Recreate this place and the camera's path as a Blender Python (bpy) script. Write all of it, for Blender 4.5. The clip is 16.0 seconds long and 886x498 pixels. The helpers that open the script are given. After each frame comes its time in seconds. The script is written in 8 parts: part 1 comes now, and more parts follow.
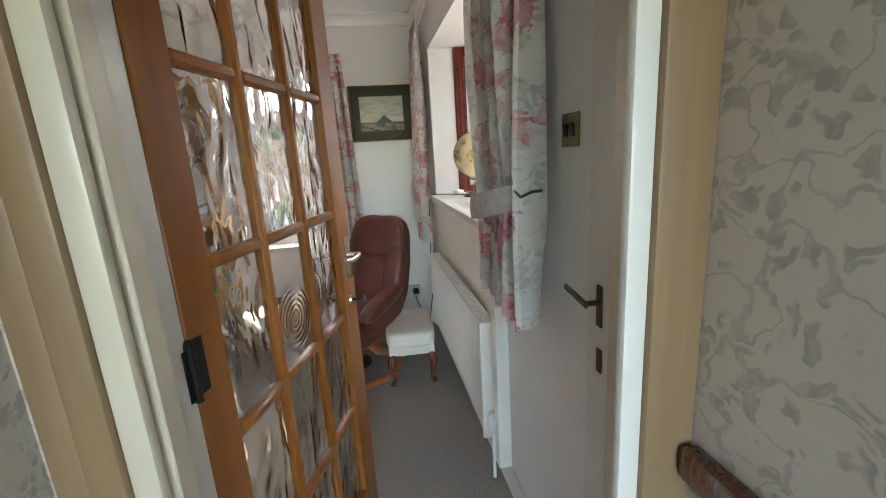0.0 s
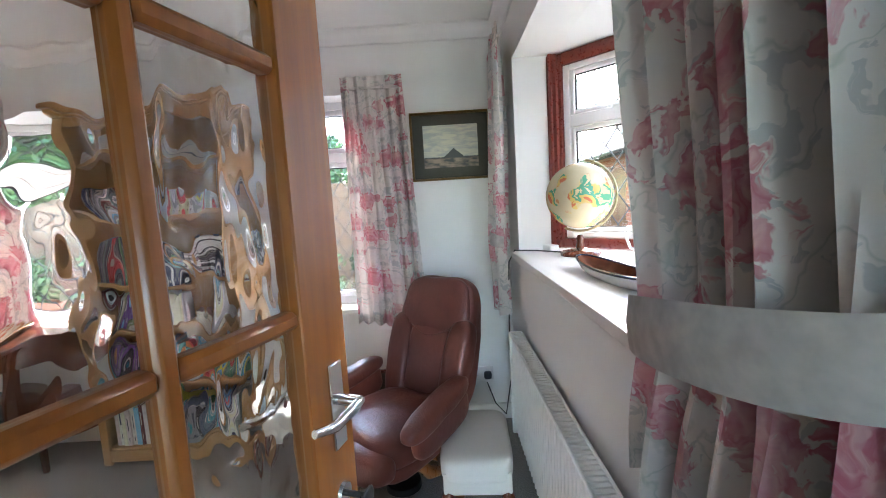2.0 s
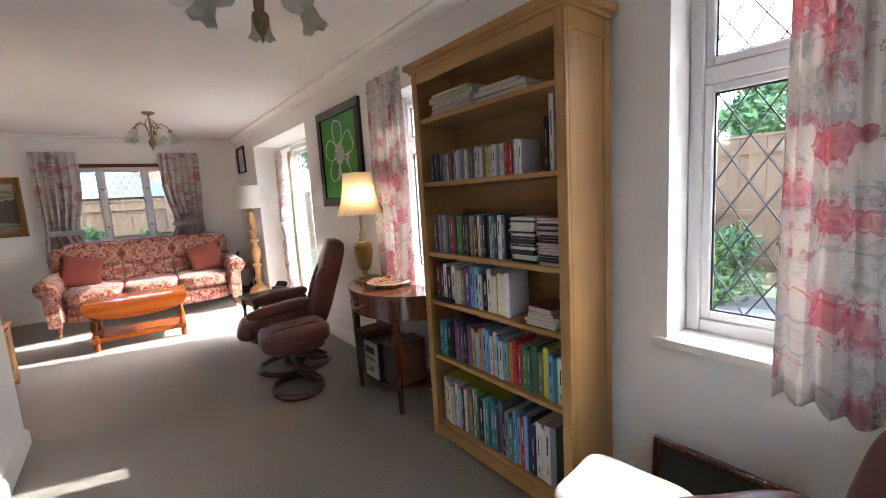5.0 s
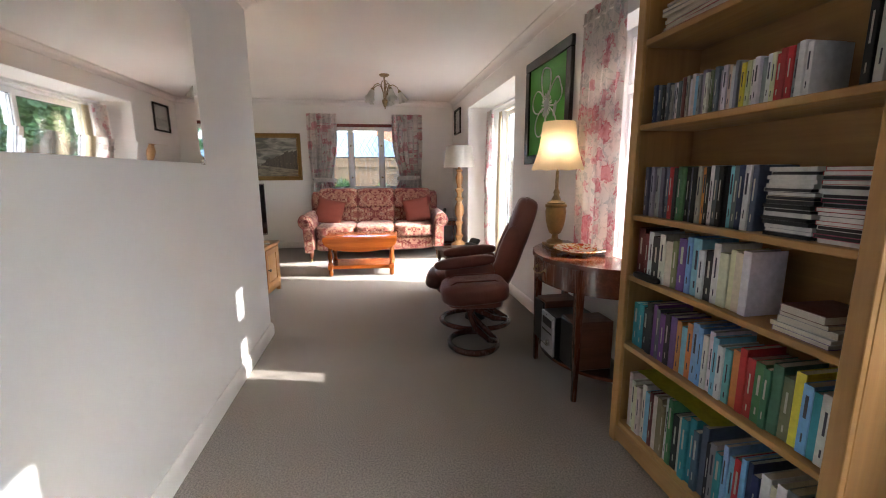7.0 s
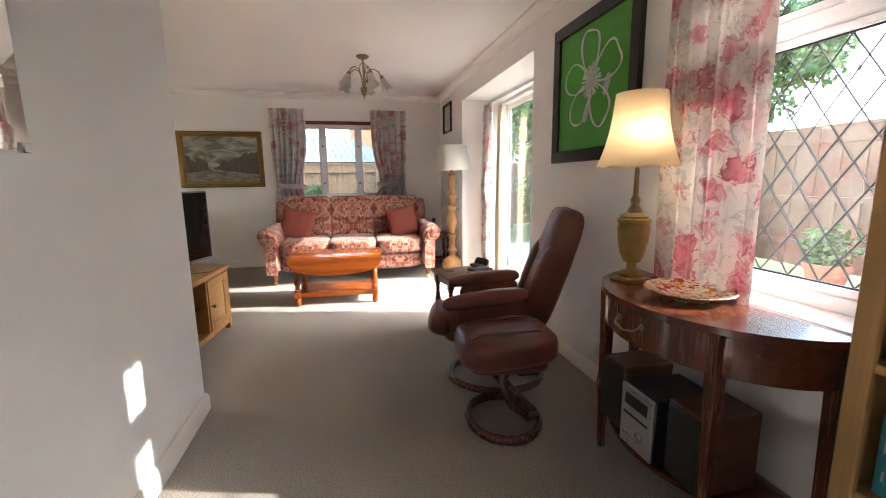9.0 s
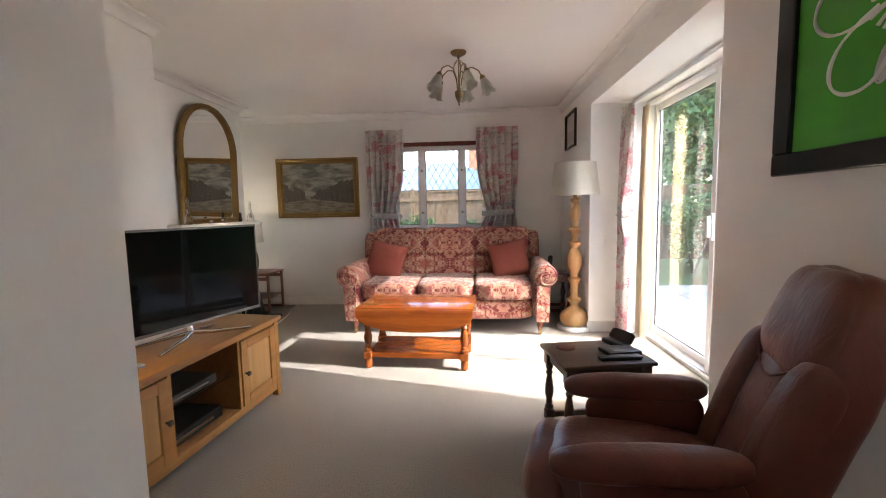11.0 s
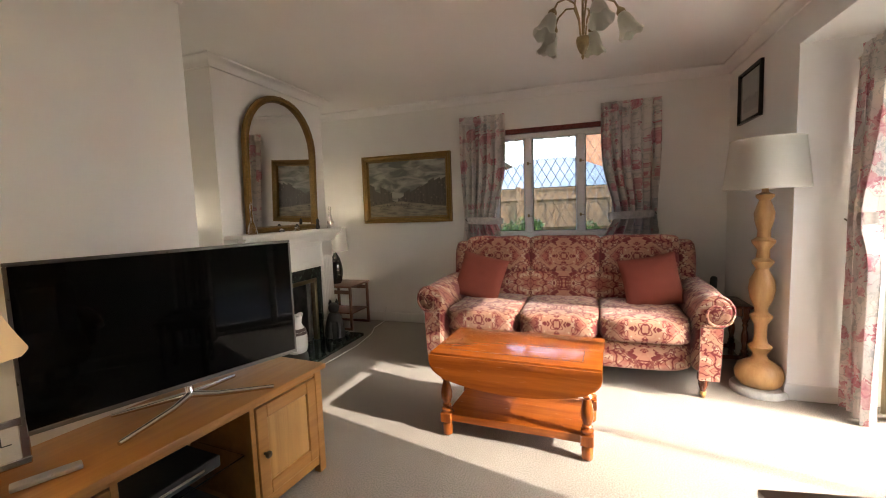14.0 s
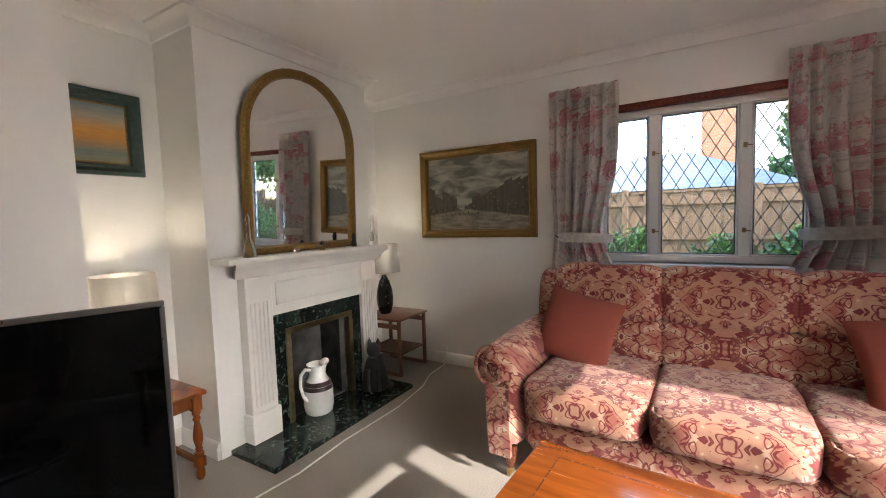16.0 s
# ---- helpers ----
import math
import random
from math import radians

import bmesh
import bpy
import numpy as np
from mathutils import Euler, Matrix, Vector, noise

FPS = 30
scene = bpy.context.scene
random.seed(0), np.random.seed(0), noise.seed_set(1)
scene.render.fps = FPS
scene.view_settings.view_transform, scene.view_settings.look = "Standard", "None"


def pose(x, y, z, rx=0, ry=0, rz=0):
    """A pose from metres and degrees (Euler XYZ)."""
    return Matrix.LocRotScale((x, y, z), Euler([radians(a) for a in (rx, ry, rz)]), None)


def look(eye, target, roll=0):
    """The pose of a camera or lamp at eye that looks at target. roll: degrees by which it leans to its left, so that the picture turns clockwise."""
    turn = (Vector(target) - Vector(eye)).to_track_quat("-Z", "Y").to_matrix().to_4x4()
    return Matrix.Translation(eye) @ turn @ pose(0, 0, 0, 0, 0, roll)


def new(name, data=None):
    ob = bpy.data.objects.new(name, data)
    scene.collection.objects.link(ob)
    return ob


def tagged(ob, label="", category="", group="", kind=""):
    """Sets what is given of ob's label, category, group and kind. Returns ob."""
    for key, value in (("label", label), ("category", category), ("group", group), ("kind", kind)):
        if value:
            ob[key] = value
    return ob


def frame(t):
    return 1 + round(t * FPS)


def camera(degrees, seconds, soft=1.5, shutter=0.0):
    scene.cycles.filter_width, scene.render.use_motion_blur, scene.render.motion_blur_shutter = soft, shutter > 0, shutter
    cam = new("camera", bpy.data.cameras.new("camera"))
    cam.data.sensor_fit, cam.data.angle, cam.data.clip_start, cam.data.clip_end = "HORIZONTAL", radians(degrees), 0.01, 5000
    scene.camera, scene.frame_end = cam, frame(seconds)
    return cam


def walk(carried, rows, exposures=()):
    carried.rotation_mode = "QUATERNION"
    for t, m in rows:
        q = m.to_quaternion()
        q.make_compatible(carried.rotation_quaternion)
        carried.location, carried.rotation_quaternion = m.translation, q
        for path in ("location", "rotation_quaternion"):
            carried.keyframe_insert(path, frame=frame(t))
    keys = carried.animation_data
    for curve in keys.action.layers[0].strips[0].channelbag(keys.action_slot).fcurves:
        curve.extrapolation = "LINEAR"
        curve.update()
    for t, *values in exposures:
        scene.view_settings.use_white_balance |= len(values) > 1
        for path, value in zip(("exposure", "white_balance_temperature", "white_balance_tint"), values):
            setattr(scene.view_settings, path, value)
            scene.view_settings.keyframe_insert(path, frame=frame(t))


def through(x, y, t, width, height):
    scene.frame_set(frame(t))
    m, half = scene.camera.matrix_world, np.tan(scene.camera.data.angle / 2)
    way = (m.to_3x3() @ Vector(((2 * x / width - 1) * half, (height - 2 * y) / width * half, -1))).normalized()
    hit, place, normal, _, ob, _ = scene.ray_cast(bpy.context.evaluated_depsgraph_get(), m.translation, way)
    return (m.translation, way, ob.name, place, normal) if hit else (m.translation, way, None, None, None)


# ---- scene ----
cam = camera(93.7, 16.0, soft=1.0)
PATH = [
    (0, (-0.019, 0.054, 1.382), (0.309, 1.976, 0.937), -3.5),
    (0.5, (0.095, 0.155, 1.385), (0.075, 2.121, 1.018), -2.6),
    (1, (0.065, 0.356, 1.371), (-0.011, 2.336, 1.097), -2.0),
    (1.5, (0.056, 0.586, 1.36), (0.028, 2.572, 1.129), -3.0),
    (2, (0.08, 0.836, 1.366), (0.063, 2.825, 1.152), -3.4),
    (2.5, (0.077, 1.058, 1.385), (0.051, 3.049, 1.198), -3.2),
    (3, (0.097, 1.25, 1.396), (-0.097, 3.232, 1.209), -5.5),
    (3.5, (0.123, 1.447, 1.401), (-0.409, 3.365, 1.198), -8.8),
    (4, (0.067, 1.583, 1.384), (-0.816, 3.365, 1.172), -7.6),
    (4.5, (-0.039, 1.723, 1.369), (-1.235, 3.31, 1.143), -5.0),
    (5, (-0.122, 1.803, 1.342), (-1.699, 3.004, 1.076), -3.5),
    (5.2, (-0.125, 1.863, 1.326), (-1.85, 2.832, 1.038), -2.9),
    (7.3, (-0.422, 2.003, 1.195), (-2.364, 2.316, 0.836), -0.4),
    (7.5, (-0.505, 1.992, 1.185), (-2.443, 2.335, 0.826), -0.6),
    (8, (-0.752, 1.965, 1.189), (-2.674, 2.392, 0.837), -0.8),
    (8.2, (-0.843, 1.959, 1.189), (-2.761, 2.41, 0.844), -0.7),
    (10.3, (-2.009, 2.034, 1.184), (-3.985, 2.268, 0.975), -0.8),
    (10.5, (-2.1, 2.06, 1.186), (-4.085, 2.213, 0.988), -1.0),
    (11, (-2.328, 2.232, 1.194), (-4.315, 2.101, 1.003), -1.2),
    (11.5, (-2.524, 2.313, 1.183), (-4.479, 1.937, 0.991), -0.8),
    (12, (-2.742, 2.337, 1.205), (-4.651, 1.771, 1.023), -0.9),
    (12.5, (-2.905, 2.369, 1.223), (-4.76, 1.642, 1.052), -1.1),
    (13, (-3.033, 2.392, 1.24), (-4.86, 1.595, 1.073), -1.3),
    (13.5, (-3.148, 2.297, 1.231), (-4.998, 1.555, 1.059), -1.8),
    (14, (-3.279, 2.162, 1.231), (-5.165, 1.522, 1.05), -2.0),
    (14.5, (-3.515, 2.102, 1.226), (-5.417, 1.511, 1.042), -1.9),
    (15, (-3.771, 2.033, 1.233), (-5.671, 1.433, 1.055), -1.3),
    (15.5, (-4.08, 1.9, 1.27), (-5.921, 1.133, 1.123), -1.1),
    (16, (-4.401, 1.862, 1.281), (-6.112, 0.836, 1.137), -1.8),
]
walk(cam, [(t, look(eye, target, roll)) for t, eye, target, roll in PATH], [(0.0, 5.3, 6900, 10), (1.0, 5.8, 6100, 10), (2.0, 5.5, 6000, 10), (2.5, 5.1, 6000, 10), (3.0, 4.75, 6000, 10), (3.5, 4.75, 6100, 10), (4.5, 5.1, 6200, 10), (5.0, 5.05, 6200, 10), (7.5, 4.9, 6500, 10), (8.0, 4.9, 6600, 10), (11.0, 4.65, 6500, 10), (12.5, 4.35, 6700, 10), (14.0, 4.35, 7200, 10), (15.0, 4.5, 7000, 10), (16.0, 4.55, 6600, 10)])

# ---- light ----
world = bpy.data.worlds.new("world")
scene.world = world
world.use_nodes = True
wn = world.node_tree.nodes
sky = wn.new("ShaderNodeTexSky")
sky.sky_type = "NISHITA"
sky.sun_disc = False
SUN = Vector((0.265, 1.0, 0.597)).normalized()
sky.sun_elevation = math.asin(SUN.z)
sky.sun_rotation = math.atan2(SUN.x, SUN.y)
world.node_tree.links.new(sky.outputs[0], wn["Background"].inputs[0])
wn["Background"].inputs[1].default_value = 0.08
sun = new("sun", bpy.data.lights.new("sun", "SUN"))
sun.data.energy, sun.data.angle, sun.data.color = 0.44, radians(0.5), (1.0, 0.96, 0.91)
sun.matrix_world = look(SUN * 30, (0, 0, 0))


def bulb(x, y, z, watts, size=0.03, colour=(1.0, 0.80, 0.56)):
    lamp = new("bulb_light", bpy.data.lights.new("bulb_light", "POINT"))
    lamp.data.energy, lamp.data.shadow_soft_size, lamp.data.color = watts, size, colour
    lamp.location = (x, y, z)


# area lamp added at the unseen hall end, standing in for daylight
hall_fill_lamp = new("hall_fill", bpy.data.lights.new("hall_fill", "AREA"))
hall_fill_lamp.data.shape, hall_fill_lamp.data.size, hall_fill_lamp.data.size_y = "RECTANGLE", 0.78, 1.9
hall_fill_lamp.data.energy, hall_fill_lamp.data.color = 0.075, (1.0, 0.89, 0.76)
hall_fill_lamp.matrix_world = look((0.03, -1.62, 1.05), (0.03, 0.0, 1.05))
# area lamp added outside above the east bay, out of view, as fill
bay_fill_lamp = new("bay_fill", bpy.data.lights.new("bay_fill", "AREA"))
bay_fill_lamp.data.shape, bay_fill_lamp.data.size, bay_fill_lamp.data.size_y = "RECTANGLE", 1.6, 1.0
bay_fill_lamp.data.energy, bay_fill_lamp.data.color = 2.7, (0.94, 0.97, 1.0)
bay_fill_lamp.matrix_world = look((1.9, 2.2, 3.0), (0.2, 2.0, 0.6))


# ---- materials ----
def rgb(c):
    return (*c, 1.0)


class Mat:
    """A node material with a principled shader and short ways to wire it."""

    def __init__(self, name, rough=0.5, metal=0.0, spec=0.5):
        self.m = bpy.data.materials.new(name)
        self.m.use_nodes = True
        self.n, self.l = self.m.node_tree.nodes, self.m.node_tree.links
        self.p = self.n["Principled BSDF"]
        self.p.inputs["Roughness"].default_value = rough
        self.p.inputs["Metallic"].default_value = metal
        self.p.inputs["Specular IOR Level"].default_value = spec

    def put(self, node, key, value):
        if isinstance(value, bpy.types.NodeSocket):
            self.l.new(value, node.inputs[key])
        else:
            node.inputs[key].default_value = value

    def coords(self, scale=(1, 1, 1), kind="Object", rot=(0, 0, 0)):
        tc, mp = self.n.new("ShaderNodeTexCoord"), self.n.new("ShaderNodeMapping")
        self.l.new(tc.outputs[kind], mp.inputs[0])
        mp.inputs["Scale"].default_value = scale
        mp.inputs["Rotation"].default_value = rot
        return mp.outputs[0]

    def noise(self, vec, scale, detail=3, distort=0.0, rough=0.5):
        t = self.n.new("ShaderNodeTexNoise")
        self.put(t, "Vector", vec)
        for k, v in (("Scale", scale), ("Detail", detail), ("Distortion", distort), ("Roughness", rough)):
            self.put(t, k, v)
        return t.outputs[0]

    def voronoi(self, vec, scale, feature="F1", out="Distance", rand=1.0):
        t = self.n.new("ShaderNodeTexVoronoi")
        t.feature = feature
        self.put(t, "Vector", vec)
        self.put(t, "Scale", scale)
        self.put(t, "Randomness", rand)
        return t.outputs[out]

    def ramp(self, fac, *stops, sharp=False):
        t = self.n.new("ShaderNodeValToRGB")
        t.color_ramp.interpolation = "CONSTANT" if sharp else "LINEAR"
        e = t.color_ramp.elements
        while len(e) < len(stops):
            e.new(0.5)
        for el, (at, c) in zip(e, stops):
            el.position, el.color = at, rgb(c if isinstance(c, tuple) else (c, c, c))
        self.put(t, 0, fac)
        return t.outputs[0]

    def mix(self, fac, a, b, how="MIX"):
        t = self.n.new("ShaderNodeMix")
        t.data_type, t.blend_type = "RGBA", how
        self.put(t, "Factor", fac)
        for key, v in (("A", a), ("B", b)):
            self.put(t, 6 if key == "A" else 7, rgb(v) if isinstance(v, tuple) else v)
        return t.outputs[2]

    def math(self, op, a, b=0.0, c=0.0):
        t = self.n.new("ShaderNodeMath")
        t.operation = op
        for k, v in enumerate((a, b, c)):
            self.put(t, k, v)
        return t.outputs[0]

    def split(self, vec):
        t = self.n.new("ShaderNodeSeparateXYZ")
        self.put(t, 0, vec)
        return t.outputs

    def join(self, x, y, z=0.0):
        t = self.n.new("ShaderNodeCombineXYZ")
        for k, v in enumerate((x, y, z)):
            self.put(t, k, v)
        return t.outputs[0]

    def random(self):
        return self.n.new("ShaderNodeObjectInfo").outputs["Random"]

    def colour(self, c):
        self.put(self.p, "Base Color", rgb(c) if isinstance(c, tuple) else c)
        return self

    def rough(self, v):
        self.put(self.p, "Roughness", v)
        return self

    def bump(self, height, strength=0.3, dist=0.002):
        t = self.n.new("ShaderNodeBump")
        self.put(t, "Strength", strength)
        self.put(t, "Distance", dist)
        self.put(t, "Height", height)
        self.l.new(t.outputs[0], self.p.inputs["Normal"])
        return self

    def set(self, **keys):
        for k, v in keys.items():
            self.put(self.p, k.replace("_", " "), v)
        return self


def paint(name, c, rough=0.6, dirt=0.06, bumpy=0.15):
    """Matt or satin paint with faint roller texture and slow shifts of tone."""
    m = Mat(name, rough)
    v = m.coords()
    slow, fine = m.noise(v, 1.1, 4), m.noise(v, 220, 2)
    dark = tuple(k * (1 - dirt) for k in c)
    m.colour(m.mix(m.ramp(slow, (0.35, 0.0), (0.7, 1.0)), c, dark))
    return m.bump(fine, bumpy, 0.0008)


def wood(name, light, dark, rough=0.35, grain=(30, 30, 2.0), coat=0.0, vary=0.0):
    """Grain drawn out along the axis with the smallest scale."""
    m = Mat(name, rough)
    v = m.coords(grain)
    big = m.noise(v, 0.5, 4, 1.2)
    fine = m.noise(v, 3.5, 4, 0.4)
    tone = m.math("ADD", m.math("MULTIPLY", big, 0.7), m.math("MULTIPLY", fine, 0.3))
    c = m.ramp(tone, (0.3, dark), (0.5, tuple((a + b) / 2 for a, b in zip(light, dark))), (0.68, light))
    if vary:
        c = m.mix(m.math("MULTIPLY", m.random(), vary), c, dark)
    m.colour(c).bump(fine, 0.12, 0.001)
    m.rough(m.ramp(fine, (0.3, rough * 0.8), (0.7, min(1, rough * 1.25))))
    return m.set(Coat_Weight=coat, Coat_Roughness=0.12)


def plain(name, c, rough=0.5, metal=0.0, scale=60, vary=0.12, bump=0.05):
    m = Mat(name, rough, metal)
    n = m.noise(m.coords(), scale, 3)
    m.colour(m.mix(m.ramp(n, (0.3, 0.0), (0.7, 1.0)), c, tuple(k * (1 - vary) for k in c)))
    m.rough(m.ramp(n, (0.2, rough * 0.85), (0.8, min(1.0, rough * 1.2))))
    return m.bump(n, bump, 0.001)


def glassy(name, tint=(1, 1, 1), rough=0.0, wavy=0.0):
    m = Mat(name, rough)
    m.colour(tint).set(Transmission_Weight=1.0, IOR=1.46)
    if wavy:
        v = m.coords((1, 1, 0.55))
        d = m.noise(v, 9, 2)
        w = m.n.new("ShaderNodeVectorMath")
        w.operation = "MULTIPLY_ADD"
        m.put(w, 0, m.join(d, d, d))
        m.put(w, 1, (0.12, 0.12, 0.12))
        m.put(w, 2, v)
        cells = m.voronoi(w.outputs[0], 21, "SMOOTH_F1")
        m.bump(cells, 0.8, wavy)
    return m


def leather(name, light, dark):
    m = Mat(name, 0.34)
    v = m.coords()
    slow, crease, pores = m.noise(v, 5, 4), m.noise(m.coords((1, 1, 0.45)), 17, 5, 2.6), m.voronoi(v, 330)
    fold = m.ramp(m.math("ABSOLUTE", m.math("SUBTRACT", m.noise(m.coords((1.3, 1, 0.4)), 11, 3, 1.8), 0.5)), (0.0, 0.0), (0.09, 1.0))
    m.colour(m.mix(m.ramp(slow, (0.35, 0.0), (0.68, 1.0)), light, dark))
    m.rough(m.ramp(crease, (0.35, 0.28), (0.7, 0.46)))
    h = m.math("ADD", m.math("ADD", m.math("MULTIPLY", crease, 0.8), m.math("MULTIPLY", fold, 0.22)), m.math("MULTIPLY", pores, 0.12))
    return m.bump(h, 0.32, 0.005)


def floral(name, soft=1.0):
    """White cotton with grey-green leaves and pink and crimson blooms."""
    m = Mat(name, 0.85, spec=0.2)
    x, y, z = m.split(m.coords())
    flat = m.join(m.math("ADD", x, y), z)
    wob = m.noise(flat, 14, 3)
    w = m.n.new("ShaderNodeVectorMath")
    w.operation = "MULTIPLY_ADD"
    m.put(w, 0, m.join(wob, m.noise(flat, 17, 3)))
    m.put(w, 1, (0.10, 0.10, 0))
    m.put(w, 2, flat)
    bent = w.outputs[0]
    c = m.mix(m.ramp(m.noise(flat, 3.0, 3), (0.4, 0.0), (0.65, 1.0)), (0.78, 0.73, 0.69), (0.66, 0.62, 0.60))
    leaf = m.ramp(m.noise(bent, 15, 4, 1.5), (0.57, 0.0), (0.60, 1.0))
    c = m.mix(m.math("MULTIPLY", leaf, 0.5), c, (0.36, 0.39, 0.41))
    stem = m.ramp(m.math("ABSOLUTE", m.math("SUBTRACT", m.noise(bent, 9, 2), 0.5)), (0.0, 1.0), (0.022, 0.0))
    c = m.mix(m.math("MULTIPLY", stem, 0.45), c, (0.36, 0.40, 0.36))
    for scale, size, pale, deep, off in ((6.6, 0.42, (0.66, 0.33, 0.36), (0.50, 0.09, 0.14), 0.0), (10.5, 0.36, (0.70, 0.46, 0.47), (0.52, 0.16, 0.22), 3.7), (8.3, 0.38, (0.68, 0.40, 0.42), (0.50, 0.12, 0.18), 7.3)):
        sh = m.n.new("ShaderNodeVectorMath")
        m.put(sh, 0, bent)
        m.put(sh, 1, (off, off, 0))
        d = m.voronoi(sh.outputs[0], scale)
        pick = m.split(m.voronoi(sh.outputs[0], scale, out="Color"))[0]
        petal = m.math("ADD", d, m.math("MULTIPLY", m.math("SUBTRACT", m.noise(bent, 52, 3), 0.5), 0.75))
        mask = m.math("MULTIPLY", m.ramp(petal, (size - 0.05, 1.0), (size, 0.0)), m.ramp(pick, (0.44, 0.0), (0.48, 1.0)))
        bloom = m.ramp(m.math("ADD", d, m.math("MULTIPLY", m.noise(bent, 30, 3), 0.5)), (0.30, deep), (0.52, pale), (0.62, deep), (0.75, pale))
        c = m.mix(m.math("MULTIPLY", mask, 0.78), c, bloom)
    m.colour(c).bump(m.noise(flat, 420, 2), 0.2, 0.0006)
    m.set(Transmission_Weight=0.0)
    tr = m.n.new("ShaderNodeBsdfTranslucent")
    m.put(tr, "Color", c)
    mx = m.n.new("ShaderNodeMixShader")
    m.put(mx, 0, 0.30)
    m.l.new(m.p.outputs[0], mx.inputs[1])
    m.l.new(tr.outputs[0], mx.inputs[2])
    m.l.new(mx.outputs[0], m.n["Material Output"].inputs[0])
    return m


def damask(name):
    """Red and cream woven damask: mirrored scrolls in an ogee repeat."""
    m = Mat(name, 0.8, spec=0.25)
    x, y, z = m.split(m.coords())
    u = m.math("PINGPONG", x, 0.2867)
    v = m.math("PINGPONG", m.math("ADD", m.math("ADD", z, m.math("MULTIPLY", y, 0.9)), 0.03), 0.235)
    flat = m.join(u, v)
    n = m.noise(flat, 10.5, 1.2, 1.3)
    vine = m.ramp(m.math("ABSOLUTE", m.math("SUBTRACT", n, 0.5)), (0.012, 1.0), (0.026, 0.0))
    ogee = m.math("ADD", m.math("COSINE", m.math("MULTIPLY", u, 10.96)), m.math("COSINE", m.math("MULTIPLY", v, 13.4)))
    ring = m.ramp(m.math("ABSOLUTE", m.math("ADD", ogee, m.math("MULTIPLY", m.math("SUBTRACT", m.noise(flat, 26, 1, 1.0), 0.5), 1.4))), (0.10, 1.0), (0.2, 0.0))
    leaf = m.ramp(m.noise(flat, 21, 1.0, 1.4), (0.58, 0.0), (0.61, 1.0))
    fill_ = m.math("MAXIMUM", m.math("MAXIMUM", vine, m.math("MULTIPLY", ring, 0.8)), leaf)
    ground = m.mix(m.noise(m.coords(), 5, 3), (0.37, 0.20, 0.135), (0.32, 0.165, 0.11))
    pale = m.ramp(m.noise(flat, 14, 1.0, 0.8), (0.55, 0.0), (0.60, 1.0))
    ground = m.mix(m.math("MULTIPLY", pale, 0.7), ground, (0.50, 0.37, 0.27))
    shade = m.ramp(m.noise(flat, 11, 2.0, 1.0), (0.42, 0.0), (0.60, 1.0))
    ground = m.mix(m.math("MULTIPLY", shade, 0.75), ground, (0.26, 0.062, 0.05))
    m.colour(m.mix(m.math("MULTIPLY", fill_, 0.95), ground, (0.125, 0.009, 0.013)))
    m.bump(m.math("ADD", m.noise(m.coords(), 350, 2), m.math("MULTIPLY", fill_, -0.6)), 0.3, 0.0015)
    return m.set(Sheen_Weight=0.2)


def wallpaper(name):
    """Cream paper with silvery trailing leaves and flowers."""
    m = Mat(name, 0.55)
    x, y, z = m.split(m.coords())
    flat = m.join(m.math("ADD", x, y), z)
    w = m.n.new("ShaderNodeVectorMath")
    w.operation = "MULTIPLY_ADD"
    m.put(w, 0, m.join(m.noise(flat, 12, 3), m.noise(flat, 15, 3)))
    m.put(w, 1, (0.12, 0.12, 0))
    m.put(w, 2, flat)
    bent = w.outputs[0]
    leaf = m.ramp(m.voronoi(bent, 33), (0.36, 1.0), (0.46, 0.0))
    gate = m.ramp(m.noise(flat, 9, 2), (0.43, 0.0), (0.49, 1.0))
    stem = m.ramp(m.math("ABSOLUTE", m.math("SUBTRACT", m.noise(bent, 8, 1), 0.5)), (0.008, 1.0), (0.016, 0.0))
    pat = m.math("MAXIMUM", m.math("MULTIPLY", leaf, gate), m.math("MULTIPLY", stem, 0.8))
    vein = m.ramp(m.noise(bent, 60, 3), (0.4, 0.6), (0.6, 1.0))
    m.colour(m.mix(m.math("MULTIPLY", m.math("MULTIPLY", pat, vein), 0.85), (0.56, 0.49, 0.42), (0.31, 0.275, 0.24)))
    m.rough(m.ramp(pat, (0.0, 0.6), (1.0, 0.33)))
    return m.bump(m.math("ADD", m.noise(flat, 240, 2), pat), 0.25, 0.0008)


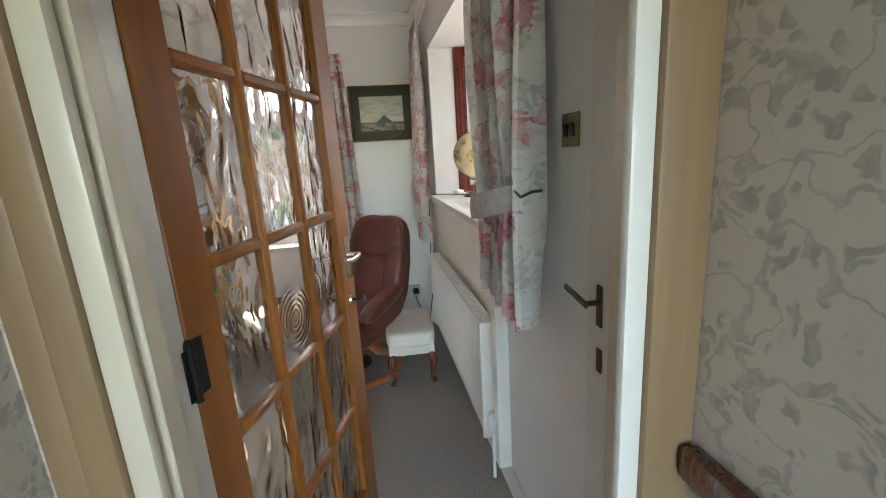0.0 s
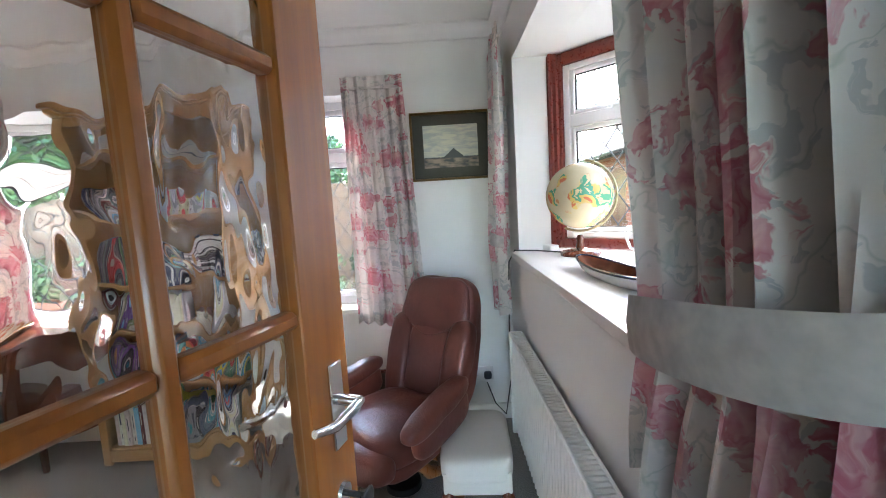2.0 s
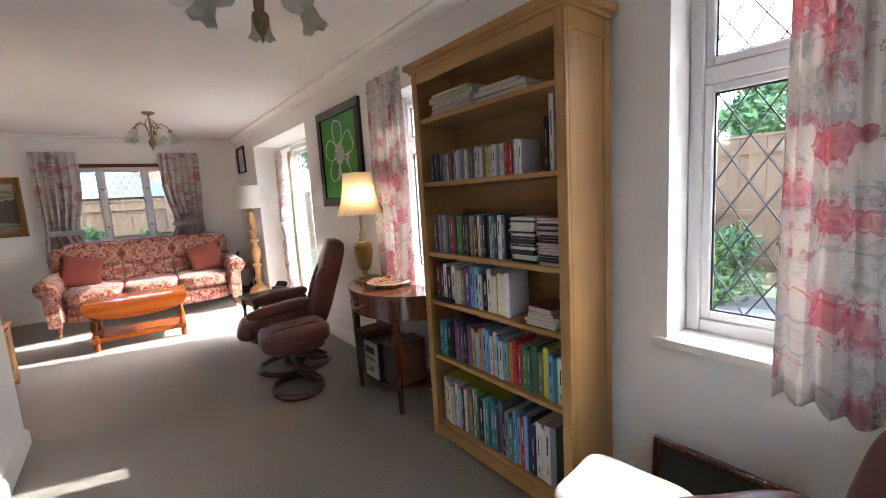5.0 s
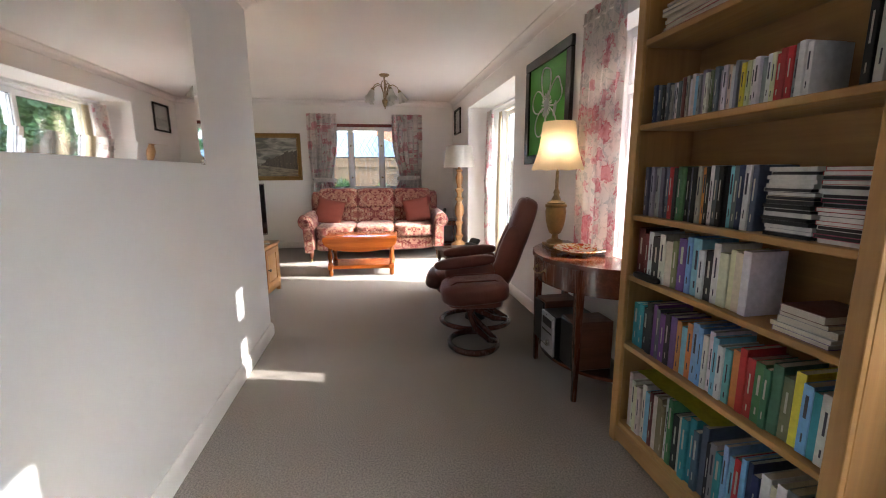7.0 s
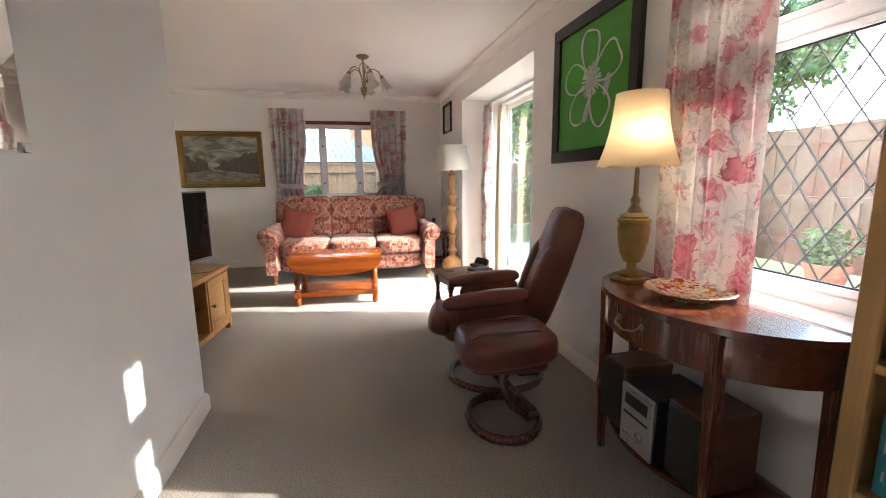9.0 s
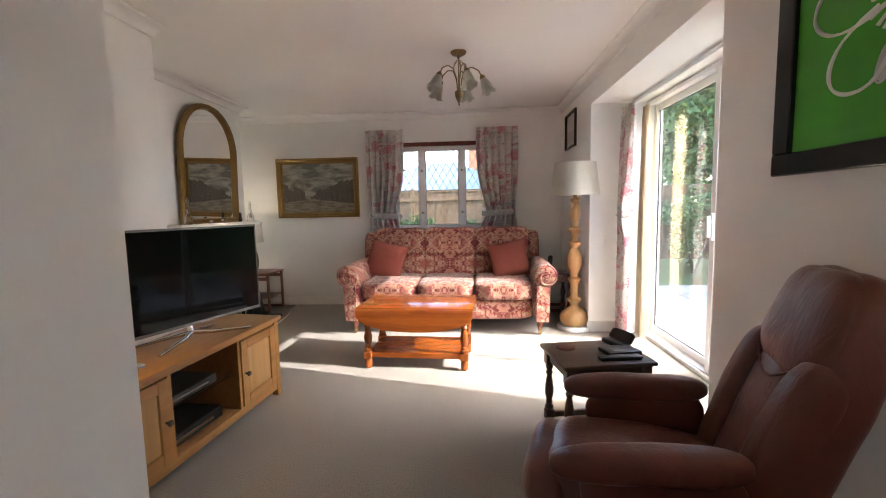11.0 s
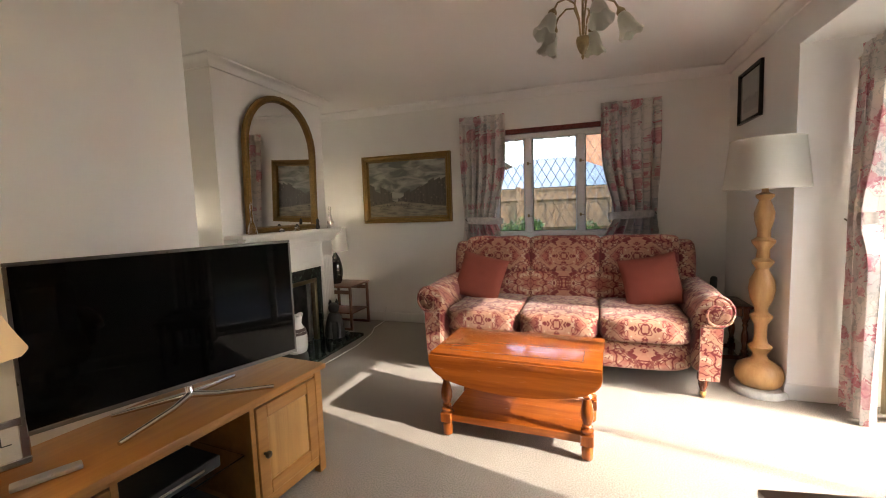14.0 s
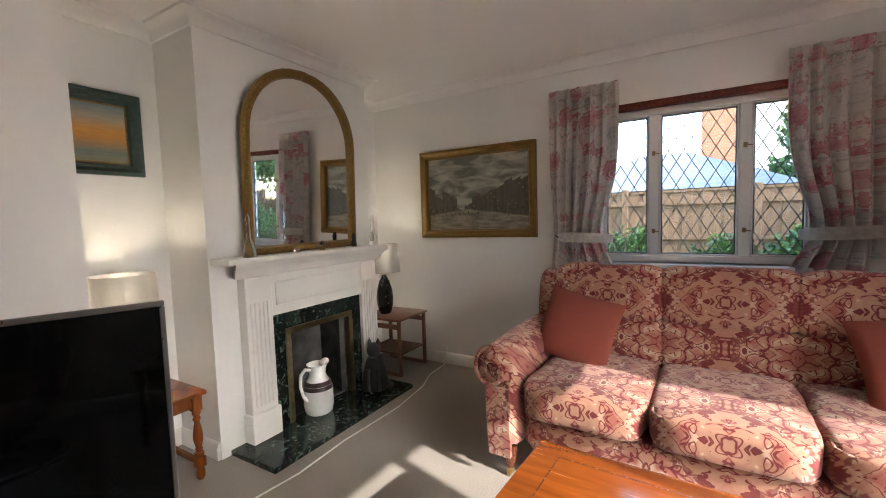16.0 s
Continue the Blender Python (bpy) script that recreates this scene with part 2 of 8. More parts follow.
def landscape(name, sky_c, cloud, hill, ground, hill_at=0.32, dabs=24, peak=0.0):
    """A small painted view: clouds above, a dark shape on the horizon, broken ground below. Generated coordinates, z up the canvas."""
    m = Mat(name, 0.4)
    x, y, z = m.split(m.coords(kind="Generated"))
    h = m.math("ADD", x, y)
    v = m.join(h, z)
    c = m.mix(m.ramp(m.noise(m.join(h, m.math("MULTIPLY", z, 3.0)), 3.5, 4, 0.8), (0.38, 0.0), (0.62, 1.0)), sky_c, cloud)
    ridge = m.math("SUBTRACT", m.math("ADD", hill_at, m.math("MULTIPLY", m.math("SUBTRACT", m.noise(m.join(h, 0.0), 4.5, 3), 0.42), 0.5)), z)
    if peak:
        off = m.math("ABSOLUTE", m.math("SUBTRACT", m.math("FRACT", h), 0.55))
        ridge = m.math("SUBTRACT", m.math("ADD", hill_at, m.math("MAXIMUM", m.math("SUBTRACT", peak, m.math("MULTIPLY", off, 1.1)), 0.0)), m.math("ADD", z, m.math("MULTIPLY", m.noise(v, 30, 2), 0.03)))
    c = m.mix(m.ramp(ridge, (0.0, 0.0), (0.02, 1.0)), c, hill)
    low = m.mix(m.ramp(m.noise(m.join(m.math("MULTIPLY", h, 0.5), z), dabs, 4), (0.4, 0.0), (0.6, 1.0)), ground, hill)
    c = m.mix(m.ramp(m.math("SUBTRACT", hill_at - 0.04, z), (0.0, 0.0), (0.03, 1.0)), c, low)
    return m.colour(c).bump(m.noise(v, 60, 3), 0.3, 0.001)


M_WALL = paint("wall_paint", (0.86, 0.85, 0.825))
M_CEIL = paint("ceiling_paint", (0.87, 0.86, 0.845), 0.75, 0.05, 0.4)
M_TRIM = paint("white_gloss_paint", (0.78, 0.76, 0.72), 0.28, 0.05, 0.05)
M_UPVC = paint("white_plastic_frame", (0.80, 0.80, 0.80), 0.3, 0.03, 0.03)
M_CREAM = paint("cream_gloss_paint", (0.66, 0.58, 0.46), 0.3, 0.06, 0.05)
M_TAN = wood("tan_painted_grain", (0.31, 0.20, 0.112), (0.23, 0.143, 0.076), 0.4)
M_PAPER = wallpaper("trailing_leaf_wallpaper")
M_OAK = wood("oak", (0.52, 0.29, 0.105), (0.37, 0.19, 0.062), 0.42)
M_OAKX = wood("oak_along_x", (0.52, 0.29, 0.105), (0.37, 0.19, 0.062), 0.42, (2, 30, 30))
M_PINE = wood("honey_pine", (0.43, 0.205, 0.058), (0.30, 0.125, 0.032), 0.36, (2, 30, 30), 0.2)
M_YEW = wood("orange_yew", (0.36, 0.090, 0.012), (0.20, 0.044, 0.006), 0.22, (30, 2, 30), 0.45)
M_YEWZ = wood("orange_yew_turned", (0.32, 0.08, 0.012), (0.17, 0.038, 0.006), 0.22, (30, 30, 3), 0.45)
M_MAHOG = wood("mahogany", (0.17, 0.05, 0.022), (0.07, 0.018, 0.009), 0.25, (30, 30, 2), 0.5)
M_MAHOGX = wood("mahogany_along_x", (0.17, 0.05, 0.022), (0.075, 0.02, 0.01), 0.22, (2, 30, 30), 0.6)
M_TEAK = wood("red_teak", (0.20, 0.075, 0.04), (0.10, 0.035, 0.02), 0.35, (30, 2, 30), 0.2)
M_DARKW = wood("dark_oak", (0.16, 0.095, 0.055), (0.075, 0.042, 0.026), 0.4, (30, 2, 30))
M_DOOR = wood("door_mahogany", (0.30, 0.100, 0.012), (0.17, 0.048, 0.006), 0.36, (30, 30, 1.6), 0.15)
M_REDW = wood("red_stained_frame", (0.22, 0.035, 0.02), (0.12, 0.018, 0.012), 0.3, (30, 2, 20), 0.3)
M_BEECH = wood("pale_turned_wood", (0.42, 0.24, 0.10), (0.30, 0.155, 0.055), 0.4, (25, 25, 3))
M_BENT = wood("orange_bentwood", (0.44, 0.17, 0.05), (0.29, 0.09, 0.025), 0.3, (20, 20, 8), 0.3)
M_BASE = wood("dark_bentwood", (0.10, 0.028, 0.018), (0.05, 0.014, 0.010), 0.25, (20, 20, 8), 0.5)
M_LEATHER = leather("brown_leather", (0.155, 0.045, 0.032), (0.10, 0.028, 0.020))
M_FLORAL = floral("floral_cotton")
M_TIE = plain("pale_tie_band", (0.76, 0.71, 0.67), 0.9, 0, 40, 0.25)
M_LINING = plain("cream_lining", (0.66, 0.56, 0.38), 0.85, 0, 200, 0.08)
M_DAMASK = damask("red_damask")
M_RUST = plain("rust_cushion", (0.20, 0.04, 0.024), 0.9, 0, 300, 0.15, 0.2)
M_WHITEF = plain("white_upholstery", (0.72, 0.69, 0.62), 0.85, 0, 260, 0.06, 0.15)
M_BRASS = plain("brass", (0.62, 0.44, 0.18), 0.3, 1.0, 40, 0.2)
M_OLDBRASS = plain("aged_brass", (0.36, 0.29, 0.17), 0.35, 1.0, 40, 0.3)
M_CHROME = plain("chrome", (0.72, 0.72, 0.72), 0.12, 1.0, 30, 0.08)
M_BRONZE = plain("bronze", (0.16, 0.13, 0.10), 0.4, 0.9, 50, 0.3)
M_BLACK = plain("black_plastic", (0.02, 0.02, 0.021), 0.35, 0, 80, 0.2)
M_IRON = plain("black_iron", (0.015, 0.015, 0.015), 0.45, 0.5, 60, 0.2)
M_GILT = plain("gilt_frame", (0.31, 0.19, 0.06), 0.38, 0.75, 90, 0.35, 0.2)
M_SCREEN = Mat("tv_screen", 0.04, spec=0.12).colour((0.003, 0.003, 0.0035))
M_GUNMETAL = plain("gunmetal", (0.16, 0.15, 0.145), 0.3, 0.7, 60, 0.1)
M_SILVER = plain("silver_plastic", (0.55, 0.56, 0.57), 0.3, 0.6, 60, 0.1)
M_LEAD = plain("lead_strip", (0.09, 0.09, 0.095), 0.5, 0.4, 60, 0.2)
M_GLASS = glassy("clear_glass")
M_RIPPLE = glassy("rippled_glass", (0.93, 0.96, 0.95), 0.01, 0.012)
M_MIRROR = Mat("mirror_silver", 0.02, 1.0).colour((0.88, 0.89, 0.88))
M_MARBLE = Mat("green_marble", 0.12)
_v = M_MARBLE.coords()
M_MARBLE.colour(M_MARBLE.mix(M_MARBLE.ramp(M_MARBLE.noise(_v, 16, 6, 2.5), (0.56, 0.0), (0.66, 1.0)), (0.012, 0.02, 0.017), (0.12, 0.16, 0.13)))
M_STONE = plain("pale_stone", (0.62, 0.60, 0.57), 0.4, 0, 30, 0.2)
M_PORC = plain("white_porcelain", (0.74, 0.74, 0.72), 0.12, 0, 40, 0.05, 0.02)
M_WPLAST = plain("white_switch_plastic", (0.72, 0.71, 0.68), 0.35, 0, 60, 0.05)
M_CATGREY = plain("dark_stoneware", (0.035, 0.033, 0.034), 0.5, 0, 60, 0.3)
M_SOOT = plain("sooty_firebrick", (0.10, 0.095, 0.09), 0.9, 0, 9, 0.7, 0.4)
M_PAGES = plain("book_pages", (0.62, 0.57, 0.47), 0.9, 0, 300, 0.15)

M_CARPET = Mat("beige_carpet", 0.95, spec=0.1)
_v = M_CARPET.coords()
_pile, _tuft = M_CARPET.noise(_v, 380, 3), M_CARPET.noise(_v, 130, 5)
_tone = M_CARPET.math("ADD", M_CARPET.math("MULTIPLY", _pile, 0.5), M_CARPET.math("MULTIPLY", _tuft, 0.5))
_c = M_CARPET.ramp(_tone, (0.40, (0.175, 0.147, 0.122)), (0.59, (0.40, 0.35, 0.30)))
M_CARPET.colour(M_CARPET.mix(M_CARPET.ramp(M_CARPET.noise(_v, 1.6, 4), (0.4, 0.0), (0.65, 0.35)), _c, (0.25, 0.215, 0.18)))
M_CARPET.bump(_tone, 0.4, 0.004)
M_CARPET.set(Sheen_Weight=0.2)


def shade_cloth(name, c, through):
    m = Mat(name, 0.8, spec=0.2)
    weave = m.noise(m.coords(), 300, 2)
    col = m.mix(m.ramp(weave, (0.35, 0.0), (0.65, 1.0)), c, tuple(k * 0.92 for k in c))
    m.colour(col)
    tr, mx = m.n.new("ShaderNodeBsdfTranslucent"), m.n.new("ShaderNodeMixShader")
    m.put(tr, "Color", col)
    m.put(mx, 0, through)
    m.l.new(m.p.outputs[0], mx.inputs[1])
    m.l.new(tr.outputs[0], mx.inputs[2])
    m.l.new(mx.outputs[0], m.n["Material Output"].inputs[0])
    return m


M_SHADE = shade_cloth("cream_lampshade", (0.80, 0.70, 0.54), 0.38)
M_SHADEW = shade_cloth("white_lampshade", (0.78, 0.76, 0.70), 0.4)
M_SHADES = plain("silver_lampshade", (0.42, 0.41, 0.40), 0.38, 0.55, 200, 0.08)
M_FROST = shade_cloth("frosted_glass_petal", (0.70, 0.70, 0.64), 0.5)


# ---- shapes ----
def mesh_of(bm, name, material, smooth=False):
    me = bpy.data.meshes.new(name)
    bmesh.ops.recalc_face_normals(bm, faces=bm.faces)
    bm.to_mesh(me)
    bm.free()
    for mt in material if isinstance(material, (list, tuple)) else (material,):
        me.materials.append(mt.m)
    if smooth:
        for p in me.polygons:
            p.use_smooth = True
        me.set_sharp_from_angle(angle=radians(42))
    return me


def part(name, bm, material, parent=None, label="", smooth=True, m=None):
    ob = new(name, mesh_of(bm, name, material, smooth))
    if m is not None:
        ob.matrix_basis = m
    if parent is not None:
        ob.parent = parent
    if label:
        ob["label"] = label
    return ob


def thing(name, label, category, m=None, group="", kind=""):
    ob = tagged(new(name), label, category, group, kind)
    ob.empty_display_size = 0.05
    if m is not None:
        ob.matrix_basis = m
    return ob


def solid(name, bm, material, label, category, group="", kind="", smooth=True, m=None):
    return tagged(part(name, bm, material, None, "", smooth, m), label, category, group, kind)


def box(x0, x1, y0, y1, z0, z1, bevel=0.0, seg=1, bm=None):
    bm = bm or bmesh.new()
    vs = [bm.verts.new((x, y, z)) for x in (x0, x1) for y in (y0, y1) for z in (z0, z1)]
    fs = [bm.faces.new([vs[i] for i in f]) for f in ((0, 1, 3, 2), (4, 6, 7, 5), (0, 4, 5, 1), (2, 3, 7, 6), (0, 2, 6, 4), (1, 5, 7, 3))]
    if bevel:
        bmesh.ops.bevel(bm, geom=list({e for f in fs for e in f.edges}), offset=bevel, segments=seg, affect="EDGES", profile=0.5)
    return bm


def turn(bm, m, verts=None):
    bmesh.ops.transform(bm, matrix=m, verts=verts or bm.verts[:])
    return bm


def join(*bms):
    out = bmesh.new()
    for b in bms:
        me = bpy.data.meshes.new("tmp")
        b.to_mesh(me)
        b.free()
        out.from_mesh(me)
        bpy.data.meshes.remove(me)
    return out


def lathe(profile, seg=28, x=0.0, y=0.0, z=0.0, cap=True, bm=None):
    """Turned shape from (radius, height) rows."""
    bm = bm or bmesh.new()
    rings = [[bm.verts.new((x + r * math.cos(a), y + r * math.sin(a), z + h)) for a in (2 * math.pi * k / seg for k in range(seg))] for r, h in profile]
    for a, b in zip(rings, rings[1:]):
        for k in range(seg):
            bm.faces.new((a[k], a[(k + 1) % seg], b[(k + 1) % seg], b[k]))
    if cap:
        for r in (rings[0], rings[-1]):
            bm.faces.new(r)
    return bm


def tube(points, radius, seg=10, closed=False, bm=None):
    """A round bar along points; radius may be one number or one a point."""
    bm = bm or bmesh.new()
    pts = [Vector(p) for p in points]
    n = len(pts)
    rad = radius if isinstance(radius, (list, tuple)) else [radius] * n
    rings, side = [], None
    for k, p in enumerate(pts):
        a, b = (pts[k - 1], pts[(k + 1) % n]) if closed else (pts[max(k - 1, 0)], pts[min(k + 1, n - 1)])
        t = (b - a).normalized()
        if side is None:
            side = t.orthogonal().normalized()
        side = (side - t * side.dot(t)).normalized()
        up = t.cross(side)
        rings.append([bm.verts.new(p + rad[k] * (side * math.cos(w) + up * math.sin(w))) for w in (2 * math.pi * j / seg for j in range(seg))])
    pairs = list(zip(rings, rings[1:])) + ([(rings[-1], rings[0])] if closed else [])
    for a, b in pairs:
        for j in range(seg):
            bm.faces.new((a[j], a[(j + 1) % seg], b[(j + 1) % seg], b[j]))
    if not closed:
        bm.faces.new(rings[0])
        bm.faces.new(rings[-1])
    return bm


def cushion(sx, sy, sz, n=5.0, div=10, at=(0, 0, 0), lump=0.0, seed=0):
    """A stuffed block with rounded edges: half sizes sx, sy, sz; a higher n is boxier."""
    bm = bmesh.new()
    bmesh.ops.create_cube(bm, size=2)
    bmesh.ops.subdivide_edges(bm, edges=bm.edges[:], cuts=div, use_grid_fill=True)
    for v in bm.verts:
        p = v.co
        s = (abs(p.x) ** n + abs(p.y) ** n + abs(p.z) ** n) ** (1 / n)
        q = Vector((p.x / s * sx, p.y / s * sy, p.z / s * sz))
        if lump:
            q += q.normalized() * lump * noise.noise(q * 9 + Vector((seed, 3.1 * seed, 0)))
        v.co = q + Vector(at)
    return bm


def slab(outline, z0, z1, bevel=0.0, bm=None):
    """A flat plate with the given outline in x and y."""
    bm = bm or bmesh.new()
    low, high = [bm.verts.new((x, y, z0)) for x, y in outline], [bm.verts.new((x, y, z1)) for x, y in outline]
    n = len(low)
    top = bm.faces.new(high)
    bottom = bm.faces.new(low[::-1])
    for k in range(n):
        bm.faces.new((low[k], low[(k + 1) % n], high[(k + 1) % n], high[k]))
    if bevel:
        bmesh.ops.bevel(bm, geom=list(top.edges) + list(bottom.edges), offset=bevel, segments=2, affect="EDGES", profile=0.5)
    return bm


def board(outline, depth, m):
    """A plate stood upright: outline in x and z, thickness along y."""
    return turn(slab(outline, 0, depth), m @ pose(0, 0, 0, 90))


def arc(cx, cy, r, a0, a1, n, ry=None):
    return [(cx + r * math.cos(radians(a0 + (a1 - a0) * k / n)), cy + (ry or r) * math.sin(radians(a0 + (a1 - a0) * k / n))) for k in range(n + 1)]


def wall(name, along, a0, a1, t0, t1, z0, z1, holes, material, label, back=None):
    """A straight wall with real openings. along: 'x' or 'y'; t0 to t1: its thickness; holes: (from, to, low, high)."""
    us = sorted({a0, a1, *(h[0] for h in holes), *(h[1] for h in holes)})
    zs = sorted({z0, z1, *(h[2] for h in holes), *(h[3] for h in holes)})
    us, zs = [u for u in us if a0 <= u <= a1], [z for z in zs if z0 <= z <= z1]
    bm, made = bmesh.new(), {}

    def v(u, t, z):
        key = (round(u, 4), round(t, 4), round(z, 4))
        if key not in made:
            made[key] = bm.verts.new((u, t, z) if along == "x" else (t, u, z))
        return made[key]

    def full(i, j):
        if not (0 <= i < len(us) - 1 and 0 <= j < len(zs) - 1):
            return False
        u, z = (us[i] + us[i + 1]) / 2, (zs[j] + zs[j + 1]) / 2
        return not any(h[0] < u < h[1] and h[2] < z < h[3] for h in holes)

    for i in range(len(us) - 1):
        for j in range(len(zs) - 1):
            if not full(i, j):
                continue
            u0, u1, w0, w1 = us[i], us[i + 1], zs[j], zs[j + 1]
            for t in (t0, t1):
                f = bm.faces.new((v(u0, t, w0), v(u1, t, w0), v(u1, t, w1), v(u0, t, w1)))
                if back and t == t0:
                    f.material_index = 1
            for di, dj, q in ((-1, 0, ((u0, w0), (u0, w1))), (1, 0, ((u1, w0), (u1, w1))), (0, -1, ((u0, w0), (u1, w0))), (0, 1, ((u0, w1), (u1, w1)))):
                if not full(i + di, j + dj):
                    (ua, za), (ub, zb) = q
                    bm.faces.new((v(ua, t0, za), v(ub, t0, zb), v(ub, t1, zb), v(ua, t1, za)))
    return solid(name, bm, [material, back] if back else material, label, "wall", kind="structure", smooth=False)


# ---- structure ----
CEIL = 2.38
solid("floor", box(-8.0, 0.8, -1.7, 3.86, -0.1, 0), M_CARPET, "beige fitted carpet with a short pile", "floor", kind="structure", smooth=False)
solid("ceiling", box(-8.0, 0.8, -1.7, 3.95, CEIL, CEIL + 0.2), M_CEIL, "white painted plaster ceiling", "ceiling", kind="structure", smooth=False)
W1 = (1.37, 3.0, 1.07, 2.07)
W2 = (-0.81, -0.22, 0.755, 2.035)
W4 = (-2.74, -2.12, 0.74, 2.03)
W3 = (1.28, 2.49, 0.94, 2.02)
PD = (-6.30, -4.30, -0.1, 2.12)
wall("wall_east", "y", 0.60, 3.35, 0.46, 0.66, 0, CEIL, [W1], M_WALL, "white painted wall with a deep window recess")
wall("wall_north_1", "x", -3.9, 0.66, 3.35, 3.66, 0, CEIL, [W2, W4], M_WALL, "white painted wall with two small windows")
wall("wall_north_2", "x", -7.83, -3.9, 3.35, 3.95, 0, CEIL, [PD], M_WALL, "white painted wall with a deep patio door recess")
wall("wall_west", "y", -0.85, 3.35, -7.83, -7.515, 0, CEIL, [W3], M_WALL, "white painted end wall with a leaded window")
wall("wall_south_1", "x", -3.53, -0.75, 1.05, 1.18, 0, CEIL, [], M_WALL, "white painted partition wall")
wall("wall_south_2", "y", 0.25, 1.05, -3.53, -3.41, 0, CEIL, [], M_WALL, "white painted end of a partition")
wall("wall_south_3", "x", -4.93, -3.41, 0.13, 0.25, 0, CEIL, [], M_WALL, "white painted wall behind the television")
wall("wall_south_4", "y", -0.73, 0.13, -4.93, -4.81, 0, CEIL, [], M_WALL, "white painted alcove side")
wall("wall_south_5", "x", -7.515, -4.81, -0.85, -0.73, 0, CEIL, [], M_WALL, "white painted alcove wall")
wall("chimney_breast", "x", -6.945, -5.64, -0.73, -0.335, 0, CEIL, [(-6.645, -6.04, 0, 0.66)], M_WALL, "white painted chimney breast with a fire opening")
wall("wall_door", "x", -0.75, 0.46, 0.60, 0.72, 0, CEIL, [(-0.358, 0.455, 0, 2.052)], M_WALL, "white painted wall round the doorway", back=M_PAPER)
wall("wall_door_return", "y", 0.72, 1.05, -0.87, -0.75, 0, CEIL, [], M_WALL, "white painted return beside the door")
wall("wall_hall_right", "y", -1.6, 0.60, 0.466, 0.64, 0, CEIL, [], M_PAPER, "cream wallpaper with silver trailing leaves")
wall("wall_hall_left", "y", -1.6, 0.60, -0.60, -0.46, 0, CEIL, [], M_PAPER, "cream wallpaper with silver trailing leaves")
# never in view; its opening is added to hold the hall area lamp
wall("wall_hall_end", "x", -0.60, 0.64, -1.7, -1.6, 0, CEIL, [(-0.38, 0.44, 0.0, 2.02)], M_PAPER, "cream wallpaper with silver trailing leaves")


def run_trim(name, pts, profile, material, label, kind):
    """Moulding along a line of plan points; profile rows are (out from the wall, z). The room lies to the left of the line."""
    bm, rows = bmesh.new(), []
    n = len(pts)
    for k, (x, y) in enumerate(pts):
        dirs = []
        if k > 0:
            dirs.append((Vector((x, y)) - Vector(pts[k - 1])).normalized())
        if k < n - 1:
            dirs.append((Vector(pts[k + 1]) - Vector((x, y))).normalized())
        normals = [Vector((-d.y, d.x)) for d in dirs]
        out = normals[0] if len(normals) == 1 else (normals[0] + normals[1]) / (1 + normals[0].dot(normals[1]))
        rows.append([bm.verts.new((x + out.x * o, y + out.y * o, z)) for o, z in profile])
    for a, b in zip(rows, rows[1:]):
        for j in range(len(profile)):
            bm.faces.new((a[j], a[(j + 1) % len(profile)], b[(j + 1) % len(profile)], b[j]))
    for r in (rows[0], rows[-1]):
        bm.faces.new(r)
    return solid(name, bm, material, label, kind, kind="structure", smooth=True)


COVE = [(0, CEIL), (0.075, CEIL), (0.072, CEIL - 0.012), (0.045, CEIL - 0.022), (0.022, CEIL - 0.045), (0.012, CEIL - 0.072), (0, CEIL - 0.075)]
SKIRT = [(0, 0), (0.018, 0), (0.018, 0.07), (0.013, 0.08), (0.011, 0.09), (0.004, 0.097), (0, 0.097)]
SOUTH = [(-0.75, 0.72), (-0.75, 1.18), (-3.53, 1.18), (-3.53, 0.25), (-4.93, 0.25), (-4.93, -0.73), (-5.64, -0.73), (-5.64, -0.335), (-6.945, -0.335), (-6.945, -0.73), (-7.515, -0.73), (-7.515, 3.35)]


def flip(pts):
    return pts[::-1]


run_trim("trim", flip([*SOUTH, (0.46, 3.35), (0.46, 0.72)]), COVE, M_CEIL, "white coved cornice", "cornice")
run_trim("baseboard", flip(SOUTH[:7] + [(-5.64, -0.345)]), SKIRT, M_TRIM, "white gloss skirting board", "skirting")
run_trim("baseboard", flip([(-6.945, -0.73), (-7.515, -0.73), (-7.515, 3.35), (-6.30, 3.35), (-6.30, 3.78)]), SKIRT, M_TRIM, "white gloss skirting board", "skirting")
run_trim("baseboard", flip([(-4.30, 3.78), (-4.30, 3.35), (0.46, 3.35), (0.46, 0.86)]), SKIRT, M_TRIM, "white gloss skirting board", "skirting")


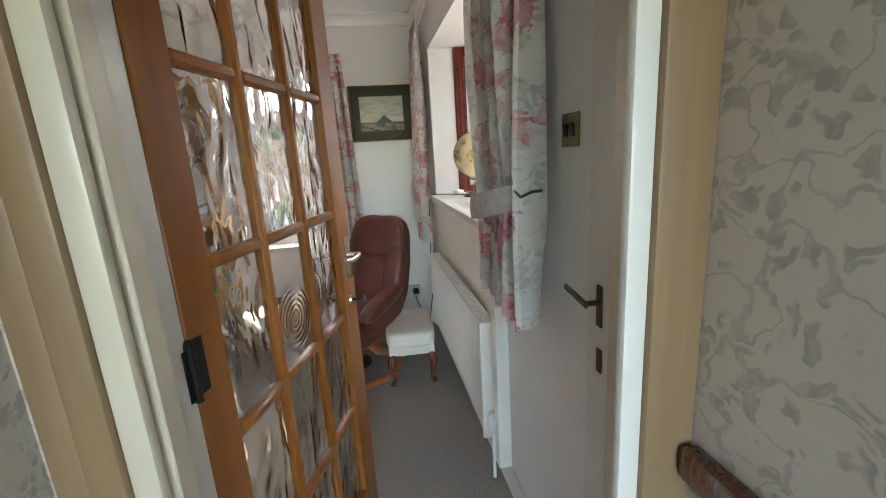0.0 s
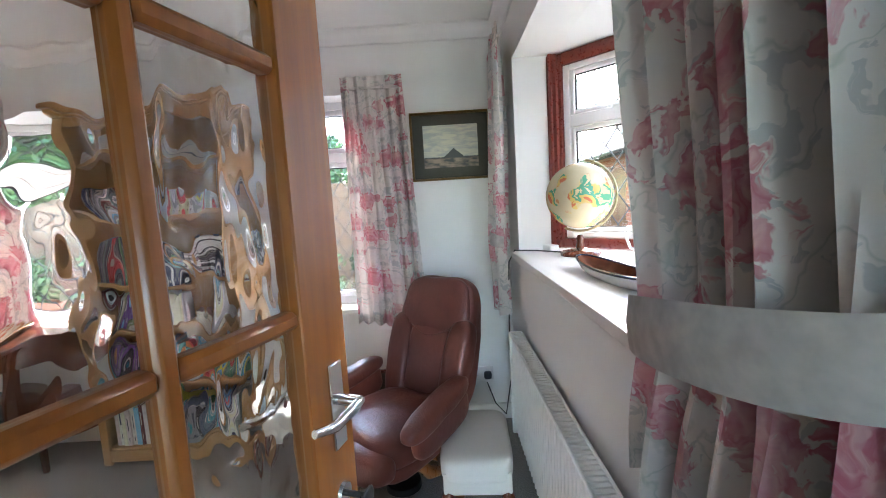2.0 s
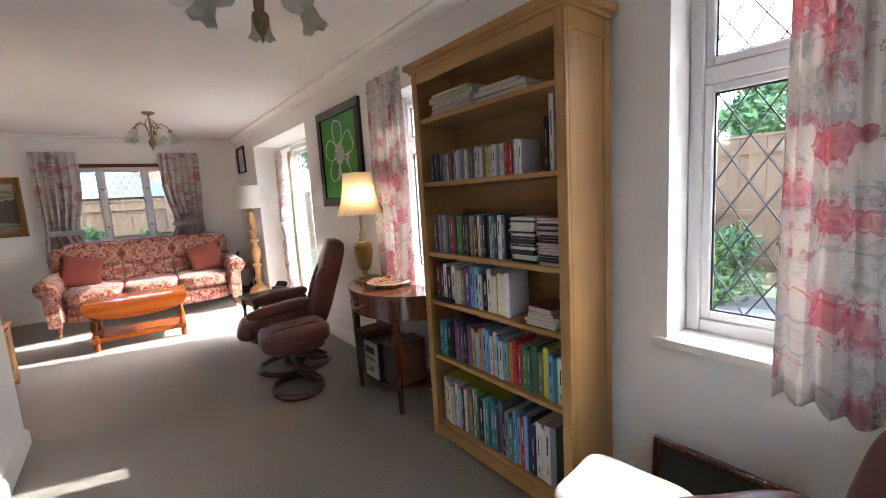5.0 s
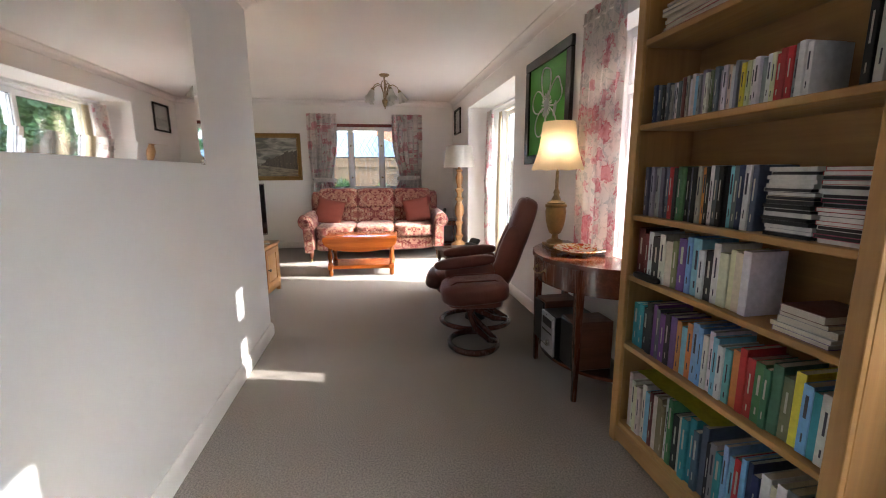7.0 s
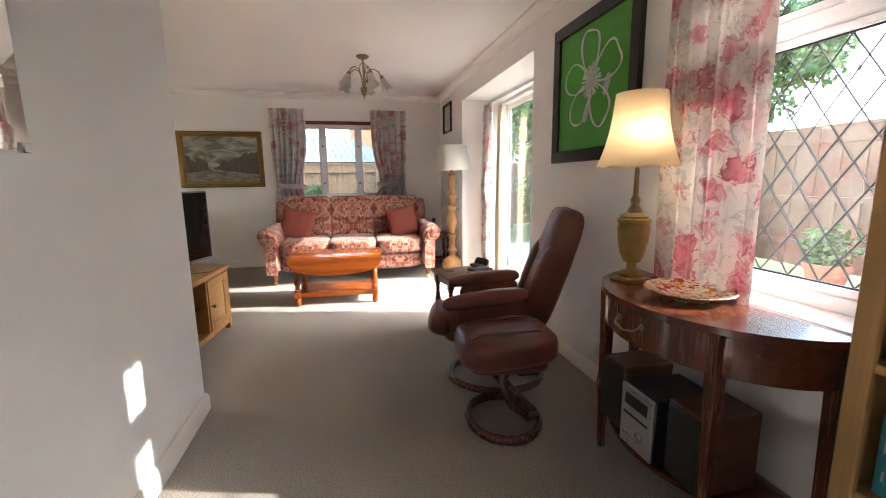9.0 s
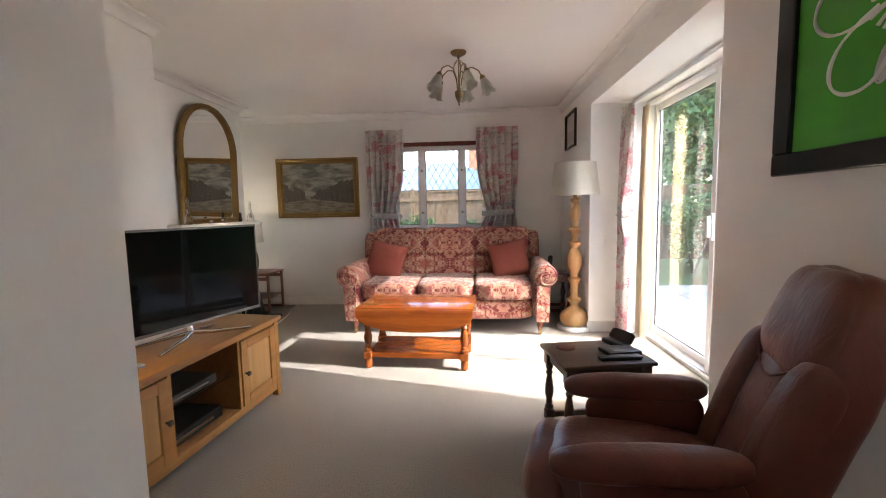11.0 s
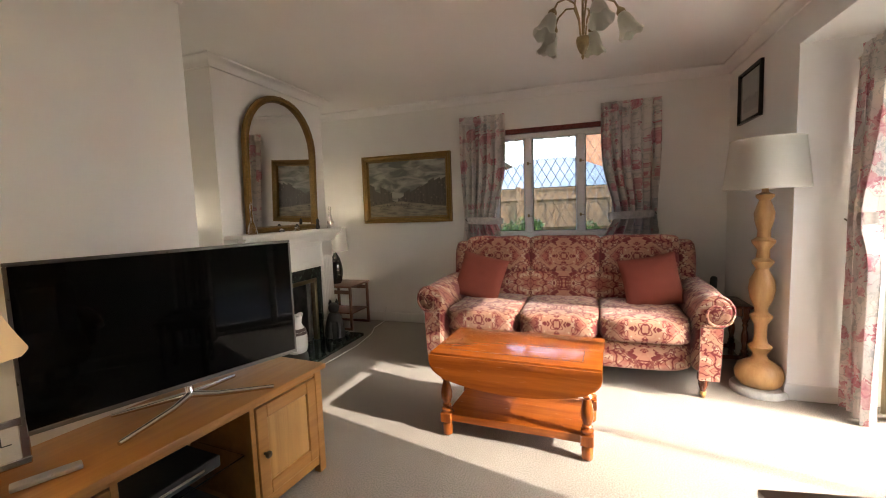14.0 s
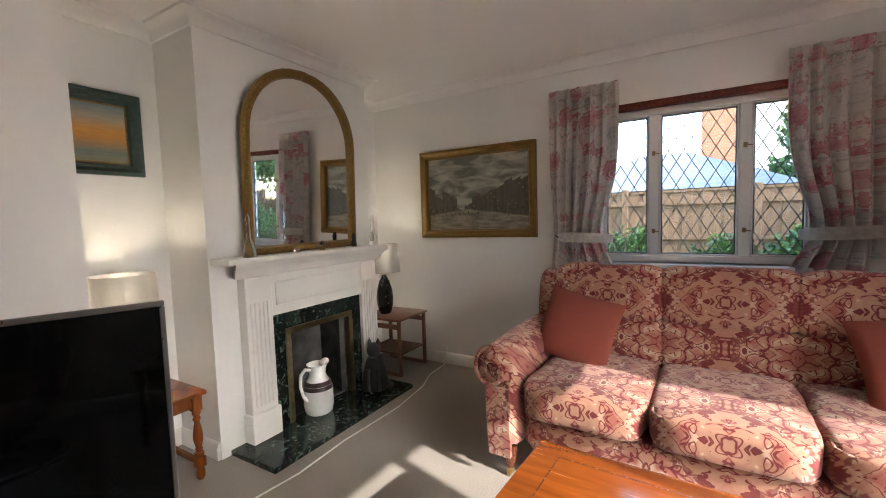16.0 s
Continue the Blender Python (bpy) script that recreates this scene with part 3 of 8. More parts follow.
# ---- doorway ----
def doorway():
    d = thing("door_frame", "cream and white painted door lining with moulded architraves", "door frame", kind="structure")
    part("lining", box(0.437, 0.457, 0.60, 0.86, 0, 2.05, 0.002), M_TRIM, d)
    part("lining", box(-0.357, -0.335, 0.59, 0.748, 0, 2.05, 0.002), M_TRIM, d)
    part("lining", box(-0.335, 0.437, 0.59, 0.735, 2.03, 2.05, 0.002), M_TRIM, d)
    part("stop", box(0.362, 0.437, 0.601, 0.66, 0, 2.03, 0.004, 2), M_CREAM, d, "cream painted door stop")
    part("stop", box(-0.335, -0.317, 0.61, 0.66, 0, 2.03, 0.003), M_CREAM, d, "cream painted door stop")
    # white moulding on the left is coloured cream, its shade put into the paint
    for x0, x1, y, mt in ((0.338, 0.376, 0.578, M_TRIM), (0.376, 0.464, 0.568, M_TAN), (-0.357, -0.322, 0.577, M_CREAM), (-0.40, -0.357, 0.568, M_TAN), (-0.44, -0.40, 0.575, M_TAN)):
        part("architrave", box(x0, x1, y, 0.60, 0, 2.10, 0.006, 2), mt, d, "wood-grained architrave")
    part("architrave", box(-0.44, 0.464, 0.566, 0.5995, 2.10, 2.18, 0.006, 2), M_TAN, d, "tan wood-grained architrave")
    h = part("latch_plate", box(0.432, 0.4365, 0.796, 0.818, 1.005, 1.098, 0.002), M_BRONZE, d, "dark bronze latch plate")
    part("lever", join(tube([(0.437, 0.807, 1.06), (0.405, 0.809, 1.06)], 0.006), turn(box(-0.004, 0.004, -0.008, 0.092, -0.008, 0.008, 0.003), pose(0.402, 0.807, 1.06, 8))), M_BRONZE, h, "dark bronze lever")
    part("keeper", box(0.4335, 0.4366, 0.795, 0.815, 0.90, 0.955, 0.001), M_BRONZE, d, "small bronze keep")


doorway()


def glazed_door():
    """A leaf of 0.80 by 1.98 m with three by five lights; its hinge edge at the origin, the leaf along +x."""
    d = thing("door_1", "open mahogany-stained fifteen-light door with rippled glass", "door", pose(-0.332, 0.748, 0.008, 0, 0, 73), kind="structure")
    w, h, t, st, lock, top, bot, bar = 0.80, 1.981, 0.04, 0.088, 0.11, 0.09, 0.175, 0.026
    part("stile", box(0, st, 0, t, 0, h, 0.003), M_DOOR, d)
    part("stile", box(w - lock, w, 0, t, 0, h, 0.003), M_DOOR, d)
    part("rail", box(st, w - lock, 0.001, t - 0.001, h - top, h, 0.003), M_DOOR, d)
    part("rail", box(st, w - lock, 0.001, t - 0.001, 0, bot, 0.003), M_DOOR, d)
    iw, ih = (w - st - lock - 2 * bar) / 3, (h - top - bot - 4 * bar) / 5
    for k in (1, 2):
        x = st + k * iw + (k - 1) * bar
        part("glazing_bar", box(x, x + bar, 0.004, t - 0.004, bot, h - top, 0.007), M_DOOR, d)
    for r in range(1, 5):
        z = bot + r * ih + (r - 1) * bar
        for k in range(3):
            x = st + k * (iw + bar)
            part("glazing_bar", box(x - 0.003, x + iw + 0.003, 0.004, t - 0.004, z, z + bar, 0.007), M_DOOR, d)
    for r in range(5):
        for k in range(3):
            x, z = st + k * (iw + bar), bot + r * (ih + bar)
            g = part("pane", box(x - 0.004, x + iw + 0.004, t / 2 - 0.003, t / 2 + 0.003, z - 0.004, z + ih + 0.004), M_BULLSEYE if (k, r) == (1, 2) else M_RIPPLE, d, "rippled clear glass", smooth=False)
            g.visible_shadow = False
    for side, y in ((-1, 0.0), (1, t)):
        y0, y1 = sorted((y, y + side * 0.006))
        hp = part("handle", box(w - 0.063, w - 0.028, y0, y1, 0.98, 1.12, 0.002), M_CHROME, d, "chrome handle plate")
        ys = y + side * 0.045
        part("lever", tube([(w - 0.046, y, 1.06), (w - 0.046, ys, 1.06), (w - 0.07, ys + side * 0.004, 1.063), (w - 0.12, ys, 1.058), (w - 0.155, ys - side * 0.008, 1.066)], [0.009, 0.009, 0.009, 0.008, 0.006]), M_CHROME, hp, "chrome lever")
        kp = part("keyhole_plate", turn(lathe([(0.018, 0), (0.016, 0.006)], 16), pose(w - 0.046, y, 0.90, -90 * side)), M_CHROME, d)
        part("key", join(tube([(w - 0.046, y, 0.90), (w - 0.046, y + side * 0.035, 0.90)], 0.005), turn(cushion(0.016, 0.004, 0.014, 3, 4), pose(w - 0.046, y + side * 0.045, 0.90))), M_BLACK, kp, "black key")
    for z in (0.25, 1.0, 1.75):
        part("hinge", join(box(-0.012, 0.03, -0.003, 0.0005, z, z + 0.1, 0.001), tube([(-0.006, -0.006, z - 0.004), (-0.006, -0.006, z + 0.104)], 0.007), box(-0.022, -0.008, -0.006, -0.001, z, z + 0.09, 0.001)), M_IRON, d, "black butt hinge")


M_BULLSEYE = glassy("bullseye_glass", (0.93, 0.96, 0.95), 0.0)
_x, _y, _z = M_BULLSEYE.split(M_BULLSEYE.coords())
_d = M_BULLSEYE.math("SQRT", M_BULLSEYE.math("ADD", M_BULLSEYE.math("POWER", M_BULLSEYE.math("SUBTRACT", _x, 0.389), 2.0), M_BULLSEYE.math("POWER", M_BULLSEYE.math("SUBTRACT", _z, 0.98), 2.0)))
_wave = M_BULLSEYE.math("MULTIPLY", M_BULLSEYE.math("SINE", M_BULLSEYE.math("MULTIPLY", _d, 420)), M_BULLSEYE.ramp(_d, (0.05, 1.0), (0.09, 0.0)))
M_BULLSEYE.bump(_wave, 0.5, 0.004)
glazed_door()
solid("dado_rail", box(0.431, 0.466, -1.6, 0.562, 0.845, 0.905, 0.01, 2), M_MAHOG, "dark red-brown moulded dado rail", "dado rail", kind="structure")
solid("dado_rail", box(-0.46, -0.425, -1.6, 0.555, 0.845, 0.905, 0.01, 2), M_MAHOG, "dark red-brown moulded dado rail", "dado rail", kind="structure")


# ---- windows ----
def lattice(w, h, dx, dz, r=0.003):
    """Diamond leading across a pane w by h in x and z."""
    bm = bmesh.new()
    s = dz / dx
    k = -h / s
    while k < w + h / s:
        for sgn in (1, -1):
            pts = []
            for z in (0.0, h):
                x = k + z / s if sgn > 0 else k + (h - z) / s
                pts.append((x, z))
            (x0, z0), (x1, z1) = sorted(pts)
            if x0 < 0:
                z0 += (z1 - z0) * (0 - x0) / (x1 - x0)
                x0 = 0.0
            if x1 > w:
                z1 -= (z1 - z0) * (x1 - w) / (x1 - x0)
                x1 = w
            if x1 - x0 > 0.01 and 0 <= x0 < w:
                tube([(x0, 0, z0), (x1, 0, z1)], r, 5, bm=bm)
        k += dx
    return bm


def pane(parent, x0, x1, z0, z1, y=0.0, lead=(0.1, 0.15), sash=0.045, deep=0.05, frame_mat=None):
    """A sash with glass and leading in the plane y, under parent."""
    mt = frame_mat or M_UPVC
    s = part("sash", join(box(x0, x0 + sash, y, y + deep, z0, z1, 0.005), box(x1 - sash, x1, y, y + deep, z0, z1, 0.005), box(x0 + sash, x1 - sash, y, y + deep, z1 - sash, z1, 0.005), box(x0 + sash, x1 - sash, y, y + deep, z0, z0 + sash, 0.005)), mt, parent)
    g = part("pane", box(x0 + sash, x1 - sash, y + deep * 0.5, y + deep * 0.5 + 0.004, z0 + sash, z1 - sash), M_GLASS, s, "clear glass", smooth=False)
    g.visible_shadow = False
    seal = part("seal", join(*(box(a, b, y + deep * 0.3, y + deep * 0.5, c, d) for a, b, c, d in ((x0 + sash, x0 + sash + 0.006, z0 + sash, z1 - sash), (x1 - sash - 0.006, x1 - sash, z0 + sash, z1 - sash), (x0 + sash, x1 - sash, z0 + sash, z0 + sash + 0.006), (x0 + sash, x1 - sash, z1 - sash - 0.006, z1 - sash)))), M_BLACK, s, "black glazing seal")
    if lead:
        lw, lh = x1 - x0 - 2 * sash, z1 - z0 - 2 * sash
        part("lead_lattice", turn(lattice(lw, lh, *lead), pose(x0 + sash, y + deep * 0.48, z0 + sash)), M_LEAD, s, "diamond lead strips")
    return s


def small_window(name, x0, x1, z0, z1):
    w = thing(name, "small white plastic window with diamond leaded glass", "window", pose(x0, 3.50, z0), kind="structure")
    W, H = x1 - x0, z1 - z0
    part("window_frame", join(box(0, 0.05, 0, 0.07, 0, H, 0.006), box(W - 0.05, W, 0, 0.07, 0, H, 0.006), box(0.05, W - 0.05, 0, 0.07, H - 0.05, H, 0.006), box(0.05, W - 0.05, 0, 0.07, 0, 0.055, 0.006)), M_UPVC, w)
    part("transom", box(0.05, W - 0.05, -0.001, 0.069, H - 0.37, H - 0.31, 0.006), M_UPVC, w)
    pane(w, 0.05, W - 0.05, H - 0.31, H - 0.05, 0.005, (0.105, 0.15), 0.03)
    pane(w, 0.05, W - 0.05, 0.055, H - 0.37, 0.005, (0.105, 0.16), 0.03)
    part("window_sill", box(-0.05, W + 0.05, -0.17, 0.02, -0.03, 0.004, 0.006, 2), M_TRIM, w, "white gloss sill board")


small_window("window_2", *W2)
small_window("window_4", *W4)


BAY = [(0.66, 3.0), (1.04, 2.60), (1.04, 1.80), (0.66, 1.37)]


def east_window():
    """A shallow bay: two canted lights and a front one, red-stained posts with white casements."""
    w = thing("window_1", "red-stained timber bay window with white leaded casements", "window", kind="structure")
    z0, H = 1.107, 2.07 - 1.107
    for k, (p, q) in enumerate(zip(BAY, BAY[1:])):
        d = Vector(q) - Vector(p)
        L = d.length
        m = pose(p[0], p[1], z0, 0, 0, math.degrees(math.atan2(d.y, d.x)))
        part("window_frame", turn(join(box(0, 0.045, 0, 0.08, 0, H, 0.008, 2), box(L - 0.045, L, 0, 0.08, 0, H, 0.008, 2), box(0.045, L - 0.045, 0, 0.08, H - 0.06, H, 0.008, 2), box(0.045, L - 0.045, -0.006, 0.08, 0, 0.05, 0.008, 2)), m), M_REDW, w, "red-stained moulded frame")
        part("post", turn(join(box(-0.03, 0.03, -0.022, 0.05, 0.0, H, 0.008, 2), tube([(0.0, -0.022, 0.0), (0.0, -0.022, H)], 0.012, 8)), m), M_REDW, w, "red-stained corner post")
        a, b = 0.045, L - 0.045
        rails = [box(a, a + 0.035, 0.018, 0.075, 0.05, H - 0.06, 0.004), box(b - 0.035, b, 0.018, 0.075, 0.05, H - 0.06, 0.004), box(a + 0.035, b - 0.035, 0.018, 0.075, 0.05, 0.08, 0.004), box(a + 0.035, b - 0.035, 0.018, 0.075, H - 0.09, H - 0.06, 0.004)]
        if k != 1:
            rails.append(box(a + 0.035, b - 0.035, 0.018, 0.075, 0.60, 0.66, 0.004))
        part("casement_frame", turn(join(*rails), m), M_UPVC, w)
        for c, e in ((0.08, H - 0.09),) if k == 1 else ((0.66, H - 0.09), (0.08, 0.60)):
            sash = pane(w, a + 0.035, b - 0.035, c, e, 0.025, (0.105, 0.15), 0.022, 0.04)
            sash.matrix_basis = m
        if k == 0:
            part("stay", turn(join(box(0.25, 0.34, 0.004, 0.014, 0.655, 0.668, 0.002), tube([(0.30, 0.009, 0.66), (0.30, -0.006, 0.645)], 0.005, 8)), m), M_UPVC, w, "white casement stay")
    part("window_sill", slab([(0.41, 1.33), (0.47, 1.33), (0.47, 1.372), (0.66, 1.372), (1.05, 1.80), (1.05, 2.60), (0.66, 2.998), (0.47, 2.998), (0.47, 2.945), (0.41, 2.945)], 1.072, 1.105, 0.006), M_TRIM, w, "white gloss deep sill board")


east_window()
BAYOUT = [(0.662, 1.30), (1.14, 1.76), (1.14, 2.66), (0.662, 3.12)]
solid("bay_roof", slab(BAYOUT, 2.072, 2.20), M_CEIL, "white boarded soffit and roof of the bay", "bay roof", kind="structure", smooth=False)
solid("bay_apron", slab([(0.662, 1.34), (1.10, 1.77), (1.10, 2.65), (0.662, 3.08)], -0.2, 1.07), M_WALL, "rendered apron wall under the bay", "bay wall", kind="structure", smooth=False)


def west_window():
    L, H = W3[1] - W3[0], W3[3] - W3[2]
    w = thing("window_3", "three-light white window with diamond leading and a red lintel board", "window", pose(-7.565, W3[0], W3[2], 0, 0, 90), kind="structure")
    part("window_frame", join(box(0, 0.05, 0, 0.07, 0, H, 0.005), box(L - 0.05, L, 0, 0.07, 0, H, 0.005), box(0.05, L - 0.05, 0, 0.07, 0, 0.05, 0.005), box(0.05, L - 0.05, 0, 0.07, H - 0.09, H - 0.045, 0.005)), M_UPVC, w)
    part("lintel_board", box(0, L, -0.045, 0.06, H - 0.045, H, 0.005), M_REDW, w, "red-stained timber board")
    cols = [0.05, 0.33, 0.393, 0.83, 0.893, L - 0.05]
    for a, b in ((cols[1], cols[2]), (cols[3], cols[4])):
        part("mullion", box(a, b, -0.004, 0.066, 0.05, H - 0.09, 0.005), M_UPVC, w)
        for z in (0.2, 0.72):
            part("stay", join(box(a + 0.02, a + 0.04, -0.014, -0.003, z, z + 0.03, 0.002), tube([(a + 0.03, -0.012, z + 0.015), (a + 0.065, -0.02, z + 0.01)], 0.004, 6)), M_OLDBRASS, w)
    for a, b in zip(cols[::2], cols[1::2]):
        pane(w, a, b, 0.05, H - 0.09, 0.005, (0.088, 0.152), 0.012)
    part("window_sill", box(-0.04, L + 0.04, -0.11, 0.03, -0.03, 0.0, 0.006, 2), M_TRIM, w, "white gloss sill board")


west_window()


def patio_door():
    x0, x1 = PD[0], PD[1]
    L, H = x1 - x0, 2.108
    w = thing("patio_door", "white two-panel sliding patio door with clear glass", "door", pose(x0, 3.84, 0.0), kind="structure")
    part("door_frame", join(box(0, 0.06, 0, 0.11, 0, H, 0.005), box(L - 0.06, L, 0, 0.11, 0, H, 0.005), box(0.06, L - 0.06, 0, 0.11, H - 0.035, H, 0.005)), M_UPVC, w)
    part("threshold", box(0.06, L - 0.06, -0.03, 0.11, -0.09, 0.03, 0.006), M_UPVC, w, "white sliding track")
    part("track", box(0.06, L - 0.06, -0.012, -0.004, 0.03, 0.036), M_SILVER, w, "aluminium track")
    pane(w, 0.06, 1.13, 0.032, H - 0.035, 0.055, None, 0.06, 0.045)
    s = pane(w, 1.06, L - 0.06, 0.032, H - 0.035, 0.005, None, 0.06, 0.045)
    part("handle", join(box(1.09, 1.115, -0.012, 0.006, 0.95, 1.13, 0.004), box(1.095, 1.11, -0.04, -0.012, 0.97, 1.11, 0.005)), M_UPVC, s, "white pull handle")
    part("curtain_track", box(0.02, L - 0.02, -0.16, -0.13, H - 0.03, H - 0.002, 0.003), M_UPVC, w, "white plastic curtain rail")


patio_door()


# ---- curtains ----
def curtain(a0, a1, z0, z1, folds, amp=0.028, tie=None, gather=0.5, to=0.0, flare=0.0, seed=1, ruffle=0.07):
    """Hanging cloth in x and z with folds along y. tie: height of a tie-back that gathers the cloth to the edge 'to' (0 or 1)."""
    bm = bmesh.new()
    nu, nv = folds * 10, 46
    rng = random.Random(seed)
    ph = [rng.uniform(-0.9, 0.9) for _ in range(folds + 2)]
    rows = []
    for j in range(nv + 1):
        f = j / nv
        z = z1 + (z0 - z1) * f
        wide = 1.0 + flare * f
        if tie is not None:
            d = z - tie
            pinch = math.exp(-(d / (0.34 if d > 0 else 0.16)) ** 2)
            wide *= 1 - (1 - gather) * pinch
        edge = a0 + (a1 - a0) * to
        row = []
        for i in range(nu + 1):
            u = i / nu
            a = edge + ((a0 + (a1 - a0) * u) - edge) * wide
            k = u * folds
            deep = amp * (0.55 + 0.45 * min(1.0, f * 3)) * (1 + 0.35 * math.sin(7 * u + seed)) / max(wide, 0.6) ** 0.5
            if z > z1 - ruffle:
                deep *= 0.6
            y = deep * math.sin(2 * math.pi * k + ph[int(k)] * 0.5 + 0.5 * math.sin(3.1 * f + seed + 5 * u)) + 0.3 * deep * math.sin(4 * math.pi * k + 1.3 * seed + f * 2)
            zz = z + (0.012 * math.sin(9 * u + seed) + 0.006 * math.sin(2 * math.pi * k)) * (f if f > 0.9 else 0)
            row.append(bm.verts.new((a, y, zz)))
        rows.append(row)
    for r, q in zip(rows, rows[1:]):
        for i in range(nu):
            bm.faces.new((r[i], r[i + 1], q[i + 1], q[i]))
    bmesh.ops.recalc_face_normals(bm, faces=bm.faces)
    geo = bmesh.ops.solidify(bm, geom=bm.faces[:], thickness=0.003)
    return bm


def hang(label, m, a0, a1, z0, z1, folds, group, band=None, **kw):
    c = thing("curtain", label, "curtain", m, group)
    part("cloth", curtain(a0, a1, z0, z1, folds, **kw), M_FLORAL, c)
    part("heading_tape", box(min(a0, a1), max(a0, a1), -0.012, 0.012, z1 - 0.075, z1 - 0.06, 0.003), M_FLORAL, c, "gathered heading")
    if band:
        bx0, bx1, bz0, bz1, thick = band
        n, bm = 24, bmesh.new()
        ring = []
        for k in range(n + 1):
            f = k / n
            a = math.pi * (1.0 + f)
            y = thick * math.sin(a)
            z = bz0 + (bz1 - bz0) * f
            x = bx0 + (bx1 - bx0) * (0.5 - 0.5 * math.cos(math.pi * f))
            h = 0.028 + 0.008 * math.sin(math.pi * f)
            ring.append((bm.verts.new((x, y, z - h)), bm.verts.new((x, y - 0.004, z)), bm.verts.new((x, y, z + h))))
        for p, q in zip(ring, ring[1:]):
            bm.faces.new((p[0], q[0], q[1], p[1]))
            bm.faces.new((p[1], q[1], q[2], p[2]))
        bmesh.ops.solidify(bm, geom=bm.faces[:], thickness=0.004)
        part("tie_back", bm, M_TIE, c, "pale cotton tie-back band")
        part("tie_hook", tube([(bx1, 0.03, bz1), (bx1 + 0.012, 0.0, bz1), (bx1 + 0.014, -0.03, bz1 - 0.01), (bx1, -0.045, bz1 + 0.01)], 0.004, 8), M_BRONZE, c, "bronze hook")
    return c


G = "floral curtains"
# facing the room: local -y looks into it
hang("floral cotton curtain tied back beside the east window", pose(0.37, 1.46, 0, 0, 0, -90), 0.0, 0.45, 0.93, 2.26, 6, G, (0.05, 0.44, 1.18, 1.28, 0.09), tie=1.22, gather=0.82, to=1.0, amp=0.042, seed=3)
hang("floral cotton curtain tied back in the room corner", pose(0.385, 3.26, 0, 0, 0, -90), 0.0, 0.29, 0.76, 2.24, 4, G, (0.26, 0.02, 1.15, 1.18, 0.06), tie=1.15, gather=0.68, to=0.3, amp=0.034, seed=5)
hang("floral cotton curtain hanging open over a small window", pose(0, 3.275, 0), -0.47, -0.12, 0.675, 2.11, 6, G, flare=0.2, amp=0.022, seed=7)
hang("floral cotton curtain hanging beside the bookcase window", pose(0, 3.275, 0), -2.83, -2.40, 0.74, 2.14, 6, G, flare=0.06, amp=0.022, seed=9)
hang("floral cotton curtain tied back behind the sofa", pose(-7.44, 0, 0, 0, 0, 90), 0.97, 1.44, 0.55, 2.165, 6, G, (1.40, 1.02, 1.11, 1.13, 0.06), tie=1.12, gather=0.72, to=0.2, amp=0.028, seed=11)
hang("floral cotton curtain tied back behind the sofa", pose(-7.44, 0, 0, 0, 0, 90), 2.32, 2.82, 0.55, 2.165, 6, G, (2.38, 2.77, 1.13, 1.15, 0.06), tie=1.14, gather=0.72, to=0.8, amp=0.028, seed=13)
hang("long floral curtain tied back at the patio door", pose(0, 3.62, 0), -6.28, -6.0, 0.02, 2.06, 5, G, (-6.05, -6.26, 1.12, 1.10, 0.06), tie=1.11, gather=0.65, to=0.2, amp=0.03, seed=15)
_c = thing("curtain", "cream lining curtain hanging at the patio door", "curtain", pose(0, 3.77, 0), G)
part("cloth", curtain(-6.20, -6.05, 0.02, 2.05, 3, amp=0.02, seed=19), M_LINING, _c)


hang("long floral curtain drawn back at one end of the patio door", pose(0, 3.60, 0), -4.62, -4.33, 0.02, 2.06, 5, G, amp=0.03, seed=17)


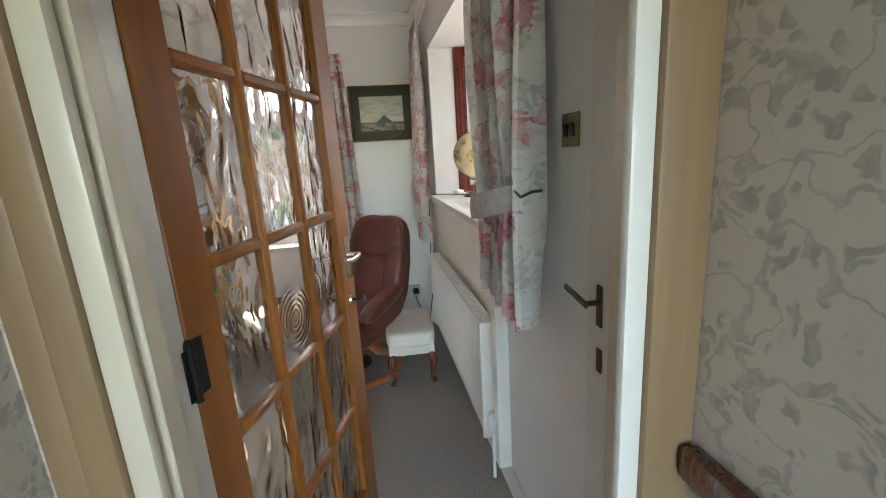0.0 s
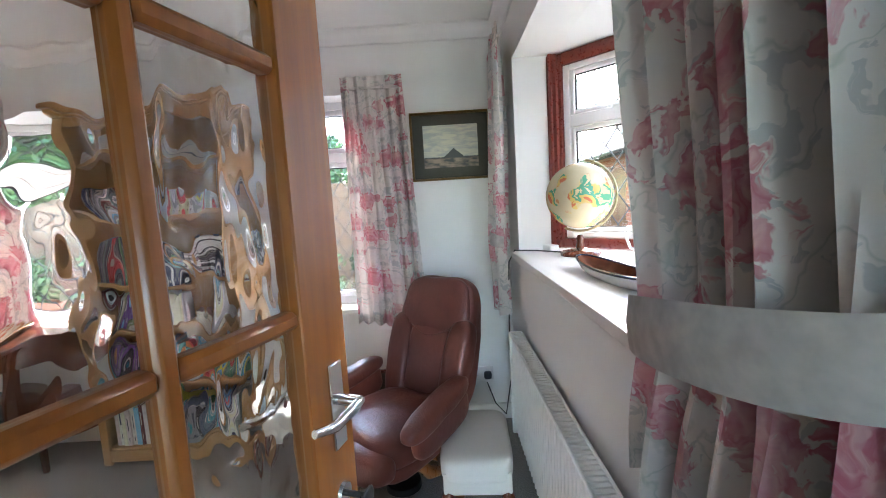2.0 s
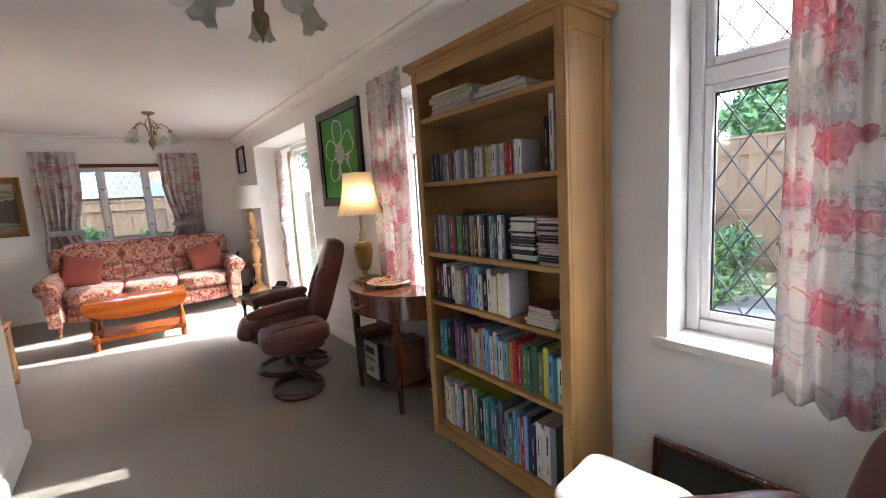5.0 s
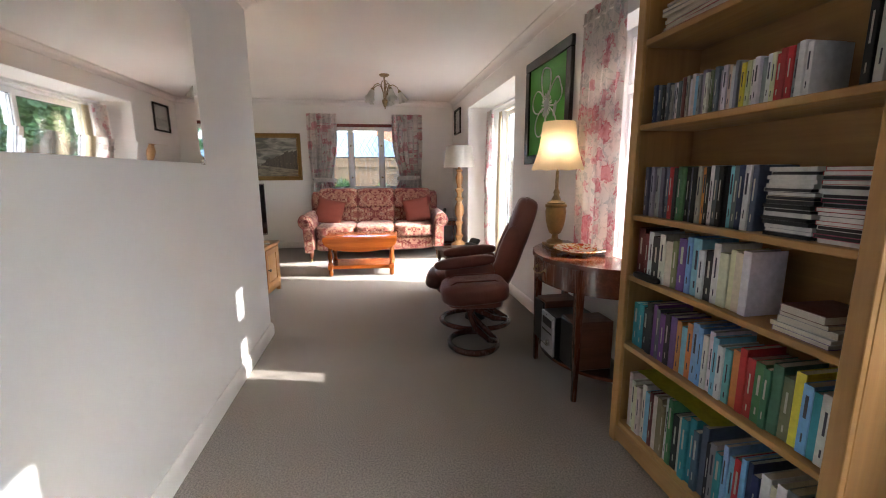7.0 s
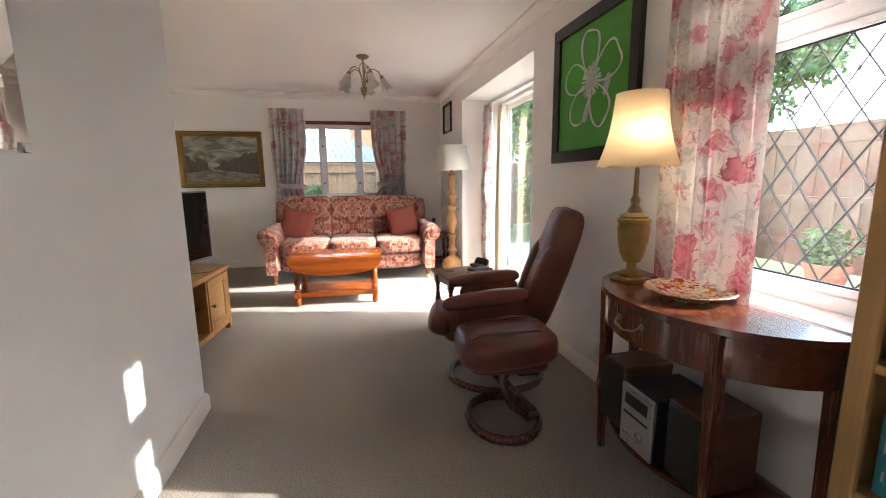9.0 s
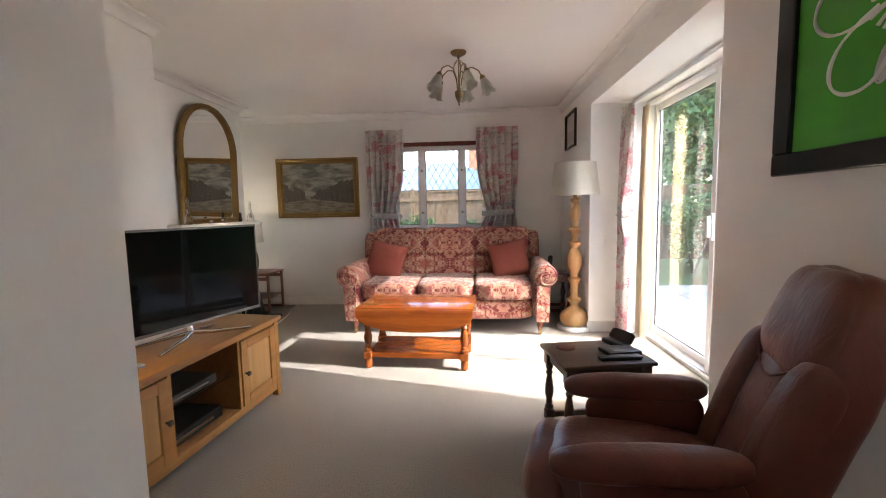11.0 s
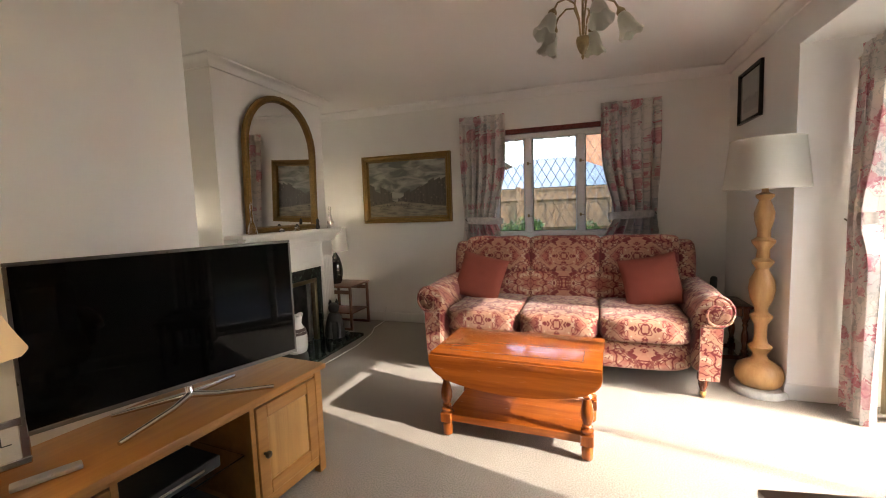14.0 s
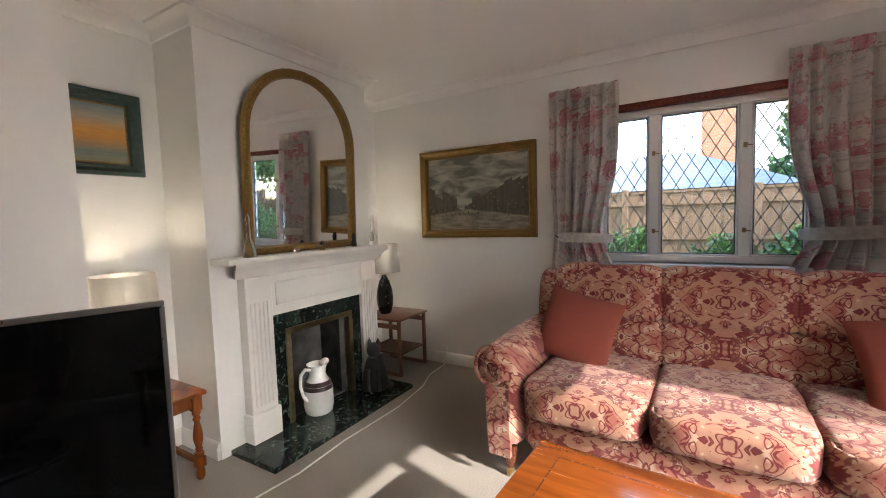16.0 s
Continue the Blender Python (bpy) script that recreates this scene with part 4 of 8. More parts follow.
# ---- seating ----
def recliner(m, base_mat, label):
    """A leather swivel recliner facing -y, its base ring round the origin."""
    c = thing("recliner_chair", label, "armchair", m, "leather recliners")
    ring = [(0.29 * math.cos(a), 0.29 * math.sin(a), 0.02) for a in (2 * math.pi * k / 40 for k in range(40))]
    part("base_ring", turn(tube(ring, 0.024, 10, True), Matrix.Diagonal((1, 1, 0.85, 1))), base_mat, c, "bentwood ring base")
    for s in (-1, 1):
        part("leg", tube([(s * 0.03, 0.27, 0.035), (s * 0.13, 0.16, 0.07), (s * 0.17, 0.0, 0.16), (s * 0.15, -0.07, 0.25), (s * 0.14, 0.0, 0.32)], [0.02, 0.025, 0.03, 0.028, 0.024], 10), base_mat, c, "curved wooden support")
    part("column", lathe([(0.09, 0.03), (0.085, 0.06), (0.035, 0.08), (0.035, 0.28), (0.12, 0.31)], 20), M_IRON, c)
    part("seat", cushion(0.255, 0.28, 0.08, 3.6, 14, (0, -0.07, 0.39), 0.012, 1), M_LEATHER, c, "soft leather seat cushion")
    part("seat_front", turn(cushion(0.25, 0.085, 0.075, 3, 10, (0, 0, 0), 0.008, 2), pose(0, -0.33, 0.37, -12)), M_LEATHER, c, "rolled leather seat edge")
    part("seat_shell", turn(cushion(0.25, 0.29, 0.05, 5, 6), pose(0, -0.03, 0.315)), M_LEATHER, c, "leather under-seat")
    tilt = pose(0, 0.17, 0.40, -20)

    def taper(bm, low, high, z0, z1):
        for v in bm.verts:
            f = max(0.0, min(1.0, (v.co.z - z0) / (z1 - z0)))
            v.co.x *= low + (high - low) * f
        return bm

    b = part("backrest", turn(taper(cushion(0.262, 0.075, 0.355, 4.6, 16, (0, 0.06, 0.32), 0.006, 3), 1.0, 0.86, 0.25, 0.68), tilt), M_LEATHER, c, "tall leather back shell")
    part("headrest", turn(taper(cushion(0.232, 0.062, 0.15, 3.6, 14, (0, 0.022, 0.515), 0.008, 4), 1.02, 0.88, 0.36, 0.66), tilt), M_LEATHER, b, "padded leather headrest")
    part("lumbar_pad", turn(cushion(0.14, 0.055, 0.235, 3.8, 14, (0, 0.02, 0.20), 0.008, 5), tilt), M_LEATHER, b, "creased centre panel")
    part("seam", turn(tube([(x, -0.034 + 0.35 * x * x, 0.385 - 0.04 * math.cos(x * 13)) for x in (-0.2, -0.15, -0.1, -0.05, 0, 0.05, 0.1, 0.15, 0.2)], 0.004, 6), tilt), M_LEATHER, b, "stitched seam")
    for s in (-1, 1):
        part("side_bolster", turn(turn(cushion(0.075, 0.068, 0.25, 3.2, 12, (0, 0, 0), 0.007, 6 + s), pose(s * 0.188, 0.012, 0.205, 0, s * 3)), tilt), M_LEATHER, b, "rounded side roll")
        a = part("armrest", turn(cushion(0.058, 0.245, 0.045, 3.0, 14, (0, 0, 0), 0.006, 8 + s), pose(s * 0.30, -0.07, 0.55, 7, 0, s * 5)), M_LEATHER, c, "padded leather arm")
        part("arm_shell", turn(cushion(0.035, 0.20, 0.085, 3.5, 8), pose(s * 0.288, -0.03, 0.46, 8)), M_LEATHER, a, "leather arm side")
    return c


recliner(pose(-0.19, 2.71, 0, 0, 0, -36) @ Matrix.Scale(0.96, 4), M_BENT, "brown leather recliner chair on an orange bentwood base")
recliner(pose(-3.545, 2.79, 0, 0, 0, -17) @ Matrix.Diagonal((0.80, 0.95, 1.0, 1)), M_BASE, "brown leather recliner chair on a dark bentwood base")


def leather_footstool(m):
    c = thing("footstool", "brown leather footstool on a dark bentwood ring base", "footstool", m)
    ring = [(0.20 * math.cos(a), 0.20 * math.sin(a), 0.02) for a in (2 * math.pi * k / 36 for k in range(36))]
    part("base_ring", tube(ring, 0.021, 10, True), M_BASE, c, "bentwood ring base")
    for s in (-1, 1):
        part("leg", tube([(s * 0.03, 0.18, 0.03), (s * 0.12, 0.10, 0.08), (s * 0.15, -0.01, 0.17), (s * 0.13, -0.05, 0.25), (s * 0.11, 0.0, 0.32)], [0.018, 0.022, 0.026, 0.024, 0.02], 10), M_BASE, c, "curved wooden support")
    part("seat", turn(cushion(0.20, 0.27, 0.07, 4, 12, (0, 0, 0), 0.010, 12), pose(0, 0, 0.375, 3)), M_LEATHER, c, "soft leather pad")
    part("seat_frame", cushion(0.17, 0.22, 0.03, 5, 5, (0, 0, 0.315)), M_LEATHER, c)
    for s in (-1, 1):
        part("piping", tube([(s * 0.10, -0.26, 0.40), (s * 0.10, -0.15, 0.445), (s * 0.10, 0.15, 0.455), (s * 0.10, 0.26, 0.42)], 0.005, 6), M_LEATHER, c, "stitched seam")


leather_footstool(pose(-3.07, 2.665, 0, 0, 0, -6) @ Matrix.Diagonal((1, 0.86, 1.1, 1)))


def cabriole(x, y, h, sx, sy):
    d = Vector((sx, sy)).normalized()
    pts = [(0.0, h), (0.018, h * 0.82), (0.022, h * 0.66), (0.008, h * 0.4), (-0.004, h * 0.18), (0.012, 0.03), (0.022, 0.012)]
    return tube([(x + d.x * o, y + d.y * o, z) for o, z in pts], [0.026, 0.027, 0.022, 0.014, 0.011, 0.013, 0.020], 10)


def white_stool(m, w, l, h, label):
    c = thing("footstool", label, "footstool", m)
    part("seat", cushion(w / 2, l / 2, 0.055, 6, 10, (0, 0, h - 0.055), 0.004, 2), M_WHITEF, c, "white woven pad")
    part("seat_frame", box(-w / 2 + 0.012, w / 2 - 0.012, -l / 2 + 0.012, l / 2 - 0.012, h - 0.155, h - 0.06, 0.01, 2), M_WHITEF, c, "white fabric side")
    for sx in (-1, 1):
        for sy in (-1, 1):
            part("leg", cabriole(sx * (w / 2 - 0.035), sy * (l / 2 - 0.035), h - 0.15, sx, sy), M_MAHOG, c, "cabriole mahogany leg")


white_stool(pose(0.16, 2.58, 0, 0, 0, -3), 0.30, 0.44, 0.36, "white upholstered footstool with cabriole mahogany legs")
white_stool(pose(-0.74, 2.92, 0, 0, 0, 6), 0.36, 0.30, 0.40, "white upholstered footstool beside the bookcase")


def sofa(m):
    """Three-seat sofa facing -y, 2.12 m wide, its front feet near y = 0."""
    c = thing("sofa", "red and cream damask three-seat sofa with scroll arms", "sofa", m)
    W = 1.06
    part("base", cushion(W - 0.17, 0.40, 0.105, 8, 10, (0, 0.46, 0.235)), M_DAMASK, c, "damask covered front rail")
    part("back_frame", turn(cushion(W - 0.12, 0.10, 0.36, 6, 12, (0, 0, 0)), pose(0, 0.90, 0.56, -8)), M_DAMASK, c)
    cw = (2 * W - 0.40) / 3
    for k in (-1, 0, 1):
        x = k * cw
        s = part("seat_cushion", cushion(cw / 2 + 0.006, 0.345, 0.088, 5.5, 14, (x, 0.36, 0.405), 0.012, k + 4), M_DAMASK, c, "plump damask seat cushion")
        for z in (0.345, 0.465):
            pts = [(x + (cw / 2 - 0.02) * a, 0.36 + 0.315 * b, z) for a, b in ((-0.9, -1), (0, -1.015), (0.9, -1), (1, -0.9), (1, 0), (1, 0.9), (0.9, 1), (-0.9, 1), (-1, 0.9), (-1, 0), (-1, -0.9))]
            part("piping", tube(pts, 0.005, 6, True), M_DAMASK, s)
        b = part("back_cushion", turn(cushion(cw / 2 + 0.022, 0.095, 0.150, 7, 14, (0, 0, 0), 0.010, k + 9), pose(x * 1.02, 0.735, 0.812, -10)), M_DAMASK, c, "damask upper back cushion")
        part("lower_back", turn(cushion(cw / 2 + 0.022, 0.085, 0.128, 7, 12, (0, 0, 0), 0.008, k + 14), pose(x * 1.01, 0.70, 0.565, -8)), M_DAMASK, b, "damask lower back cushion")
        part("piping", tube([(x * 1.02 + (cw / 2) * a, 0.735 + 0.02, 0.925 + 0.012 * (1 - a * a)) for a in (-0.95, -0.6, 0, 0.6, 0.95)], 0.006, 6), M_DAMASK, b)
    for s in (-1, 1):
        part("wing", turn(cushion(0.085, 0.14, 0.20, 4.0, 10), pose(s * (W - 0.135), 0.78, 0.72, -8)), M_DAMASK, c, "damask side wing")
        a = part("arm", join(cushion(0.085, 0.40, 0.20, 6, 8, (s * (W - 0.115), 0.42, 0.35)), turn(lathe([(0.085, -0.38), (0.11, -0.36), (0.115, 0.0), (0.10, 0.36), (0.07, 0.38)], 22), pose(s * (W - 0.08), 0.40, 0.545, 90))), M_DAMASK, c, "rolled damask arm")
        spiral = []
        for k in range(26):
            q, r = radians(90 + s * -k * 20), 0.105 - 0.0034 * k
            spiral.append((s * (W - 0.08) + r * math.cos(q), 0.008 - 0.0006 * k, 0.545 + r * math.sin(q)))
        part("scroll", tube(spiral, 0.009, 6), M_DAMASK, a, "piped scroll front")
        part("front_panel", board([(s * (W - 0.175), 0.14), (s * (W - 0.06), 0.14), (s * (W - 0.05), 0.30), (s * (W - 0.045), 0.46), (s * (W - 0.17), 0.46)][:: s], 0.02, pose(0, 0.02, 0)), M_DAMASK, a, "shaped arm front")
        for y in (0.09, 0.85):
            f = part("leg", lathe([(0.036, 0.15), (0.038, 0.12), (0.028, 0.10), (0.03, 0.085), (0.018, 0.05), (0.016, 0.042)], 16, s * (W - 0.13), y), M_MAHOG, c, "turned mahogany leg")
            part("castor", join(lathe([(0.019, 0.042), (0.02, 0.02), (0.012, 0.016)], 12, s * (W - 0.13), y), turn(lathe([(0.016, -0.008), (0.018, 0), (0.016, 0.008)], 14), pose(s * (W - 0.13), y - 0.008, 0.0185, 0, 90))), M_BRASS, f, "brass castor")
    return c


SOFA = pose(-6.13, 1.985, 0, 0, 0, 88) @ Matrix.Diagonal((0.955, 1.08, 1.03, 1.0))
sofa(SOFA)


def pillow(w, h, t, n=18):
    """A square scatter cushion: thick in the middle, pinched to a seam, with drawn-out corners."""
    bm, sheets = bmesh.new(), []
    for sgn in (1, -1):
        rows = []
        for j in range(n + 1):
            row = []
            for i in range(n + 1):
                u, v = 2 * i / n - 1, 2 * j / n - 1
                pull = 1 - 0.06 * (1 - u * u) * abs(v) ** 2 if abs(v) >= abs(u) else 1 - 0.06 * (1 - v * v) * abs(u) ** 2
                d = t * (max(0.0, 1 - abs(u) ** 2.6) * max(0.0, 1 - abs(v) ** 2.6)) ** 0.5 + 0.004 * noise.noise(Vector((u * 3, v * 3, sgn)))
                row.append(bm.verts.new((u * w * pull, sgn * max(d, 0.003), v * h * pull)))
            rows.append(row)
        for a, b in zip(rows, rows[1:]):
            for i in range(n):
                bm.faces.new((a[i], a[i + 1], b[i + 1], b[i]))
        sheets.append(rows)
    bmesh.ops.remove_doubles(bm, verts=bm.verts[:], dist=0.0065)
    return bm


for x, y, z, a, b in ((-0.70, 0.49, 0.645, -24, 12), (0.66, 0.49, 0.645, -24, -10)):
    solid("cushion", pillow(0.21, 0.19, 0.065), M_RUST, "rust-red square scatter cushion propped on the sofa", "cushion", "scatter cushions", m=SOFA @ pose(x, y, z, a, b))


# ---- tables ----
def turned_leg(h, foot, top, scale=1.0):
    """Square blocks at foot and top with turned balusters between."""
    r = 0.026 * scale
    zs, ze = foot, h - top
    d = ze - zs
    prof = [(r * 0.7, 0), (r, 0.04), (r * 1.05, 0.09), (r * 0.62, 0.13), (r * 0.85, 0.17), (r * 0.62, 0.21), (r * 1.02, 0.36), (r * 1.06, 0.48), (r * 0.8, 0.64), (r * 0.55, 0.76), (r * 0.9, 0.82), (r * 0.6, 0.88), (r * 0.95, 0.95), (r * 0.8, 1.0)]
    b = r * 1.02
    return join(lathe([(q, zs + d * f) for q, f in prof], 18), box(-b, b, -b, b, h - top, h, 0.003), box(-b, b, -b, b, foot - 0.055, foot, 0.003), lathe([(r * 0.6, foot - 0.055), (r * 0.95, foot - 0.075), (r * 0.9, 0.012), (r * 0.5, 0)], 16))


def coffee_table(m):
    """Drop-leaf table: long side along y, leaves hanging on both long sides."""
    c = thing("coffee_table", "polished orange yew drop-leaf coffee table with a shelf", "coffee table", m)
    H, hx, hy = 0.48, 0.245, 0.435
    top = part("tabletop", box(-hx, hx, -hy, hy, H - 0.024, H, 0.004, 2), M_YEW, c, "framed polished top")
    for a, b, q, r in ((-hx + 0.07, hx - 0.07, -hy + 0.09, hy - 0.09),):
        part("inlay", join(*(box(*e, H + 0.0003, H + 0.0012) for e in ((a, b, q, q + 0.003), (a, b, r - 0.003, r), (a, a + 0.003, q, r), (b - 0.003, b, q, r)))), M_MAHOG, top, "fine dark stringing line", smooth=False)
    for s in (-1, 1):
        out = [(-hy, 0.0)] + [(hy * math.cos(radians(180 + q)), -0.035 - 0.135 * math.sin(radians(q)) ** 0.8) for q in range(0, 181, 9)] + [(hy, 0.0)]
        leaf = turn(slab(out, -0.009, 0.009, 0.004), pose(s * (hx + 0.012), 0, H - 0.008, 90, 0, 90))
        part("drop_leaf", leaf, M_YEW, c, "hanging rounded leaf")
        for y in (-0.3, 0.3):
            part("hinge", box(s * hx - 0.012, s * hx + 0.012, y - 0.025, y + 0.025, H - 0.027, H - 0.0245), M_BRASS, top)
    part("apron", join(box(-0.20, 0.20, -0.37, -0.35, H - 0.11, H - 0.024, 0.002), box(-0.20, 0.20, 0.35, 0.37, H - 0.11, H - 0.024, 0.002), box(-0.19, -0.17, -0.35, 0.35, H - 0.11, H - 0.024, 0.002), box(0.17, 0.19, -0.35, 0.35, H - 0.11, H - 0.024, 0.002)), M_YEW, c)
    part("shelf", box(-0.20, 0.20, -0.37, 0.37, 0.105, 0.125, 0.003), M_YEW, c, "lower shelf")
    part("shelf_rail", join(box(0.185, 0.205, -0.36, 0.36, 0.085, 0.128, 0.003), box(-0.205, -0.185, -0.36, 0.36, 0.085, 0.128, 0.003)), M_YEW, c)
    for sx in (-1, 1):
        for sy in (-1, 1):
            part("leg", turn(turned_leg(H - 0.024, 0.135, 0.09, 1.15), pose(sx * 0.195, sy * 0.365, 0)), M_YEWZ, c, "turned baluster leg")


coffee_table(pose(-5.53, 1.825, 0, 0, 0, -3.6))


def demilune(m):
    """Half-round hall table against a wall at +y; depth 0.40, width 0.92."""
    c = thing("console_table", "polished mahogany half-round console table with a drawer", "console table", m)
    H, R, D = 0.755, 0.47, 0.40
    top = [(-R, 0.0)] + arc(0, 0, R, 180, 360, 28, D)[1:-1] + [(R, 0.0)]
    part("tabletop", slab(top, H - 0.022, H, 0.006), M_MAHOGX, c, "polished half-round top")
    ap = [(-R + 0.03, -0.01)] + arc(0, -0.01, R - 0.03, 180, 360, 28, D - 0.03)[1:-1] + [(R - 0.03, -0.01)]
    part("apron", slab(ap, H - 0.155, H - 0.022), M_MAHOGX, c, "curved frieze")
    dr = arc(0, -0.01, R - 0.026, 226, 314, 14, D - 0.026)
    back = arc(0, -0.01, R - 0.04, 226, 314, 14, D - 0.04)[::-1]
    d = part("drawer", slab(dr + back, H - 0.145, H - 0.032, 0.002), M_MAHOG, c, "curved drawer front with stringing")
    part("handle", tube([(-0.06, -D + 0.005, H - 0.075), (-0.05, -D - 0.012, H - 0.09), (0.0, -D - 0.018, H - 0.10), (0.05, -D - 0.012, H - 0.09), (0.06, -D + 0.005, H - 0.075)], 0.004, 8), M_OLDBRASS, d, "brass swan-neck handle")
    for x in (-0.06, 0.06):
        part("handle_rose", turn(lathe([(0.012, 0), (0.009, 0.006)], 14), pose(x, -D + 0.014, H - 0.075, 90)), M_OLDBRASS, d)
    low = [(-R + 0.06, 0.0)] + arc(0, 0, R - 0.06, 180, 360, 24, D - 0.06)[1:-1] + [(R - 0.06, 0.0)]
    part("shelf", slab(low, 0.15, 0.168, 0.003), M_MAHOGX, c, "low half-round shelf")
    for x, y in ((-0.27, -0.29), (0.27, -0.29), (-0.42, -0.03), (0.42, -0.03)):
        leg = bmesh.new()
        bmesh.ops.create_cone(leg, cap_ends=True, segments=4, radius1=0.017, radius2=0.033, depth=H - 0.022)
        turn(leg, pose(x, y, (H - 0.022) / 2, 0, 0, 45))
        bmesh.ops.bevel(leg, geom=leg.edges[:], offset=0.002, segments=1, affect="EDGES")
        lg = part("leg", leg, M_MAHOG, c, "square tapered leg")
        part("reeding", join(*(box(x + k * 0.009 - 0.003, x + k * 0.009 + 0.003, y - 0.027, y - 0.02, H - 0.15, H - 0.03, 0.002) for k in (-1, 0, 1))), M_MAHOG, lg)


demilune(pose(-2.51, 3.31, 0))


def stereo():
    for x, a in ((-2.70, 0), (-2.32, 0)):
        s = thing("loudspeaker", "small dark red-brown wooden hi-fi loudspeaker", "loudspeaker", pose(x, 3.12, 0.169), "hi-fi speakers")
        part("cabinet", box(-0.075, 0.075, -0.11, 0.11, 0, 0.27, 0.004), M_TEAK, s)
        part("grille", box(-0.068, 0.068, -0.122, -0.11, 0.008, 0.262, 0.005), M_BLACK, s, "black cloth grille")
    s = thing("stereo", "silver and black compact stereo unit", "stereo", pose(-2.51, 3.10, 0.169))
    part("case", box(-0.085, 0.085, -0.115, 0.13, 0, 0.24, 0.004), M_BLACK, s)
    f = part("front_panel", box(-0.085, 0.085, -0.128, -0.115, 0, 0.24, 0.004), M_SILVER, s, "silver front panel")
    part("display", box(-0.06, 0.06, -0.1295, -0.128, 0.165, 0.21), M_BLACK, f, "dark display")
    part("disc_slot", box(-0.065, 0.065, -0.1295, -0.128, 0.125, 0.135), M_BLACK, f)
    part("knob", turn(lathe([(0.02, 0), (0.019, 0.012), (0.015, 0.014)], 20), pose(0.03, -0.128, 0.07, 90)), M_CHROME, f, "silver volume knob")
    for k in range(4):
        part("button", box(-0.065 + k * 0.018, -0.052 + k * 0.018, -0.131, -0.128, 0.04, 0.05, 0.001), M_CHROME, f)


stereo()


def side_table(name, m, w, d, h, mat, label, style):
    c = thing(name, label, "side table", m)
    if style == "nest":
        part("tabletop", box(-w / 2, w / 2, -d / 2, d / 2, h - 0.02, h, 0.004, 2), mat, c, "flat wooden top")
        for s in (-1, 1):
            part("side_frame", join(box(s * (w / 2 - 0.03) - 0.013, s * (w / 2 - 0.03) + 0.013, -d / 2 + 0.01, -d / 2 + 0.036, 0, h - 0.02, 0.003), box(s * (w / 2 - 0.03) - 0.013, s * (w / 2 - 0.03) + 0.013, d / 2 - 0.036, d / 2 - 0.01, 0, h - 0.02, 0.003), box(s * (w / 2 - 0.03) - 0.011, s * (w / 2 - 0.03) + 0.011, -d / 2 + 0.036, d / 2 - 0.036, 0.0, 0.025, 0.003), box(s * (w / 2 - 0.03) - 0.009, s * (w / 2 - 0.03) + 0.009, -d / 2 + 0.036, d / 2 - 0.036, h - 0.09, h - 0.05, 0.003)), mat, c, "open square side frame")
        part("shelf", box(-w / 2 + 0.05, w / 2 - 0.05, -d / 2 + 0.02, d / 2 - 0.02, 0.17, 0.185, 0.003), mat, c)
    else:
        part("tabletop", box(-w / 2, w / 2, -d / 2, d / 2, h - 0.022, h, 0.006, 2), mat, c, "thumb-moulded top")
        part("apron", box(-w / 2 + 0.035, w / 2 - 0.035, -d / 2 + 0.035, d / 2 - 0.035, h - 0.085, h - 0.022, 0.003), mat, c)
        for sx in (-1, 1):
            for sy in (-1, 1):
                part("leg", turn(turned_leg(h - 0.022, 0.12, 0.08, 0.85), pose(sx * (w / 2 - 0.04), sy * (d / 2 - 0.04), 0)), mat, c, "turned leg")
        for s in (-1, 1):
            part("stretcher", box(s * (w / 2 - 0.04) - 0.01, s * (w / 2 - 0.04) + 0.01, -d / 2 + 0.05, d / 2 - 0.05, 0.075, 0.105, 0.003), mat, c)
    return c


side_table("side_table", pose(-4.385, 2.845, 0, 0, 0, 9), 0.35, 0.45, 0.47, M_DARKW, "dark oak side table with turned legs beside the recliner", "turned")
side_table("side_table", pose(-7.24, -0.36, 0), 0.42, 0.42, 0.48, M_TEAK, "red-brown teak side table with open frames in the corner", "nest")
side_table("side_table", pose(-5.33, -0.42, 0), 0.40, 0.38, 0.46, M_YEWZ, "small brown wooden side table with turned legs in the alcove", "turned")
side_table("side_table", pose(-6.90, 3.14, 0), 0.36, 0.34, 0.48, M_MAHOG, "dark wooden side table beside the sofa arm", "turned")

for x, y, a, w, d, h, mt, nm, lb, ct in (
    (-4.45, 2.715, 20, 0.05, 0.05, 0.006, M_TEAK, "coaster", "round brown cork coaster on the side table", "coaster"),
    (-4.37, 2.96, 14, 0.055, 0.085, 0.022, M_BLACK, "remote_control", "black remote control on the side table", "remote control"),
    (-4.28, 2.93, 8, 0.022, 0.10, 0.018, M_BLACK, "remote_control", "slim black remote control on the side table", "remote control"),
):
    if nm == "coaster":
        solid(nm, lathe([(w, 0), (w, h * 0.8), (w - 0.003, h), (0.0, h)], 28), mt, lb, ct, m=pose(x, y, 0.4705, 0, 0, a))
    else:
        r = thing(nm, lb, ct, pose(x, y, 0.4705, 0, 0, a), "remote controls")
        part("case", box(-w, w, -d, d, 0, h, 0.004, 2), mt, r)
        part("button_pad", box(-w * 0.7, w * 0.7, -d * 0.6, d * 0.8, h, h + 0.0015, 0.0005), M_LEAD, r)
_w = thing("spectacle_case", "open black case lying on the side table", "spectacle case", pose(-4.49, 2.98, 0.4705, 0, 0, 25))
part("base", cushion(0.075, 0.035, 0.014, 5, 5, (0, 0, 0.014)), M_BLACK, _w)
part("lid", turn(cushion(0.075, 0.035, 0.012, 5, 5), pose(0, 0.042, 0.04, 55)), M_BLACK, _w)
